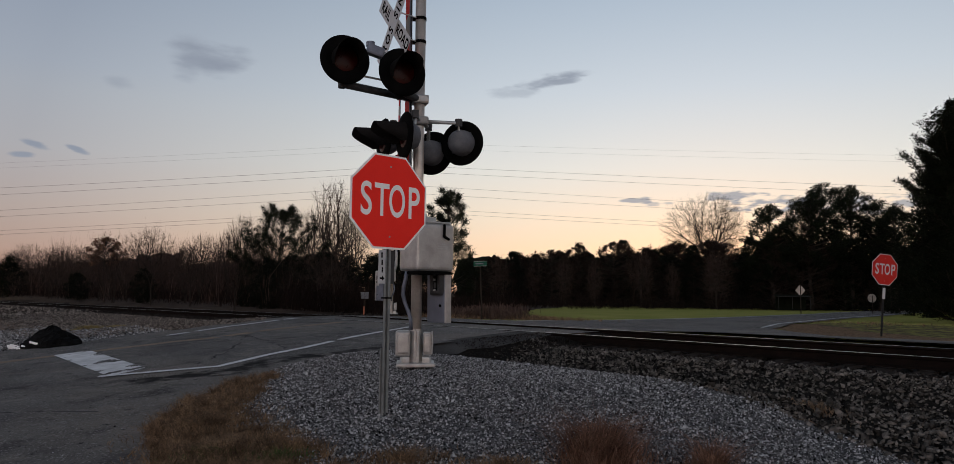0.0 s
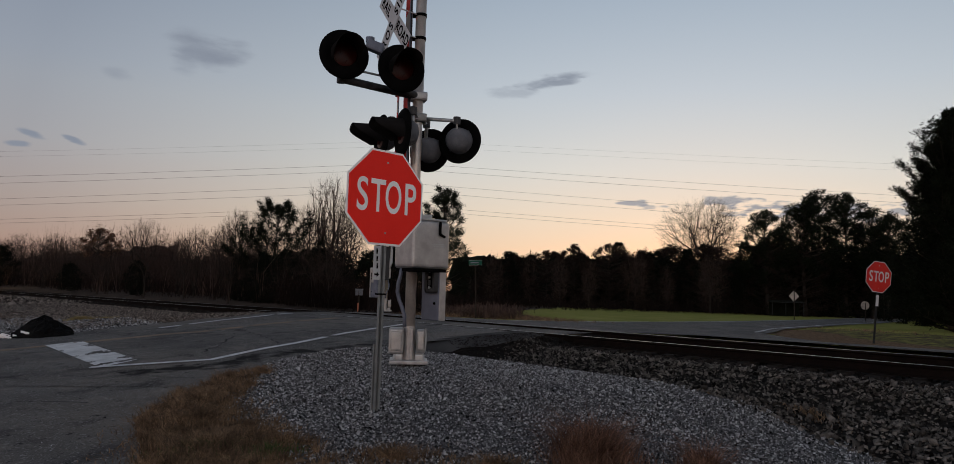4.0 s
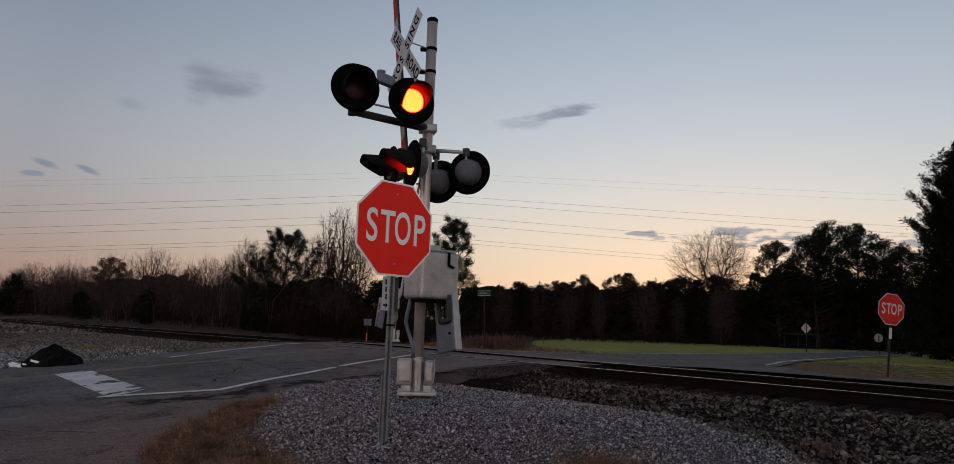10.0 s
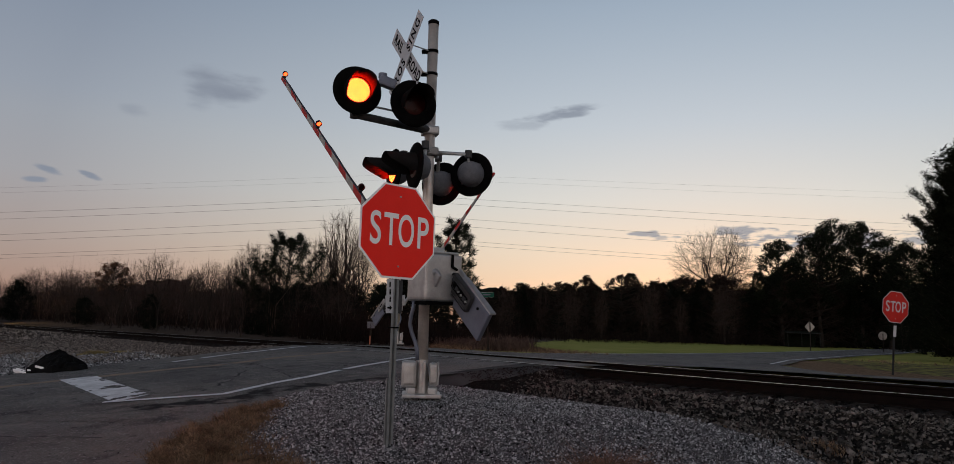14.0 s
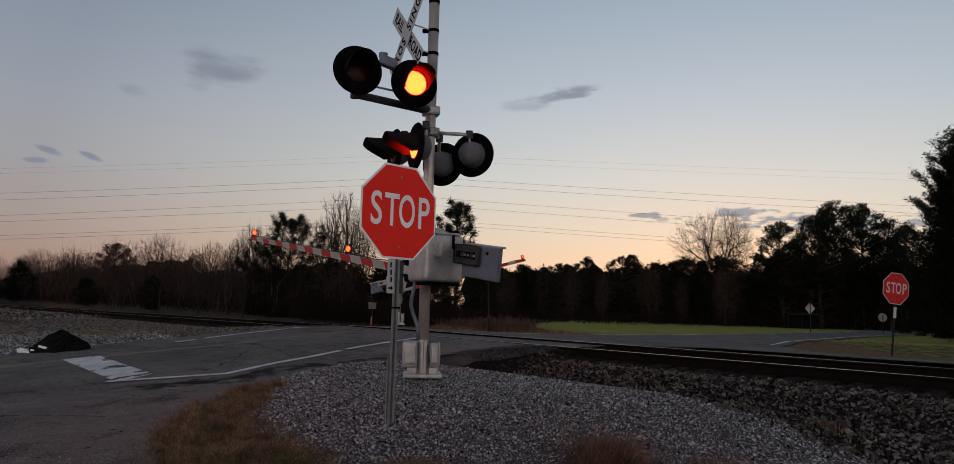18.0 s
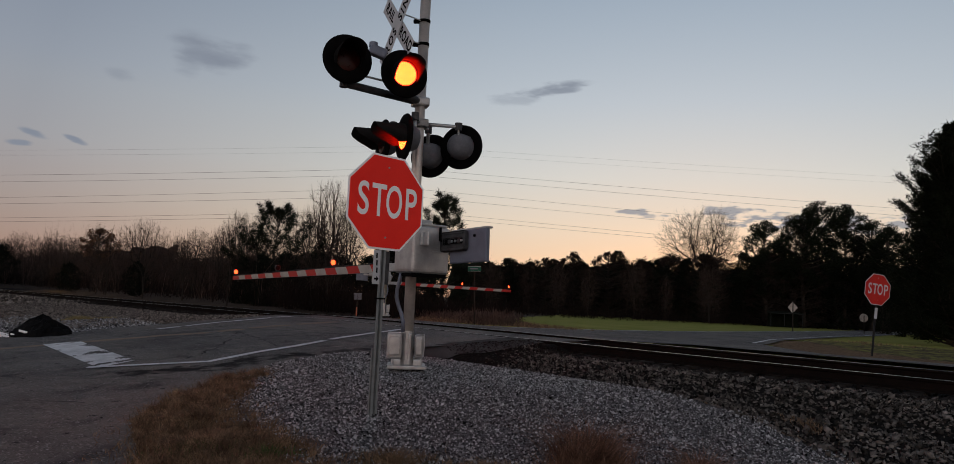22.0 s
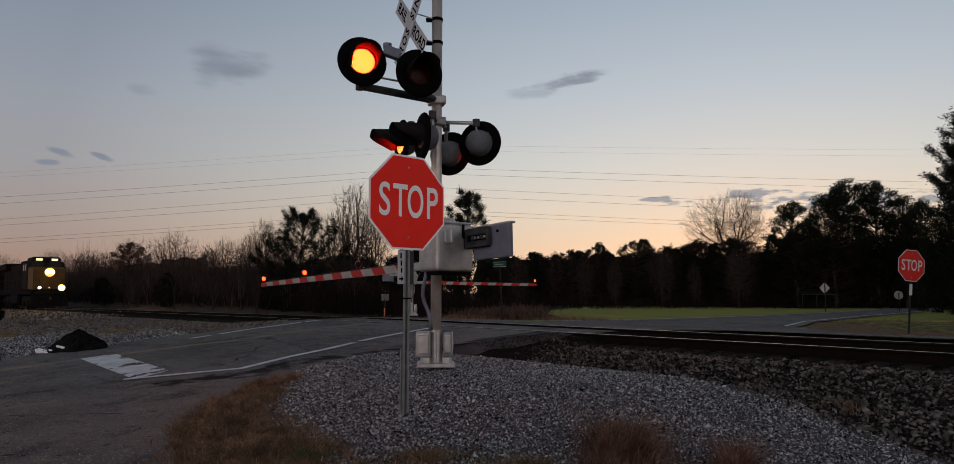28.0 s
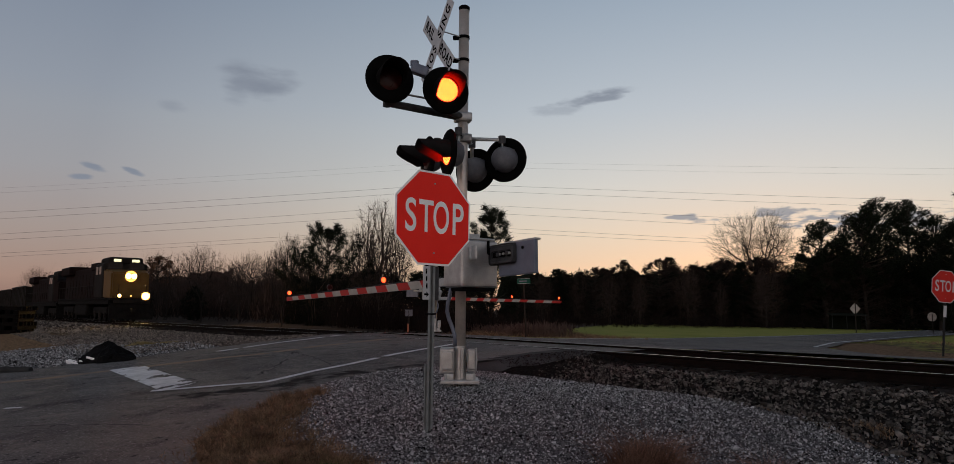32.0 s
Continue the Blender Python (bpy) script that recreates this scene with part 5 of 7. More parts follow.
        for dz in (-0.14, 0.18):
            back_at = Vector(L(c)) + Vector((0, 0, dz))
            part("buck_bracket", path_tube([Vector((0, 0, back_at.z)), back_at + Vector((f3.x, f3.y, 0)) * -0.02], 0.009, 6), M["galv"], s)
            part("mast_band", lathe([(0.072, back_at.z - 0.02), (0.078, back_at.z - 0.02), (0.078, back_at.z + 0.02), (0.072, back_at.z + 0.02)], 20), M["black"], s, "black mast band", pose(0, 0, 0, 90, 0, 0))
            part("band_bolt", box(0.10, 0.05, 0.05, (-0.10, 0, back_at.z), 0.01), M["black"], s)
    arm = gate_arm(s, axle, along, length, "R" if buck else "L", out=-0.37 if buck else -0.62)
    MOVES.append((arm, [(t, inv @ arm_pose(axle, along, g)) for t, g in angles]))
    return s


NEAR_ANGLES = [(0, 0.8), (8.8, 0.8), (9.3, 1.6), (9.7, 5.8), (10.0, 11.3), (10.5, 19.0), (11.0, 24.0), (11.5, 28.6), (12.0, 33.3), (12.5, 38.0), (13.0, 42.5), (13.5, 47.4), (14.0, 52.2), (14.5, 56.8), (15.5, 65.5), (16.5, 73.2),
               (17.0, 77.0), (17.5, 80.3), (18.0, 82.8), (18.5, 86.0), (19.0, 88.9), (19.5, 91.1), (20.0, 91.5), (32.0, 91.5)]
FAR_ANGLES = [(0, 0.6), (8.8, 0.6), (9.3, 1.5), (9.7, 6.0), (10.0, 12.0), (10.5, 19.5), (11.5, 27.5), (13.0, 39.8), (14.5, 53.0), (15.5, 62.0), (16.5, 70.0), (17.0, 74.0), (17.5, 77.4), (18.0, 81.5), (18.6, 86.5), (19.2, 90.5), (19.6, 91.4), (32.0, 91.4)]
near_signal = crossing_signal(
    pose(-0.79, 9.3, 0.64, 0, 0.15, 0), "aluminium crossing signal with black flashing lights, crossbuck and gate",
    (((( -1.62, 8.45, 4.40), "L"), ((-0.95, 8.72, 4.33), "R")), (0.39, -0.92), 4.13),
    ((((-1.27, 9.42, 3.60), "L"), ((-0.93, 8.85, 3.55), "R")), (-0.90, -0.43), 3.84),
    ((((-0.63, 9.75, 3.50), "R"), ((-0.21, 9.50, 3.59), "L")), (0.35, 0.94), 3.84),
    (-0.894, 8.95, 2.206), (-math.sin(radians(36)), math.cos(radians(36))), 7.1, NEAR_ANGLES, "crossing signals", ((-1.11, 9.0, 5.06), (-0.857, -0.515)), (-0.715, 8.98, 2.27))
far_signal = crossing_signal(
    pose(-3.3, 27.5, 0.70), "crossing signal with gate on the other side of the track",
    ((((-2.6, 28.2, 4.4), "L"), ((-3.3, 28.0, 4.4), "R")), (-0.39, 0.92), 4.13),
    ((((-3.1, 27.0, 3.5), "L"), ((-3.0, 27.9, 3.5), "R")), (0.93, 0.37), 3.84),
    ((((-3.6, 27.1, 3.5), "R"), ((-3.0, 26.95, 3.55), "L")), (-0.35, -0.94), 3.84),
    (-3.23, 27.5, 2.3), (math.sin(radians(42)), -math.cos(radians(42))), 6.8, FAR_ANGLES, "crossing signals", None, (-3.3, 27.3, 2.3))
for arm, at, who, always in GATE_LAMPS:
    toward = -90.0 if arm.parent == near_signal else 90.0
    disc_lens(arm, 0.041, M["lit_small"], M["dark_lens"], at, who, always, "gate_lamp", toward)
    part("lamp_rim", lathe([(0.043, -0.025), (0.052, -0.025), (0.052, 0.025), (0.043, 0.025), (0.043, -0.025)], 20), M["dark_lens"], arm, "dark red lamp rim", pose(*at, 0, 0, 90))

# ---- other signs ----
street = empty("street_name_sign", pose(0.21, 30.0, 0.35, 0, -2.0, -10), "green street name sign on a thin steel post", "street sign")
part("post", tube((0, 0, -0.3), (0, 0, 2.3), 0.028, seg=10), M["bark"], street)
blade = part("sign_blade", box(0.56, 0.006, 0.22, (0, -0.03, 2.4), 0.002, 1), M["green"], street, "green blade with pale border")
for z in (2.3, 2.5):
    part("border", box(0.54, 0.004, 0.010, (0, -0.036, z)), M["silver"], blade)
part("name_bar", box(0.34, 0.004, 0.045, (-0.03, -0.036, 2.4)), M["grey"], blade, "pale bar of lettering")
diam = empty("warning_sign", pose(31.68, 70.0, -0.45, 0, 0.5, 12), "grey back of a diamond warning sign on a post", "road sign")
part("post", box(0.08, 0.06, 3.1, (0, -0.036, 1.35), 0.008, 1), M["bark"], diam, "dark weathered post")
part("diamond_plate", plate([(0, -0.56), (0.56, 0), (0, 0.56), (-0.56, 0)], 0.01), M["alu"], diam, "bare aluminium diamond plate", pose(0, 0, 2.3))
disc_sign = empty("round_sign", pose(41.47, 75.0, -0.4), "grey back of a round sign on a post", "road sign")
part("post", box(0.07, 0.06, 1.9, (0, -0.036, 0.8), 0.008, 1), M["bark"], disc_sign, "dark weathered post")
part("disc_plate", tube((0, 0, 1.5), (0, 0.012, 1.5), 0.45, seg=28), M["alu"], disc_sign)
ub = empty("utility_box", pose(-5.35, 34.0, 0.42, 0, 0, 8), "small pale grey utility box on a post in the brush", "utility box")
part("post", box(0.09, 0.09, 0.9, (0, 0, 0.45), 0.01, 1), M["bark"], ub)
part("cabinet", box(0.36, 0.24, 0.28, (0, 0, 0.92), 0.025, 2), M["housing"], ub, "pale grey cabinet")
part("lid", box(0.40, 0.28, 0.03, (0, 0, 1.075), 0.01, 1), M["housing"], ub)
mk = empty("marker_post", pose(-4.74, 30.0, 0.5), "small orange marker post in the verge", "marker post")
part("post", box(0.05, 0.03, 0.45, (0, 0, 0.2), 0.01), M["orange"], mk)


# ---- low carport under the trees beyond the field ----
house = empty("carport", pose(42.8, 97.0, float(road_z(42.8, 97.0)), 0, 0, -18) @ Matrix.Diagonal((0.6, 1, 0.85, 1)), "dim low carport under the trees beyond the field", "carport")
part("back_wall", box(6.4, 0.2, 2.3, (0, 2.4, 1.15), 0.02, 1), M["cedar"], house)
part("roof", box(7.0, 5.2, 0.16, (0, 0, 2.38), 0.03, 1, Euler((0.04, 0, 0)).to_matrix()), M["cedar"], house, "dark low-pitched roof")
part("fascia", box(7.0, 0.05, 0.10, (0, -2.62, 2.27), 0.01, 1), M["rubber"], house, "dull fascia board")
for px in (-3.2, -0.4, 3.2):
    part("post", box(0.11, 0.11, 2.3, (px, -2.45, 1.15), 0.01, 1), M["rubber"], house, "dull post")


# ---- trees ----
def prisms(segs, sides=3):
    """Tapered limbs: rows of start, end, radii, as one mesh's vertices and faces."""
    s = np.asarray(segs, float)
    a, b, r0, r1 = s[:, 0:3], s[:, 3:6], s[:, 6], s[:, 7]
    d = b - a
    d /= np.linalg.norm(d, axis=1)[:, None] + 1e-9
    ref = np.where(np.abs(d[:, 2:3]) > 0.9, np.array([[1.0, 0, 0]]), np.array([[0, 0, 1.0]]))
    u = np.cross(d, ref)
    u /= np.linalg.norm(u, axis=1)[:, None] + 1e-9
    w = np.cross(d, u)
    rings = []
    for base, r in ((a, r0), (b, r1)):
        for i in range(sides):
            t = 2 * math.pi * i / sides
            rings.append(base + (u * math.cos(t) + w * math.sin(t)) * r[:, None])
    V = np.stack(rings, 1).reshape(-1, 3)
    F = []
    for i in range(sides):
        j = (i + 1) % sides
        F += [(i, j, sides + j), (i, sides + j, sides + i)]
    T = (np.array(F)[None] + (np.arange(len(s)) * 2 * sides)[:, None, None]).reshape(-1, 3)
    return V, T


def crown_tree(seed, h, bottom, rx, tips, fork, tip_r=0.008, top_heavy=0.0):
    """A bare tree: a trunk that forks again and again towards twig ends spread through an egg-shaped crown."""
    rng = np.random.default_rng(seed)
    u = rng.normal(size=(tips, 3))
    u /= np.linalg.norm(u, axis=1)[:, None]
    u *= rng.uniform(0.02, 1, tips)[:, None] ** 0.42
    half = (1 - bottom) * h / 2
    wid = rx * h * (1 + top_heavy * u[:, 2]) * (1 + 0.18 * np.sin(3 * np.arctan2(u[:, 1], u[:, 0]) + seed))
    pts = np.stack([u[:, 0] * wid, u[:, 1] * wid, bottom * h + half + u[:, 2] * half], 1)
    thick, fine, wisps = [], [], []

    def seg(p, q, r0, r1):
        if r0 <= tip_r * 2.2:
            fine.append((*p, *q, r0, r1))
            return
        mid = (p + q) / 2 + rng.normal(0, 0.016, 3) * np.linalg.norm(q - p)
        rm = (r0 + r1) / 2
        for a, b, ra, rb in ((p, mid, r0, rm), (mid, q, rm, r1)):
            (thick if r0 > tip_r * 3.2 else fine).append((*a, *b, ra, rb))

    def branch(p, d, idx):
        r = tip_r * len(idx) ** 0.46
        if len(idx) == 1:
            e = pts[idx[0]]
            seg(p, e, r, r * 0.6)
            out = (e - p) / (np.linalg.norm(e - p) + 1e-9) + np.array([0, 0, 0.25])
            for _ in range(6):
                s0 = p + (e - p) * rng.uniform(0.2, 1.0)
                wisps.append((s0, s0 + (out + rng.normal(0, 0.55, 3)) * h * rng.uniform(0.025, 0.06), r))
            return
        c = pts[idx].mean(0)
        f = rng.uniform(0.26, 0.42)
        q = p + (c - p) * f + d * np.linalg.norm(c - p) * 0.10 + rng.normal(0, 0.015, 3) * np.linalg.norm(c - p)
        seg(p, q, r, r * 0.85)
        d2 = (q - p) / (np.linalg.norm(q - p) + 1e-9)
        ax = rng.normal(size=3)
        rel = pts[idx] - q
        rel = rel - d2 * (rel @ d2)[:, None]
        ax = rel.T @ (rel @ ax)
        s = rel @ ax
        cut = np.quantile(s, rng.uniform(0.35, 0.65))
        lo, hi = idx[s <= cut], idx[s > cut]
        for part_ in (lo, hi):
            if len(part_):
                branch(q, d2, part_)

    top = np.array([0.01 * h, 0.0, fork * h])
    seg(np.array([0, 0, -0.25]), top, tip_r * tips ** 0.46 * 1.25, tip_r * tips ** 0.46)
    branch(top, np.array([0, 0, 1.0]), np.arange(tips))
    return thick, fine, wisps


def needles(points, seed, size, per, spread, droop=0.0, thin=0.13):
    """Tufts of narrow leaves round the given points."""
    rng = np.random.default_rng(seed)
    P_ = np.repeat(np.asarray(points, float), per, axis=0)
    n = len(P_)
    d = rng.normal(size=(n, 3))
    d[:, 2] = np.abs(d[:, 2]) * 0.8 - droop
    d /= np.linalg.norm(d, axis=1)[:, None]
    c = P_ + rng.normal(size=(n, 3)) * spread
    s = rng.normal(size=(n, 3))
    s -= d * (s * d).sum(1)[:, None]
    s /= np.linalg.norm(s, axis=1)[:, None]
    ln = size * rng.uniform(0.6, 1.3, n)[:, None]
    wd = ln * thin
    V = np.stack([c - s * wd, c + s * wd, c + d * ln], 1).reshape(-1, 3)
    return V, np.arange(3 * n).reshape(-1, 3)


def tree_thing(name, label, category, m, trunk, crown, crown_name, group):
    t = new(name)
    t.matrix_basis = m
    t.empty_display_size = 0.3
    tagged(t, label, category, group)
    put("trunk", trunk, t)
    put(crown_name, crown, t)
    return t


def spine_of(rnd, h, sway=0.012, n=10):
    """A slightly wandering trunk: its points and its tapered pieces."""
    p = Vector((0, 0, -0.2))
    pts, segs = [p], []
    for i in range(n):
        p = p + Vector((rnd.uniform(-sway, sway) * h, rnd.uniform(-sway, sway) * h, (h + 0.2) / n))
        pts.append(p)
        segs.append((*pts[-2], *p, 0.018 * h * (1 - i / n) + 0.02, 0.018 * h * (1 - (i + 1) / n) + 0.015))
    return pts, segs


def on_spine(pts, f):
    f = max(0.0, min(0.999, f)) * (len(pts) - 1)
    return pts[int(f)].lerp(pts[int(f) + 1], f - int(f))


def spray_meshes(seed, h, bare, reach, rise, whorl, step, tuft_from, per, size, spread, thin, leaf="needle", sway=0.012, wild=0.3, curl=0.14):
    """An evergreen grown limb by limb: every limb carries side sprays, every spray its tufts of needles.
    reach(z) is a limb's length and rise(z) its upward slope at the share z of the height."""
    rnd = random.Random(seed)
    pts, segs = spine_of(rnd, h, sway)
    tips = []
    z, turn = bare, rnd.uniform(0, 6.28)
    while z < 0.985:
        root = on_spine(pts, z)
        for k in range(whorl):
            turn += 2.4 + rnd.uniform(-0.5, 0.5)
            ln = reach(z) * h * (1 + wild * rnd.uniform(-1.2, 0.9))
            if ln < 0.01 * h:
                continue
            d = Vector((math.cos(turn), math.sin(turn), rise(z) + rnd.uniform(-0.15, 0.15))).normalized()
            a, n = root, 6
            for q in range(n):
                d = (d + Vector((rnd.uniform(-.14, .14), rnd.uniform(-.14, .14), curl * rnd.uniform(0.2, 1.6)))).normalized()
                b = a + d * ln / n
                r = 0.0055 * h * (1 - q / (n + 1))
                segs.append((*a, *b, r, r * 0.8))
                f = (q + 1) / n
                if f >= tuft_from:
                    for side in (-1, 1):
                        out = (d * rnd.uniform(0.5, 1.0) + Vector((-d.y, d.x, 0)) * side * rnd.uniform(0.4, 1.0) + Vector((0, 0, rnd.uniform(-0.1, 0.5)))).normalized()
                        sl = ln * 0.34 * (1.15 - 0.6 * f) * rnd.uniform(0.6, 1.25)
                        e = b + out * sl
                        segs.append((*b, *e, r * 0.5, r * 0.25))
                        for w in range(max(1, int(sl / (size * 0.9)))):
                            tips.append(b.lerp(e, 1 - w * size * 0.8 / max(sl, 0.01)))
                    tips.append(b)
                a = b
            tips.append(a + d * size * 0.3)
        z += step * rnd.uniform(0.7, 1.3)
    for w in range(5):
        tips.append(on_spine(pts, 1.0 - w * 0.012))
    V, T = prisms(segs, 4)
    trunk = fast_mesh("evergreen_trunk", V, T, M["bark"])
    V, T = needles(tips, seed, size, per, spread, 0.0, thin)
    return trunk, fast_mesh("evergreen_crown", V, T, M[leaf])


def lobed_meshes(seed, h, bare, width, lobes, lobe_r, dots, size, thin=0.22, leaf="needle", top=0.8, round_top=0.55):
    """A tree seen from afar: limbs that end in rounded billows of leaves, with gaps of sky between."""
    rnd = random.Random(seed)
    rng = np.random.default_rng(seed)
    pts, segs = spine_of(rnd, h, 0.010)
    out = []
    for k in range(lobes):
        f = (k + rnd.random()) / lobes
        z = bare + (0.97 - bare) * f
        w = (math.sin(math.pi * min(1.0, 0.12 + 0.88 * f)) ** round_top) * (1 if f < top else 1 - 0.5 * (f - top) / (1 - top))
        t = k * 2.4 + rnd.uniform(-0.6, 0.6)
        rr = width * h * w * math.sqrt(rnd.uniform(0.08, 1.0))
        root = on_spine(pts, z - 0.06 - 0.08 * rnd.random())
        c = on_spine(pts, z) + Vector((rr * math.cos(t), rr * math.sin(t), 0))
        mid = root.lerp(c, 0.5) + Vector((0, 0, -0.01 * h))
        segs.append((*root, *mid, 0.007 * h, 0.005 * h))
        segs.append((*mid, *c, 0.005 * h, 0.002 * h))
        r = lobe_r * h * rnd.uniform(0.65, 1.3) * (1 if f < 0.9 else 0.75)
        u = rng.normal(size=(dots, 3))
        u /= np.linalg.norm(u, axis=1)[:, None]
        u *= rng.uniform(0.03, 1, dots)[:, None] ** 0.40 * (1 + 0.22 * np.sin(5 * u[:, :1] + k) * np.sin(6 * u[:, 1:2] + 2 * k))
        out.append(np.array(c) + u * np.array([r, r, r * 0.72]))
    V, T = prisms(segs, 4)
    trunk = fast_mesh("billowy_trunk", V, T, M["bark"])
    V, T = needles(np.concatenate(out), seed, size, 2, size * 0.3, 0.2, thin)
    return trunk, fast_mesh("billowy_crown", V, T, M[leaf])


def cedar_meshes(seed, h, wide=0.26, n=2600, size=0.30, material="cedar", blunt=0.75):
    rng = np.random.default_rng(seed)
    z = rng.uniform(0.02, 1, n) ** 0.9
    bulge = 0.8 + (0.35 if blunt > 0.7 else 0.12) * np.sin(z * 17 + seed) * rng.uniform(0.4, 1, n)
    r = h * wide * (1 - z) ** blunt * bulge * np.sqrt(rng.uniform(0.15, 1, n)) + 0.02 * h
    t = rng.uniform(0, 2 * math.pi, n)
    lob = 1 + 0.28 * np.sin(3 * t + seed + 5 * z)
    pts = np.stack([r * np.cos(t) * lob, r * np.sin(t) * lob, z * h], 1)
    V, T = needles(pts, seed + 1, size, 3, 0.08, 0.2)
    Vt, Tt = prisms([(0, 0, -0.2, 0.02 * h, 0, 0.8 * h, 0.02 * h, 0.006 * h)], 6)
    return fast_mesh("cedar_trunk", Vt, Tt, M["bark"]), fast_mesh("cedar_crown", V, T, M[material])


def bare_meshes(seed, h, bottom, rx, tips, fork, tip_r=0.008, top_heavy=0.0, twig="twig"):
    a, b, c = crown_tree(seed, h, bottom, rx, tips, fork, tip_r, top_heavy)
    V, T = prisms(a, 5)
    trunk = fast_mesh("bare_trunk", V, T, M["bark"])
    V, T = prisms(b, 3)
    # finest twigs: one slim blade each
    rng = np.random.default_rng(seed + 1)
    side = rng.normal(size=(len(c), 3))
    side /= np.linalg.norm(side, axis=1)[:, None]
    W = np.stack([np.array([s - w * r for (s, e, r), w in zip(c, side)]), np.array([s + w * r for (s, e, r), w in zip(c, side)]), np.array([e for s, e, r in c])], 1).reshape(-1, 3)
    T = np.concatenate([T, np.arange(len(W)).reshape(-1, 3) + len(V)])
    return trunk, fast_mesh("bare_twigs", np.concatenate([V, W]), T, M[twig])


def stand(name, label, category, kinds, places, crown_name, group, seed=0):
    """Plant trees of a few kinds (meshes grown 10 m high) at the given places and heights."""
    rnd = random.Random(seed)
    for i, (x, y, h) in enumerate(places):
        tr, cr = kinds[i % len(kinds)]
        k = h / 10
        tree_thing(name, label, category, pose(x, y, float(road_z(x, y)) - 0.05, 0, 0, rnd.uniform(0, 360)) @ Matrix.Diagonal((k * rnd.uniform(.9, 1.1), k * rnd.uniform(.9, 1.1), k, 1)), tr, cr, crown_name, group)


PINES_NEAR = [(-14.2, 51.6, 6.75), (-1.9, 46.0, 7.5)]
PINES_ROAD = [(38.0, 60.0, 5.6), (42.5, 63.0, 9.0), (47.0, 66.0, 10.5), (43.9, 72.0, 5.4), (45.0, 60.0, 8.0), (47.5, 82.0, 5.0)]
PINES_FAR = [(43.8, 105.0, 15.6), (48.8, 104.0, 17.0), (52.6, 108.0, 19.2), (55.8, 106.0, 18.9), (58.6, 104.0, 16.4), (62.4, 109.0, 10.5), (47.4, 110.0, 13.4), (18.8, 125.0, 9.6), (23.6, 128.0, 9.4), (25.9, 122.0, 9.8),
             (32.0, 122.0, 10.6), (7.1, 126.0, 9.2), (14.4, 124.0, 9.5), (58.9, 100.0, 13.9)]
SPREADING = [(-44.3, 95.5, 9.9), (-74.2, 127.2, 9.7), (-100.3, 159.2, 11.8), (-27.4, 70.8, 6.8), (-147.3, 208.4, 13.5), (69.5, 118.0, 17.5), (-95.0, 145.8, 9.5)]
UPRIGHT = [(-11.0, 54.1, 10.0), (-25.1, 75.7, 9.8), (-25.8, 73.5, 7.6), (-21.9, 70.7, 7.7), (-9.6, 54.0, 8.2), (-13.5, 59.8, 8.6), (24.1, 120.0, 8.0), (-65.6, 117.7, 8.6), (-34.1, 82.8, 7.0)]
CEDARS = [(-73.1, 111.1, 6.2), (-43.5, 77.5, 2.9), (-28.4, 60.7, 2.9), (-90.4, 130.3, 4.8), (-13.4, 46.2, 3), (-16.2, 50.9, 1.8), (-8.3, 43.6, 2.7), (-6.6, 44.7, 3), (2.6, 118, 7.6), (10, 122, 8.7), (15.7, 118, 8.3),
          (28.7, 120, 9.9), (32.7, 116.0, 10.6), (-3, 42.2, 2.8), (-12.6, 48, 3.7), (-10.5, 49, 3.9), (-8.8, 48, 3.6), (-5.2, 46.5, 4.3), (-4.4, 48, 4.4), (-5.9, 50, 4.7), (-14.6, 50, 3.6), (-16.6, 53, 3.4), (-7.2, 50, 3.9)]


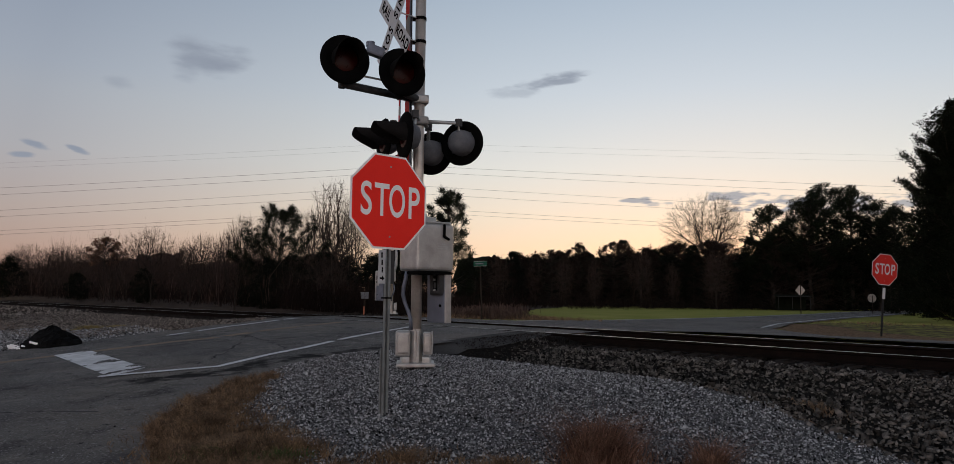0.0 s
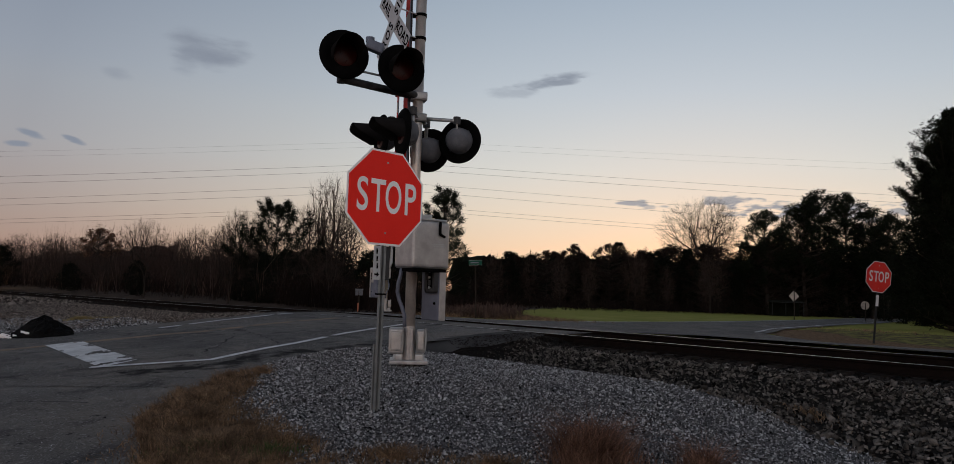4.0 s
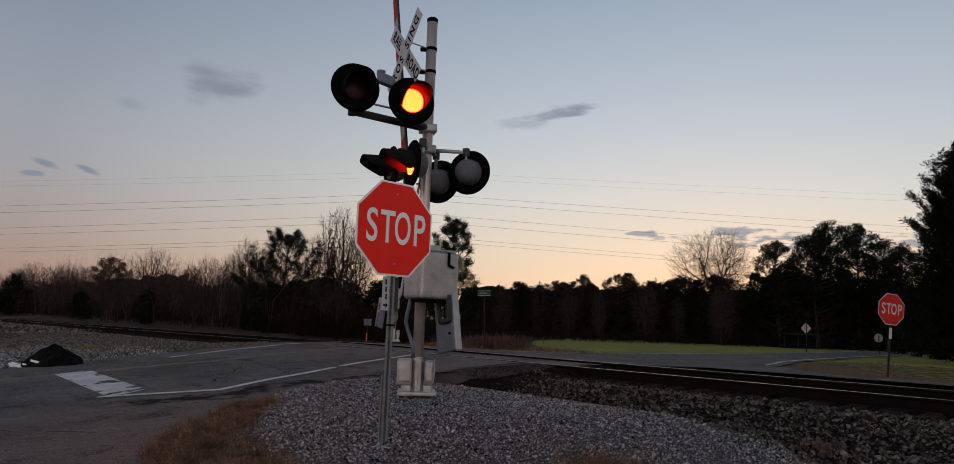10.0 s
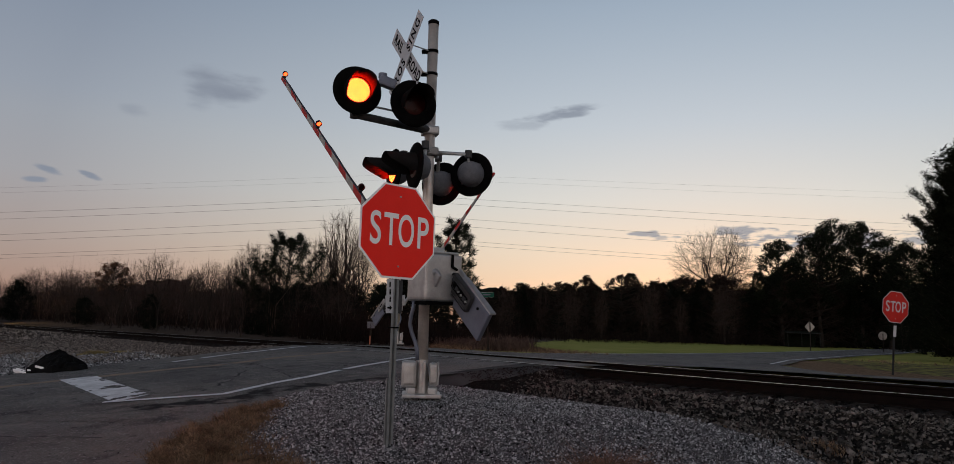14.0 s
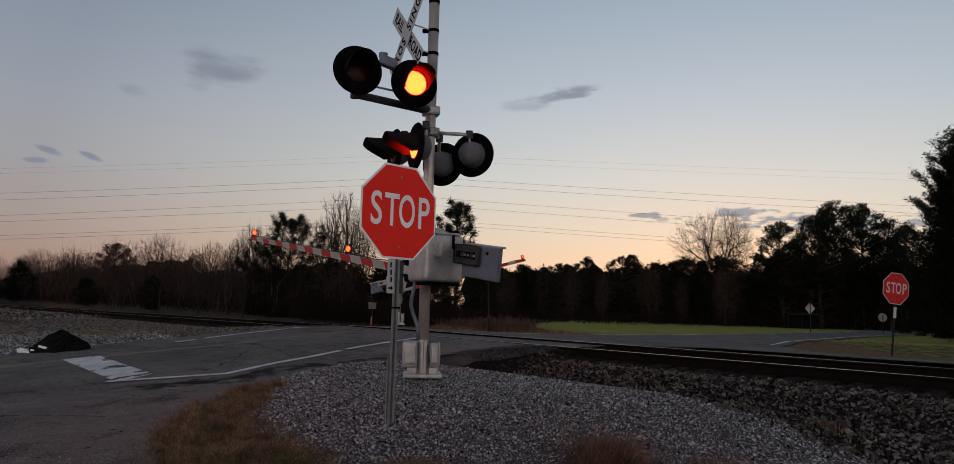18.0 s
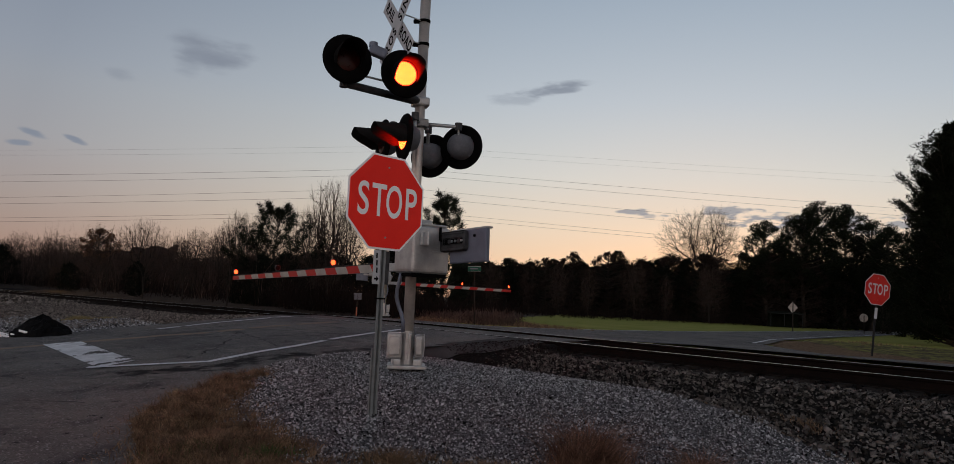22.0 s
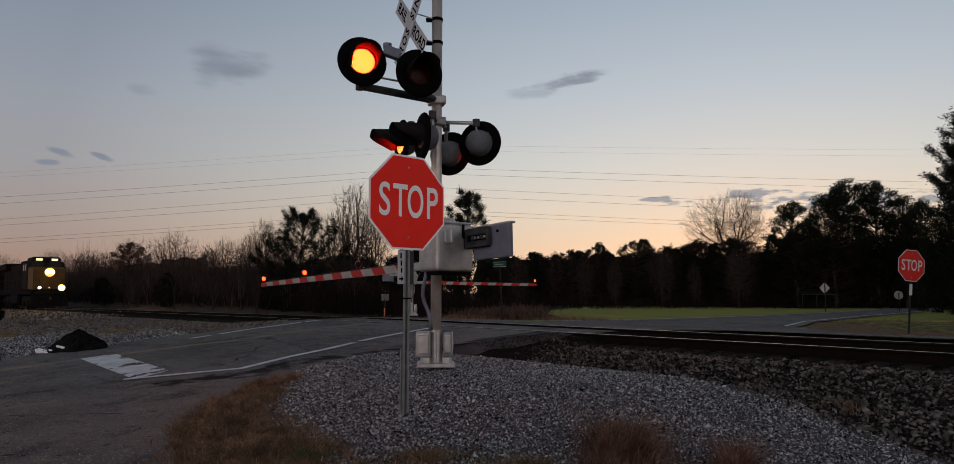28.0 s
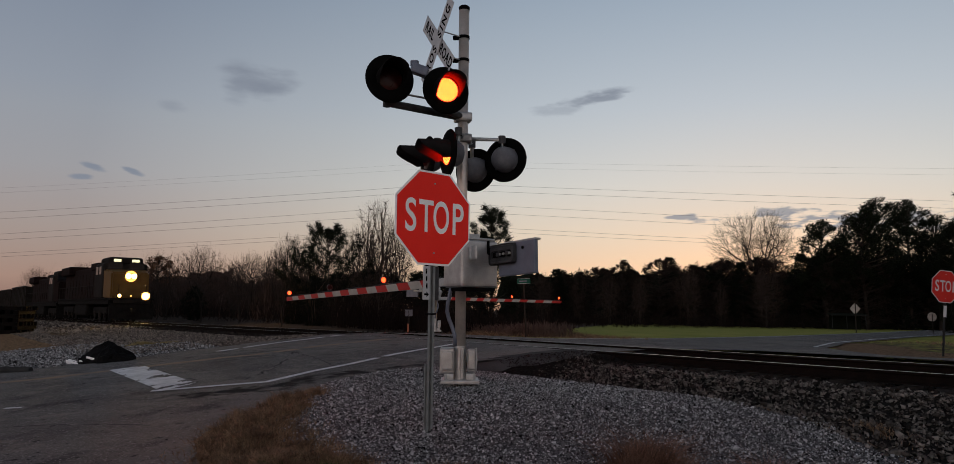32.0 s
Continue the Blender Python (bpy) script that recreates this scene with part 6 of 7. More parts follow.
def plant():
    rnd = random.Random(17)
    wood = []
    for i in range(26):
        x, y = from_pa(rnd.uniform(23, 36), 58 + i * 5.2 + rnd.uniform(-2, 2))
        wood.append((x, y, (5.0 + 0.022 * math.hypot(x, y)) * rnd.uniform(0.85, 1.2)))
    leafless = [(3.0 + i * 4.9 + rnd.uniform(-1.6, 1.6), 103 + rnd.uniform(-3, 3), rnd.uniform(6.8, 9.2)) for i in range(7)]
    stand("bare_tree", "leafless brown tree at the field's far edge", "tree", [bare_meshes(44, 10, 0.04, 0.24, 620, 0.03, 0.008), bare_meshes(45, 10, 0.05, 0.20, 560, 0.03, 0.008)], leafless, "branchwork", "bare trees", 9)
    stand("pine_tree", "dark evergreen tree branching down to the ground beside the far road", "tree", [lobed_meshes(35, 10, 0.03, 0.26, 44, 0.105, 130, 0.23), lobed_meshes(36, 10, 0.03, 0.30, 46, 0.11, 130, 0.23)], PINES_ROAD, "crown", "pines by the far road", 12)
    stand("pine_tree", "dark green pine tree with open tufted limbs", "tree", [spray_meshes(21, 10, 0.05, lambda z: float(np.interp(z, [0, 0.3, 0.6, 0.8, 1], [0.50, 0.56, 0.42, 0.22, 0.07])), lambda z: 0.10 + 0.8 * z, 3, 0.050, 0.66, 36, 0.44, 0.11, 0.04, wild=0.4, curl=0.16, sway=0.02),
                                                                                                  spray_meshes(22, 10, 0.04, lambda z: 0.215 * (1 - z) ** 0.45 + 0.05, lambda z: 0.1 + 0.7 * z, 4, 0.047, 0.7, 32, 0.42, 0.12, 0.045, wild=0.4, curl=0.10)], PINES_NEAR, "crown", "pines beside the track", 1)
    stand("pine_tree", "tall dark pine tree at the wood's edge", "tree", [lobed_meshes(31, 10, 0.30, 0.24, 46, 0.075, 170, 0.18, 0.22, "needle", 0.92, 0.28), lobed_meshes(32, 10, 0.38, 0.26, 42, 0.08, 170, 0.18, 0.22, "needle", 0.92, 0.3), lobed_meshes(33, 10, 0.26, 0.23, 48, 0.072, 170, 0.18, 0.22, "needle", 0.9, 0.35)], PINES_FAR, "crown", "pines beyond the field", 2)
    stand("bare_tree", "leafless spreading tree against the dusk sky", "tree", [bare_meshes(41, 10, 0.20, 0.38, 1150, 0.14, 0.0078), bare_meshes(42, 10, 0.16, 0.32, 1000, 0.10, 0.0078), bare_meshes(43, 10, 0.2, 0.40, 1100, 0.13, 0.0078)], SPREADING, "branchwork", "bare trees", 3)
    stand("bare_tree", "leafless brown tree of the wood beside the track", "tree", [bare_meshes(141, 10, 0.14, 0.38, 330, 0.10, 0.011), bare_meshes(142, 10, 0.12, 0.34, 300, 0.08, 0.011)], wood, "branchwork", "bare trees", 13)
    bushes = []
    for i in range(54):
        x, y = from_pa(rnd.uniform(19, 26), 33 + 118 * (i / 53) ** 1.25 + rnd.uniform(-1.2, 1.2))
        bushes.append((x, y, rnd.uniform(2.2, 4.4) * (1 + 0.004 * math.hypot(x, y))))
    kinds = [bare_meshes(54 + k, 10, 0.06, w, 190, 0.02, 0.0115, 0.0, "bush_twig") for k, w in enumerate((0.42, 0.34, 0.5))]
    stand("bush", "brown leafless bush at the edge of the woods", "bush", kinds, bushes, "branchwork", "bushes along the track", 11)
    tr, cr = bare_meshes(47, 18.2, 0.30, 0.34, 2600, 0.22, 0.0085, 0.25)
    tree_thing("bare_tree", "large leafless tree with a fan of branches beyond the field", "tree", pose(36.4, 112.0, -1.0, 0, 0, 60), tr, cr, "branchwork", "bare trees")
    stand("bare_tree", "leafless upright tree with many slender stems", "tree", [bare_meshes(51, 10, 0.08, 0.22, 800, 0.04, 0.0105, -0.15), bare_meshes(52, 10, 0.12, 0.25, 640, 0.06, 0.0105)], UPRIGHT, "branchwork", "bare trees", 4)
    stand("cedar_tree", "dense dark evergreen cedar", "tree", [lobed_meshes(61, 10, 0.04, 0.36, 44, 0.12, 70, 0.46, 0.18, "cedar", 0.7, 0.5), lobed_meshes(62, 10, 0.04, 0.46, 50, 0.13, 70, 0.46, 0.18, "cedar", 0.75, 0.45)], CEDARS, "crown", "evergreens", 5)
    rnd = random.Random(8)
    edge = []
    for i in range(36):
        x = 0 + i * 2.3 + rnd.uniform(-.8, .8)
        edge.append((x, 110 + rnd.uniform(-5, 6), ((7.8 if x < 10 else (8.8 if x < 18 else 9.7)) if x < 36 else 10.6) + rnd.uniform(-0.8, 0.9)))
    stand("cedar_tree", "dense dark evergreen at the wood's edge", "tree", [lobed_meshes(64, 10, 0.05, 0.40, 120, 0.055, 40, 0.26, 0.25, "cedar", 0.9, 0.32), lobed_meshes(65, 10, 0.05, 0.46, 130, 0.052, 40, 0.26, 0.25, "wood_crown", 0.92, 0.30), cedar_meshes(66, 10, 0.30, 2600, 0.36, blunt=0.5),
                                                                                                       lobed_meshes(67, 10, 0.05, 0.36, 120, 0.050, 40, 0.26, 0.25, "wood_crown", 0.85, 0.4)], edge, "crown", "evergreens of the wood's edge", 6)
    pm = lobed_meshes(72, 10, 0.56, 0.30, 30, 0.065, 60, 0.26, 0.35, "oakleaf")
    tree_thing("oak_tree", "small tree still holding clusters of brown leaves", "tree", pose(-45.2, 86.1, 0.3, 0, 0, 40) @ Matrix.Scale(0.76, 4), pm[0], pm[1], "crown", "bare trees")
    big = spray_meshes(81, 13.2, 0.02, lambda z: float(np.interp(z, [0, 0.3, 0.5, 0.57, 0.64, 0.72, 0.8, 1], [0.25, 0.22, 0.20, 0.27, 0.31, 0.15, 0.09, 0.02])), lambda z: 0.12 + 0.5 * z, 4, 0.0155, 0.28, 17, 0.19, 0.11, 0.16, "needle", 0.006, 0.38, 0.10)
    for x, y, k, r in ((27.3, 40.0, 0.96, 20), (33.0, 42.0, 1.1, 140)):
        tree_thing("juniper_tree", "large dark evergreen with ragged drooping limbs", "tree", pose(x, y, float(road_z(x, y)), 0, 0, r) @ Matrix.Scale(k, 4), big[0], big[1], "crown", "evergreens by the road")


plant()


def thicket(name, label, a0, a1, p0, p1, count, hmin, hmax, material, seed, lean=0.35):
    """Undergrowth: many thin stems with side twigs."""
    rng = np.random.default_rng(seed)
    a, p = rng.uniform(a0, a1, count), rng.uniform(p0, p1, count)
    x, y = from_pa(p, a)
    z = road_z(x, y)
    h = rng.uniform(hmin, hmax, count) * (0.75 + 0.35 * np.sin(a * 0.31) * np.sin(a * 0.13 + 1)) * np.clip(1 + 0.008 * (a - 45), 0.9, 2.0)
    segs = []
    for k in range(10):
        f0 = rng.uniform(0, 0.7, count) if k else np.zeros(count)
        f1 = f0 + rng.uniform(0.25, 0.5, count) if k else np.ones(count)
        dx, dy = rng.normal(0, lean, count), rng.normal(0, lean, count)
        s0 = np.stack([x + dx * 0.1 * k, y + dy * 0.1 * k, z + f0 * h], 1)
        s1 = np.stack([x + dx * h * 0.35, y + dy * h * 0.35, z + f1 * h], 1)
        segs.append(np.concatenate([s0, s1, np.full((count, 1), 0.022 if k == 0 else 0.013), np.full((count, 1), 0.004)], 1))
    V, T = prisms(np.concatenate(segs), 3)
    tagged(new(name, fast_mesh(name, V, T, material)), label, "undergrowth", kind="stuff")


thicket("brush", "brown leafless brush and saplings beyond the track", 30, 190, 19, 34, 1000, 1.0, 2.8, M["brush"], 91, 1.2)
thicket("wood_twigs", "brown twigs of the leafless wood", 60, 185, 34, 38, 650, 4.6, 6.4, M["far_wood"], 96, 0.25)
thicket("pale_saplings", "pale leafless saplings at the wood's edge", 36, 170, 18.5, 24, 60, 2.0, 4.6, M["pale_brush"], 95, 0.5)
thicket("brush_field_edge", "dark brush along the far edge of the field", 46, 62, 46, 120, 700, 0.8, 2.6, M["brush"], 93)
thicket("brush_near_crossing", "tangled brown brush beyond the crossing", 22.0, 27.0, 20.5, 23.2, 520, 0.4, 1.35, M["pale_brush"], 92, 0.33)
thicket("brush_beside_crossing", "dark tangled brush beyond the crossing", 26, 38, 18.5, 27, 650, 0.8, 2.2, M["brush"], 94, 0.7)


def wood_wall(name, pts, hmin, hmax, material, label, seed, lumps=1.0):
    """The closed mass of far woods behind the trees: an uneven, thick hedge-like body."""
    vs, fs = [], []
    dense = []
    for a, b in zip(pts, pts[1:]):
        a, b = Vector(a), Vector(b)
        k = max(2, int((b - a).length / 0.45))
        dense += [a.lerp(b, j / k) for j in range(k)]
    n = 9
    for i, q in enumerate(dense):
        h = hmin + (hmax - hmin) * (0.5 + 0.5 * noise.fractal(Vector((i * 0.062, seed, 0)), 1, 2, 5)) + 0.35 * noise.noise(Vector((i * 0.5, seed, 2))) + 0.45 * noise.noise(Vector((i * 1.9, seed, 5)))
        for j in range(n + 1):
            f = j / n
            off = 1.6 * lumps * noise.noise(Vector((i * 0.14, f * 6, seed)))
            zz = float(road_z(q.x, q.y)) - 0.3 + f * h
            vs.append((q.x + off, q.y + off + 3.0 * f * f, zz))
    for i in range(len(dense) - 1):
        for j in range(n):
            o = i * (n + 1) + j
            fs.append((o, o + n + 1, o + n + 2, o + 1))
    tagged(new(name, mesh_of(name, vs, fs, material)), label, "woods", kind="structure")


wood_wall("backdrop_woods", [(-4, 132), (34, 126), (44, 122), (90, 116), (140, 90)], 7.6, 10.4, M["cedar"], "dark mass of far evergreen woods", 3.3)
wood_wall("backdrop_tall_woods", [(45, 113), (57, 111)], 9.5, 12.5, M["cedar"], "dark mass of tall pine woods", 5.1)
wood_wall("backdrop_brush_far", [pa(37, 108), pa(38, 150), pa(40, 300)], 6.8, 8.0, M["far_wood"], "brown mass of leafless woods", 9.1)
wood_wall("backdrop_brush", [pa(36, 62), pa(37, 90), pa(37, 112)], 5.2, 5.7, M["far_wood"], "brown mass of leafless woods", 7.7)


# ---- grass ----
def grass(name, spots, blade, material, label, seed, lean=0.55):
    rng = np.random.default_rng(seed)
    out = []
    for cx, cy, rx, ry, n, ln in spots:
        t, r = rng.uniform(0, 2 * math.pi, n), np.minimum(np.abs(rng.normal(0, 0.62, n)), 1.7)
        x, y = cx + rx * r * np.cos(t), cy + ry * r * np.sin(t)
        z = ground_z(x, y)
        h = ln * rng.uniform(0.4, 1.2, n) * (1.15 - 0.5 * r)
        d = rng.normal(0, lean, (n, 2))
        w = rng.normal(size=(n, 2))
        w /= np.linalg.norm(w, axis=1)[:, None]
        w *= blade
        a = np.stack([x - w[:, 0], y - w[:, 1], z - 0.01], 1)
        b = np.stack([x + w[:, 0], y + w[:, 1], z - 0.01], 1)
        m1 = np.stack([x + d[:, 0] * h * 0.35 + w[:, 0] * .7, y + d[:, 1] * h * 0.35 + w[:, 1] * .7, z + h * 0.6], 1)
        c = np.stack([x + d[:, 0] * h, y + d[:, 1] * h, z + h * rng.uniform(0.5, 1.0, n)], 1)
        m2 = m1 - np.stack([w[:, 0] * 1.2, w[:, 1] * 1.2, 0 * h], 1)
        out.append(np.stack([a, b, m1, a, m1, m2, m2, m1, c], 1).reshape(-1, 3))
    V = np.concatenate(out)
    tagged(new(name, fast_mesh(name, V, np.arange(len(V)).reshape(-1, 3), material)), label, "grass", kind="stuff")


YG = (-11.2, 20.6)
rnd_ = random.Random(44)
TUFTS = []
while len(TUFTS) < 130:
    x_, y_ = rnd_.uniform(-3.4, -0.6), rnd_.uniform(5.3, 9.6)
    if not inside(ROAD_NEAR, np.array([x_]), np.array([y_]))[0] and x_ < gravel_left(y_) + 0.12:
        TUFTS.append((x_, y_, 0.12, 0.09, 80, rnd_.uniform(0.07, 0.16)))
grass("dry_grass_tufts", TUFTS, 0.0026, M["drygrass"], "pale tufts of dead grass", 104, 1.1)
grass("dry_verge_grass", [(-2.95, 8.9, 0.3, 0.9, 1000, 0.11), (-2.85, 7.8, 0.4, 1.0, 2000, 0.13), (-2.55, 6.9, 0.5, 0.7, 2000, 0.13), (-2.1, 6.0, 0.6, 0.4, 2000, 0.13), (-0.55, 5.5, 0.5, 0.25, 700, 0.12), (0.2, 5.3, 0.4, 0.2, 500, 0.12), (3.5, 7.4, 0.25, 0.5, 240, 0.08)], 0.0038, M["drygrass"], "tan dead grass along the gravel", 101, 1.15)
grass("broom_grass", [(0.95, 5.50, 0.26, 0.2, 1300, 0.42), (0.80, 5.45, 0.16, 0.15, 450, 0.42), (1.75, 5.40, 0.18, 0.16, 700, 0.30), (1.08, 5.56, 0.3, 0.2, 500, 0.32)], 0.0030, M["broomgrass"], "brown broom grass arching out of the gravel", 105, 0.8)
grass("yellow_grass", [(YG[0], YG[1], 0.55, 0.4, 1500, 0.16), (YG[0] + 0.5, YG[1] + 0.5, 0.5, 0.3, 700, 0.12)], 0.006, M["yellowgrass"], "yellow dead grass behind the heap", 106, 0.9)
grass("green_verge_grass", [(-2.15, 5.95, 0.34, 0.2, 700, 0.10), (-1.55, 5.75, 0.3, 0.18, 300, 0.09)], 0.004, M["greengrass"], "small patch of green grass", 102)
grass("field_grass", [(20, 36, 6, 8, 600, 0.12), (2.5, 32, 3, 2.5, 1800, 0.25), (-2.0, 31, 2.5, 1.5, 1200, 0.3)], 0.012, M["drygrass"], "dry grass beside the far road", 103)


# ---- overhead wires ----
def wires():
    Y = 150.0
    k = Y / 1169.0
    for i, (c, l, r) in enumerate(((207, 167, 163), (197, 155, 150), (174, 127, 113), (161, 118, 101), (137, 95, 78), (130, 89, 73), (245, 211, 226), (236, 203, 215))):
        pts = []
        for x0, z0, x1, z1, sag in ((-150.0, l - 20, -14.6, c, 5.5), (-14.6, c, 160.0, r - 2, 6.0)):
            for j in range(17):
                f = j / 16
                pts.append(Vector((x0 + (x1 - x0) * f, Y, 1.6 + k * (z0 + (z1 - z0) * f - sag * 4 * f * (1 - f) * 0.6))))
        cu = path_tube(pts[:17] + pts[18:], 0.022 if i < 6 else 0.009, 5)
        w = part("overhead_wire", cu, M["wire"])
        tagged(w, "thin overhead power line crossing the sky", "power line", "power lines")


wires()
for px, py, top in ((-14.6, 150.0, 36.0),):
    pole = empty("utility_pole", pose(px, py, -1.2), "tall slim power line pole", "power pole", "power line poles")
    part("shaft", tube((0, 0.25, -0.5), (0, 0.25, top), 0.035, 0.02, 10), M["galv"], pole)
    for c in (207, 197, 174, 161, 137, 130, 245, 236):
        z = 1.6 + c * 150.0 / 1169.0 + 1.2
        part("insulator", tube((0, 0.25, z), (0, 0.0, z), 0.04, seg=8), M["bark"], pole)
    for z in (18, 22.5, 27.5, 32.5):
        if z < top:
            part("cross_arm", box(0.2, 0.14, 0.14, (0, 0.12, z + 0.5)), M["bark"], pole)


# ---- heap, stacked ties and litter ----
def heap():
    bm = bmesh.new()
    seg, rings = 34, 9
    rows = []
    for j in range(rings):
        f = j / (rings - 1)
        row = []
        for i in range(seg):
            t = 2 * math.pi * i / seg
            r = (1 - f ** 1.5 * 0.97) * (1 + 0.12 * noise.noise(Vector((i * 0.8, f * 7, 5.0))) + 0.25 * noise.noise(Vector((math.cos(t) * 2, math.sin(t) * 2, f * 3))))
            row.append(bm.verts.new((0.60 * r * math.cos(t), 0.45 * r * math.sin(t), 0.44 * f ** 0.75 + 0.07 * noise.noise(Vector((i * 0.9, j * 2.3, 1.0))) * (f > 0))))
        rows.append(row)
    for a, b in zip(rows, rows[1:]):
        for i in range(seg):
            bm.faces.new((a[i], a[(i + 1) % seg], b[(i + 1) % seg], b[i]))
    bm.faces.new(rows[-1])
    t = empty("tarpaulin_heap", pose(-9.55, 16.15, 0.24, 0, 0, -25) @ Matrix.Scale(1.15, 4), "crumpled black tarpaulin heap beside the road", "heap")
    part("sheet", bm, M["heap"], t)
    for x, y, z, s in ((-0.62, -0.36, 0.03, 0.16), (-0.40, -0.46, 0.03, 0.20), (0.02, -0.38, 0.14, 0.12), (-0.14, -0.44, 0.07, 0.10), (-0.75, -0.2, 0.02, 0.2)):
        part("torn_flap", box(s * 1.6, 0.03, s * 0.4, (x, y, z), 0.008, 1, Euler((0.5, 0.2, 0.3)).to_matrix()), M["white"], t, "pale torn flap")


heap()


def tie_stack():
    rnd = random.Random(12)
    old_me = bpy.data.meshes["tie"].copy()
    old_me.materials[0] = M["old_tie"]
    x, y = -25.1, 33.0
    for layer in range(7):
        for k in range(6):
            along = layer % 2 == 0
            t = new("stacked_tie", old_me)
            o = (k - 2.5) * 0.46 + rnd.uniform(-.06, .06)
            ox, oy = (0, o) if along else (o, 0)
            t.matrix_basis = pose(x, y, float(ground_z(x, y)) + 0.09 + layer * 0.185, 0, 0, 20) @ pose(ox + rnd.uniform(-.1, .1), oy, 0, 0, 0, rnd.uniform(-3, 3) + (0 if along else 90))
            tagged(t, "old dark railway tie stacked beside the track", "railway tie", "stacked ties")


tie_stack()
x_, y_ = from_pa(1.6, 19.5)
pipe = part("drain_pipe", tube((-12.6, 14.9, 0.20), (-10.4, 14.75, 0.21), 0.07, seg=14), M["rubber"])
tagged(pipe, "black drain pipe lying in the gravel", "pipe")


# ---- train ----
def loco(name, front_lit, label):
    """Six-axle diesel locomotive; local +x is ahead, z up from the rail."""
    t = new(name)
    t.empty_display_size = 0.5
    tagged(t, label, "locomotive", "locomotives of the train")
    part("underframe", box(21.6, 2.9, 0.35, (-11.2, 0, 1.45), 0.04), M["under"], t)
    part("walkway", box(21.0, 3.1, 0.10, (-11.2, 0, 1.68), 0.02), M["under"], t)
    part("fuel_tank", box(5.2, 2.7, 0.95, (-11.4, 0, 0.85), 0.2), M["under"], t)
    part("long_hood", box(15.4, 1.95, 2.55, (-13.8, 0, 2.98), 0.12), M["loco"], t, "dark engine hood")
    part("radiator", box(4.4, 2.9, 0.75, (-19.0, 0, 4.22), 0.15), M["loco"], t, "flared radiator wing")
    part("exhaust_stack", box(1.2, 0.6, 0.35, (-12.5, 0, 4.40), 0.05), M["under"], t)
    part("dynamic_brake", box(2.6, 2.2, 0.55, (-8.0, 0, 4.25), 0.08), M["loco"], t)
    part("blower_housing", box(1.6, 2.4, 1.6, (-6.2, 0, 3.4), 0.1), M["loco_grey"], t)
    part("cab", box(2.9, 3.05, 2.65, (-3.75, 0, 3.0), 0.30, 3), M["loco_grey"], t, "grey cab")
    part("cab_roof", box(3.0, 2.35, 0.50, (-3.75, 0, 4.50), 0.24, 3), M["loco_grey"], t)
    nose = bmesh.new()
    vs = []
    for x, w, zb, zt in ((-2.4, 1.46, 1.7, 3.85), (-0.75, 1.25, 1.7, 3.6)):
        for y in (-w, w):
            for z in (zb, zt):
                vs.append(nose.verts.new((x, y, z)))
    for q in ((0, 1, 3, 2), (4, 6, 7, 5), (0, 4, 5, 1), (2, 3, 7, 6), (1, 5, 7, 3), (0, 2, 6, 4)):
        nose.faces.new([vs[k] for k in q])
    bmesh.ops.bevel(nose, geom=nose.edges[:], offset=0.1, segments=2, affect="EDGES")
    bmesh.ops.recalc_face_normals(nose, faces=nose.faces)
    part("nose", nose, M["loco_yellow"] if front_lit else M["loco"], t, "yellow nose" if front_lit else "dark nose")
    for y in (-0.72, 0.72):
        part("windscreen", box(0.05, 1.0, 0.62, (-2.29, y, 4.05), 0.02, 1), M["glass"], t, "dark windscreen")
    for s in (-1, 1):
        for x in (-3.2, -4.3):
            part("side_window", box(0.75, 0.04, 0.6, (x, s * 1.53, 3.75), 0.02, 1), M["glass"], t)
        for i in range(9):
            part("hood_door", box(1.3, 0.03, 1.7, (-7.8 - i * 1.45, s * 0.985, 2.9), 0.01, 1), M["loco"], t)
        for i in range(12):
            part("rail_stanchion", box(0.04, 0.04, 1.0, (-6.5 - i * 1.3, s * 1.5, 2.2)), M["loco_grey"], t)
        part("handrail", tube((-21.2, s * 1.5, 2.7), (-5.6, s * 1.5, 2.7), 0.022, seg=6), M["loco_grey"], t)
    # number boards over the windscreen
    for y in (-0.62, 0.62):
        part("number_board", box(0.06, 0.50, 0.20, (-2.27, y, 4.50), 0.01, 1), M["numberboard"] if front_lit else M["loco_grey"], t, "lit number board" if front_lit else "")
    # lamps
    def lamp_at(x, y, z, r, bowl):
        name = "headlight" if z > 2.5 else "ditch_light"
        part(name, tube((x + 0.03, y, z), (x + 0.045, y, z), r, seg=20), M["headlight"] if front_lit else M["glass"], t, "burning headlight" if front_lit else "")
        # the bowl itself emits, widening the lamp by its halo
        part("reflector", lathe([(r + 0.002, -0.02), (bowl, -0.05), (bowl, -0.03), (r + 0.002, -0.04)], 22), M["amber_glow"] if front_lit else M["glass"], t, "reflector bowl glowing amber as the lamp halo" if front_lit else "", pose(x, y, z, 0, 0, 90))
        # opaque disc added to keep the lamp's rear light off the nose
        part("lamp_light_stop", tube((x - 0.06, y, z), (x + 0.015, y, z), bowl + 0.02, seg=20), M["under"], t)
        part("lamp_ring", lathe([(bowl, -0.10), (bowl + 0.03, -0.10), (bowl + 0.04, 0.08), (bowl, 0.08)], 20), M["under"], t, "", pose(x - 0.03, y, z, 0, 0, 90))
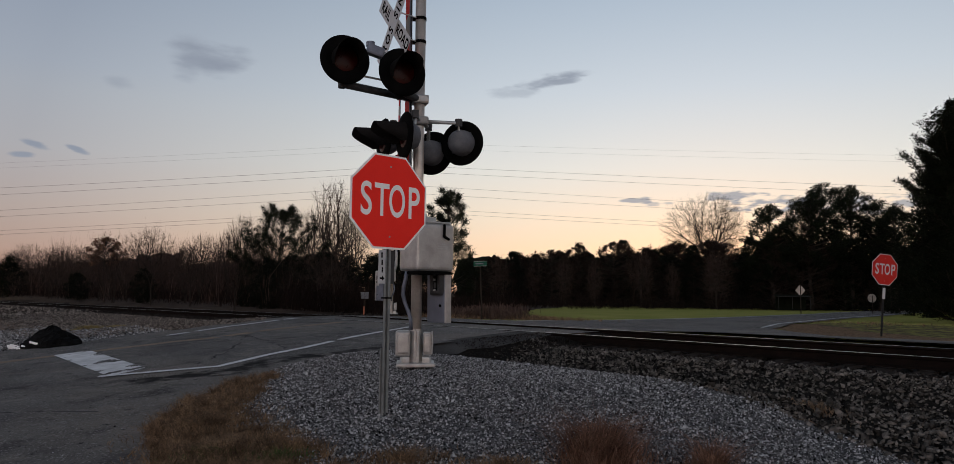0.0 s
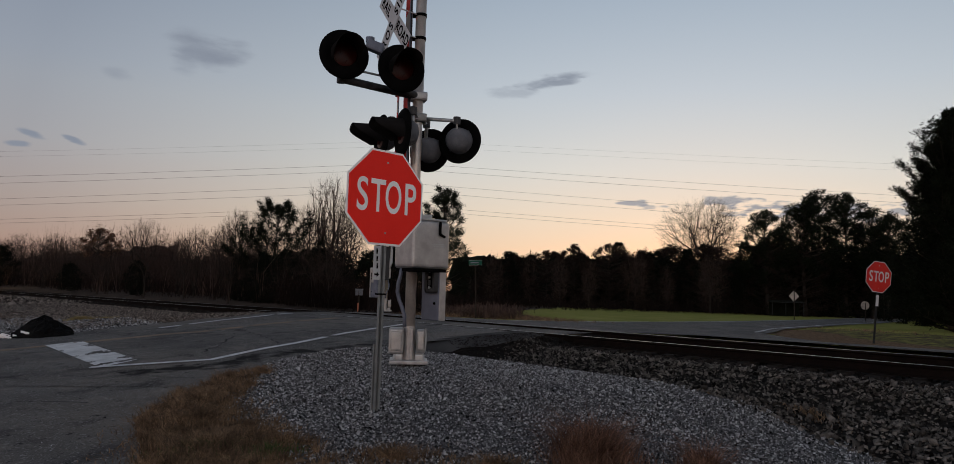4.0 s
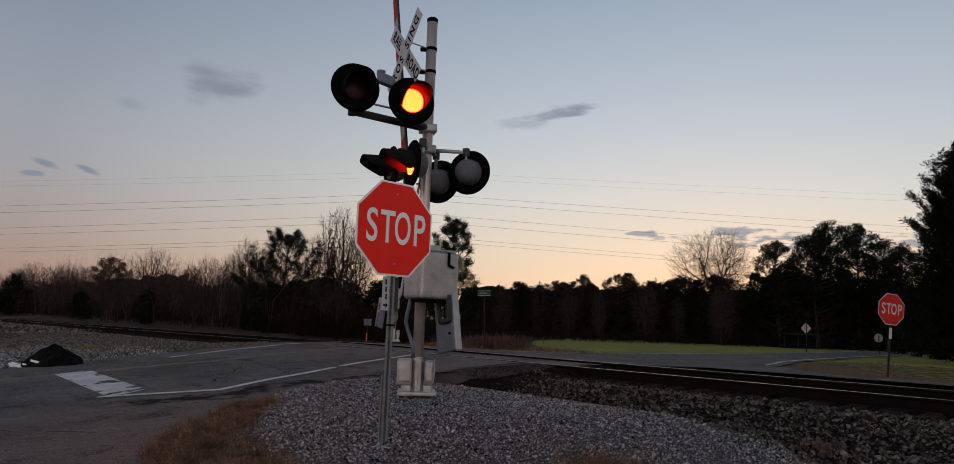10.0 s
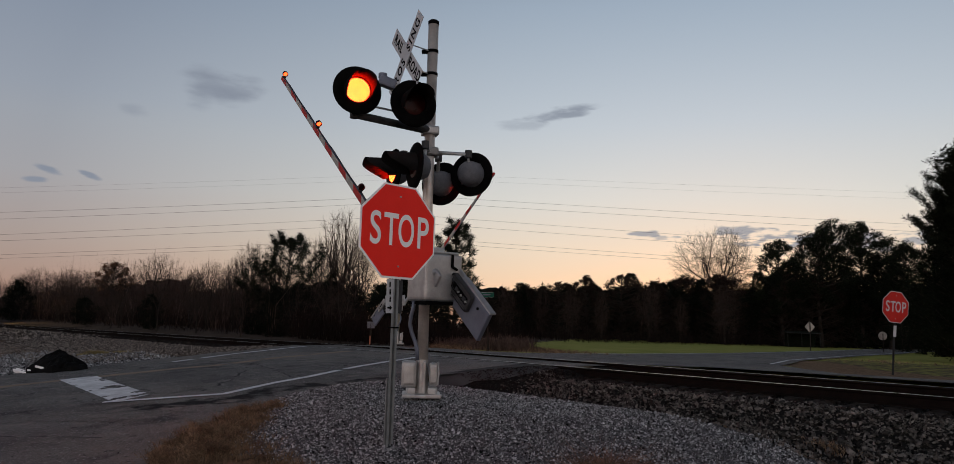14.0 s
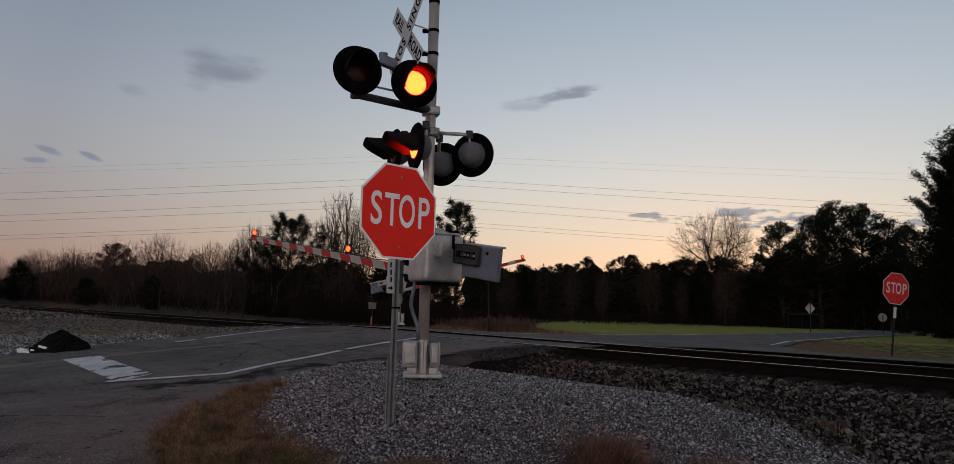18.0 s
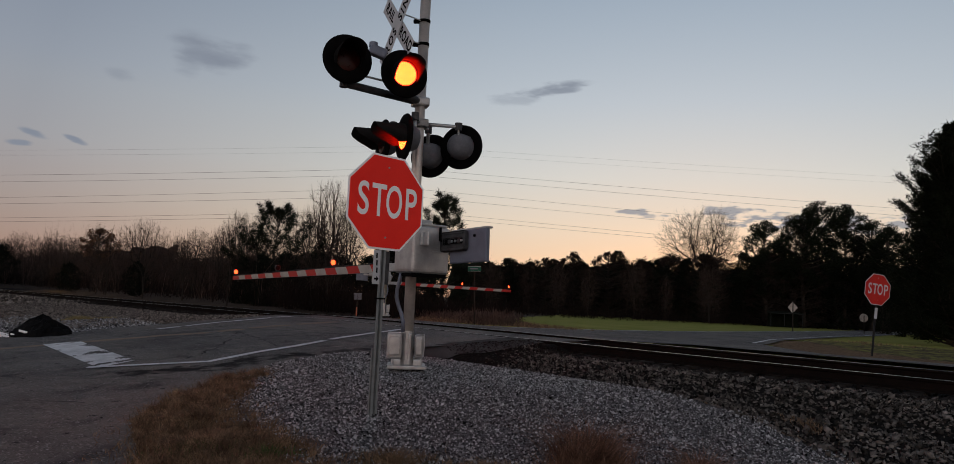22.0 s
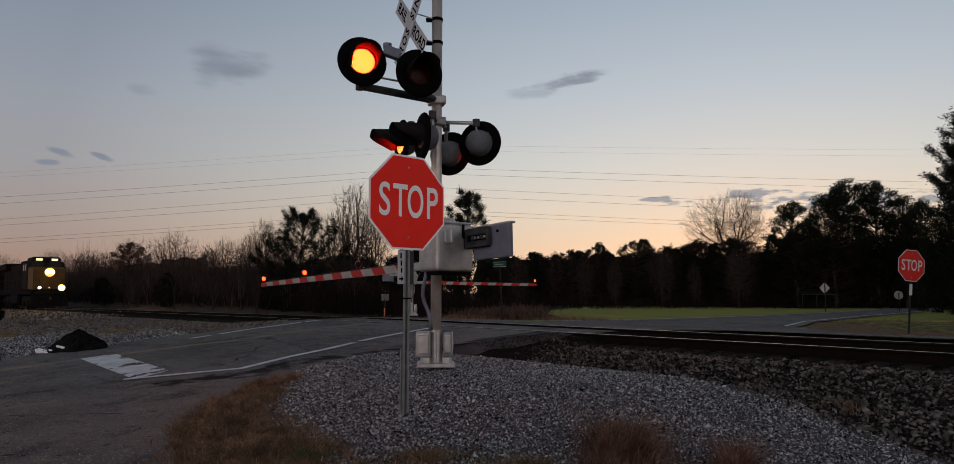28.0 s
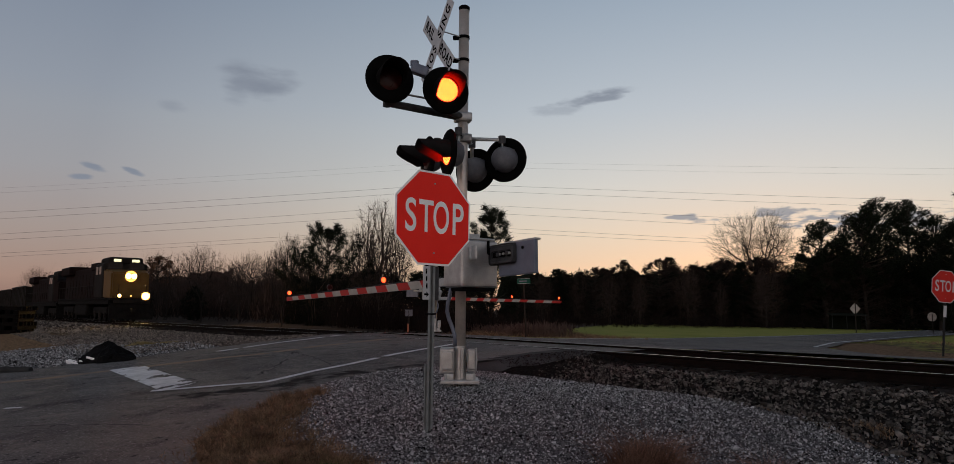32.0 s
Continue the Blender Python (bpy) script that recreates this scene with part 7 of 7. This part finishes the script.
    # no lamp: disc added behind the headlights to glow as their halo
    part("headlight_disc", tube((-0.72, 0, 3.30), (-0.685, 0, 3.30), 0.40, seg=28), M["amber_glow"] if front_lit else M["loco_grey"], t, "glowing amber disc for the headlight halo" if front_lit else "")
    lamp_at(-0.66, 0.19, 3.30, 0.15, 0.185)
    lamp_at(-0.66, -0.19, 3.30, 0.15, 0.185)
    lamp_at(0.16, 0.84, 1.88, 0.18, 0.30)
    lamp_at(0.16, -0.88, 1.88, 0.07, 0.13)
    part("marker_lamp", tube((0.14, -0.12, 1.88), (0.17, -0.12, 1.88), 0.05, seg=14), M["amber_glow"] if front_lit else M["glass"], t)
    part("end_platform", box(1.2, 2.9, 0.12, (-0.5, 0, 1.66), 0.03), M["under"], t)
    part("pilot", box(0.25, 2.9, 1.15, (-0.12, 0, 0.78), 0.06), M["under"], t, "black pilot plate")
    part("coupler", box(0.7, 0.26, 0.28, (0.3, 0, 0.88), 0.06), M["under"], t)
    part("anticlimber", box(0.2, 2.4, 0.25, (0.02, 0, 1.48), 0.03), M["loco_grey"], t)
    for y in (-0.9, 0.9):
        part("front_rail", path_tube([(0.0, y, 1.7), (0.0, y, 2.65), (-0.7, y, 2.65)], 0.022, 6), M["loco_grey"], t)
    for xc in (-4.4, -17.8):
        part("truck_frame", box(4.9, 2.4, 0.5, (xc, 0, 0.85), 0.12), M["under"], t)
        for dx in (-1.75, 0, 1.75):
            for s in (-1, 1):
                part("wheel", tube((xc + dx, s * 0.70, 0.53), (xc + dx, s * 0.83, 0.53), 0.53, seg=24), M["under"], t)
            for s in (-1, 1):
                part("axle_box", box(0.42, 0.16, 0.46, (xc + dx, s * 1.16, 0.56), 0.06), M["loco_grey"], t, "pale axle box")
    return t


def wagon(label):
    """Open-topped hopper wagon, local +x ahead."""
    t = new("freight_wagon")
    tagged(t, label, "freight wagon", "wagons of the train")
    part("body", box(14.6, 3.0, 2.5, (-7.9, 0, 2.55), 0.06), M["loco_grey"], t, "grey ribbed wagon side")
    for s in (-1, 1):
        for i in range(11):
            part("side_rib", box(0.12, 0.1, 2.4, (-1.2 - i * 1.34, s * 1.53, 2.55), 0.02, 1), M["loco_grey"], t)
        part("top_chord", box(14.6, 0.14, 0.16, (-7.9, s * 1.5, 3.82), 0.03, 1), M["loco_grey"], t)
    part("sill", box(15.4, 1.0, 0.4, (-7.9, 0, 1.1), 0.05), M["under"], t)
    for xc in (-2.2, -13.6):
        part("truck_frame", box(2.6, 2.2, 0.4, (xc, 0, 0.62), 0.1), M["under"], t)
        for dx in (-0.9, 0.9):
            for s in (-1, 1):
                part("wheel", tube((xc + dx, s * 0.70, 0.45), (xc + dx, s * 0.83, 0.45), 0.45, seg=20), M["under"], t)
    return t


TRAIN_A = [(0, 142.0), (10, 121.0), (18, 109.0), (20, 102.5), (22, 95.4), (24, 87.8), (25, 84.8), (26.3, 80.9), (27.5, 76.4), (28, 74.1), (29, 69.5), (30, 64.9), (31, 60.0), (31.5, 57.5), (32, 55.0)]
HEADING = math.degrees(math.atan2(-0.743, 0.669))


def place_train():
    rolling = [loco("locomotive", True, "yellow-nosed diesel locomotive with burning headlights on the track"), loco("locomotive", False, "dark trailing diesel locomotive")]
    first = wagon("grey hopper wagon behind the locomotives")
    rolling.append(first)
    for _ in range(5):
        rolling.append(copy_thing(first, Matrix.Identity(4)))
    gap = 0.0
    for i, v in enumerate(rolling):
        rows = []
        for t, a in TRAIN_A:
            x, y = from_pa(NEAR + GAUGE / 2, a + gap)
            rows.append((t, pose(x, y, RAIL_Z + 0.02 - float(grade(a + gap)), 0, 0, HEADING)))
        MOVES.append((v, rows))
        gap += 22.6 if i < 2 else 16.0


place_train()


def motions():
    for ob, rows in MOVES:
        walk(ob, rows)


motions()
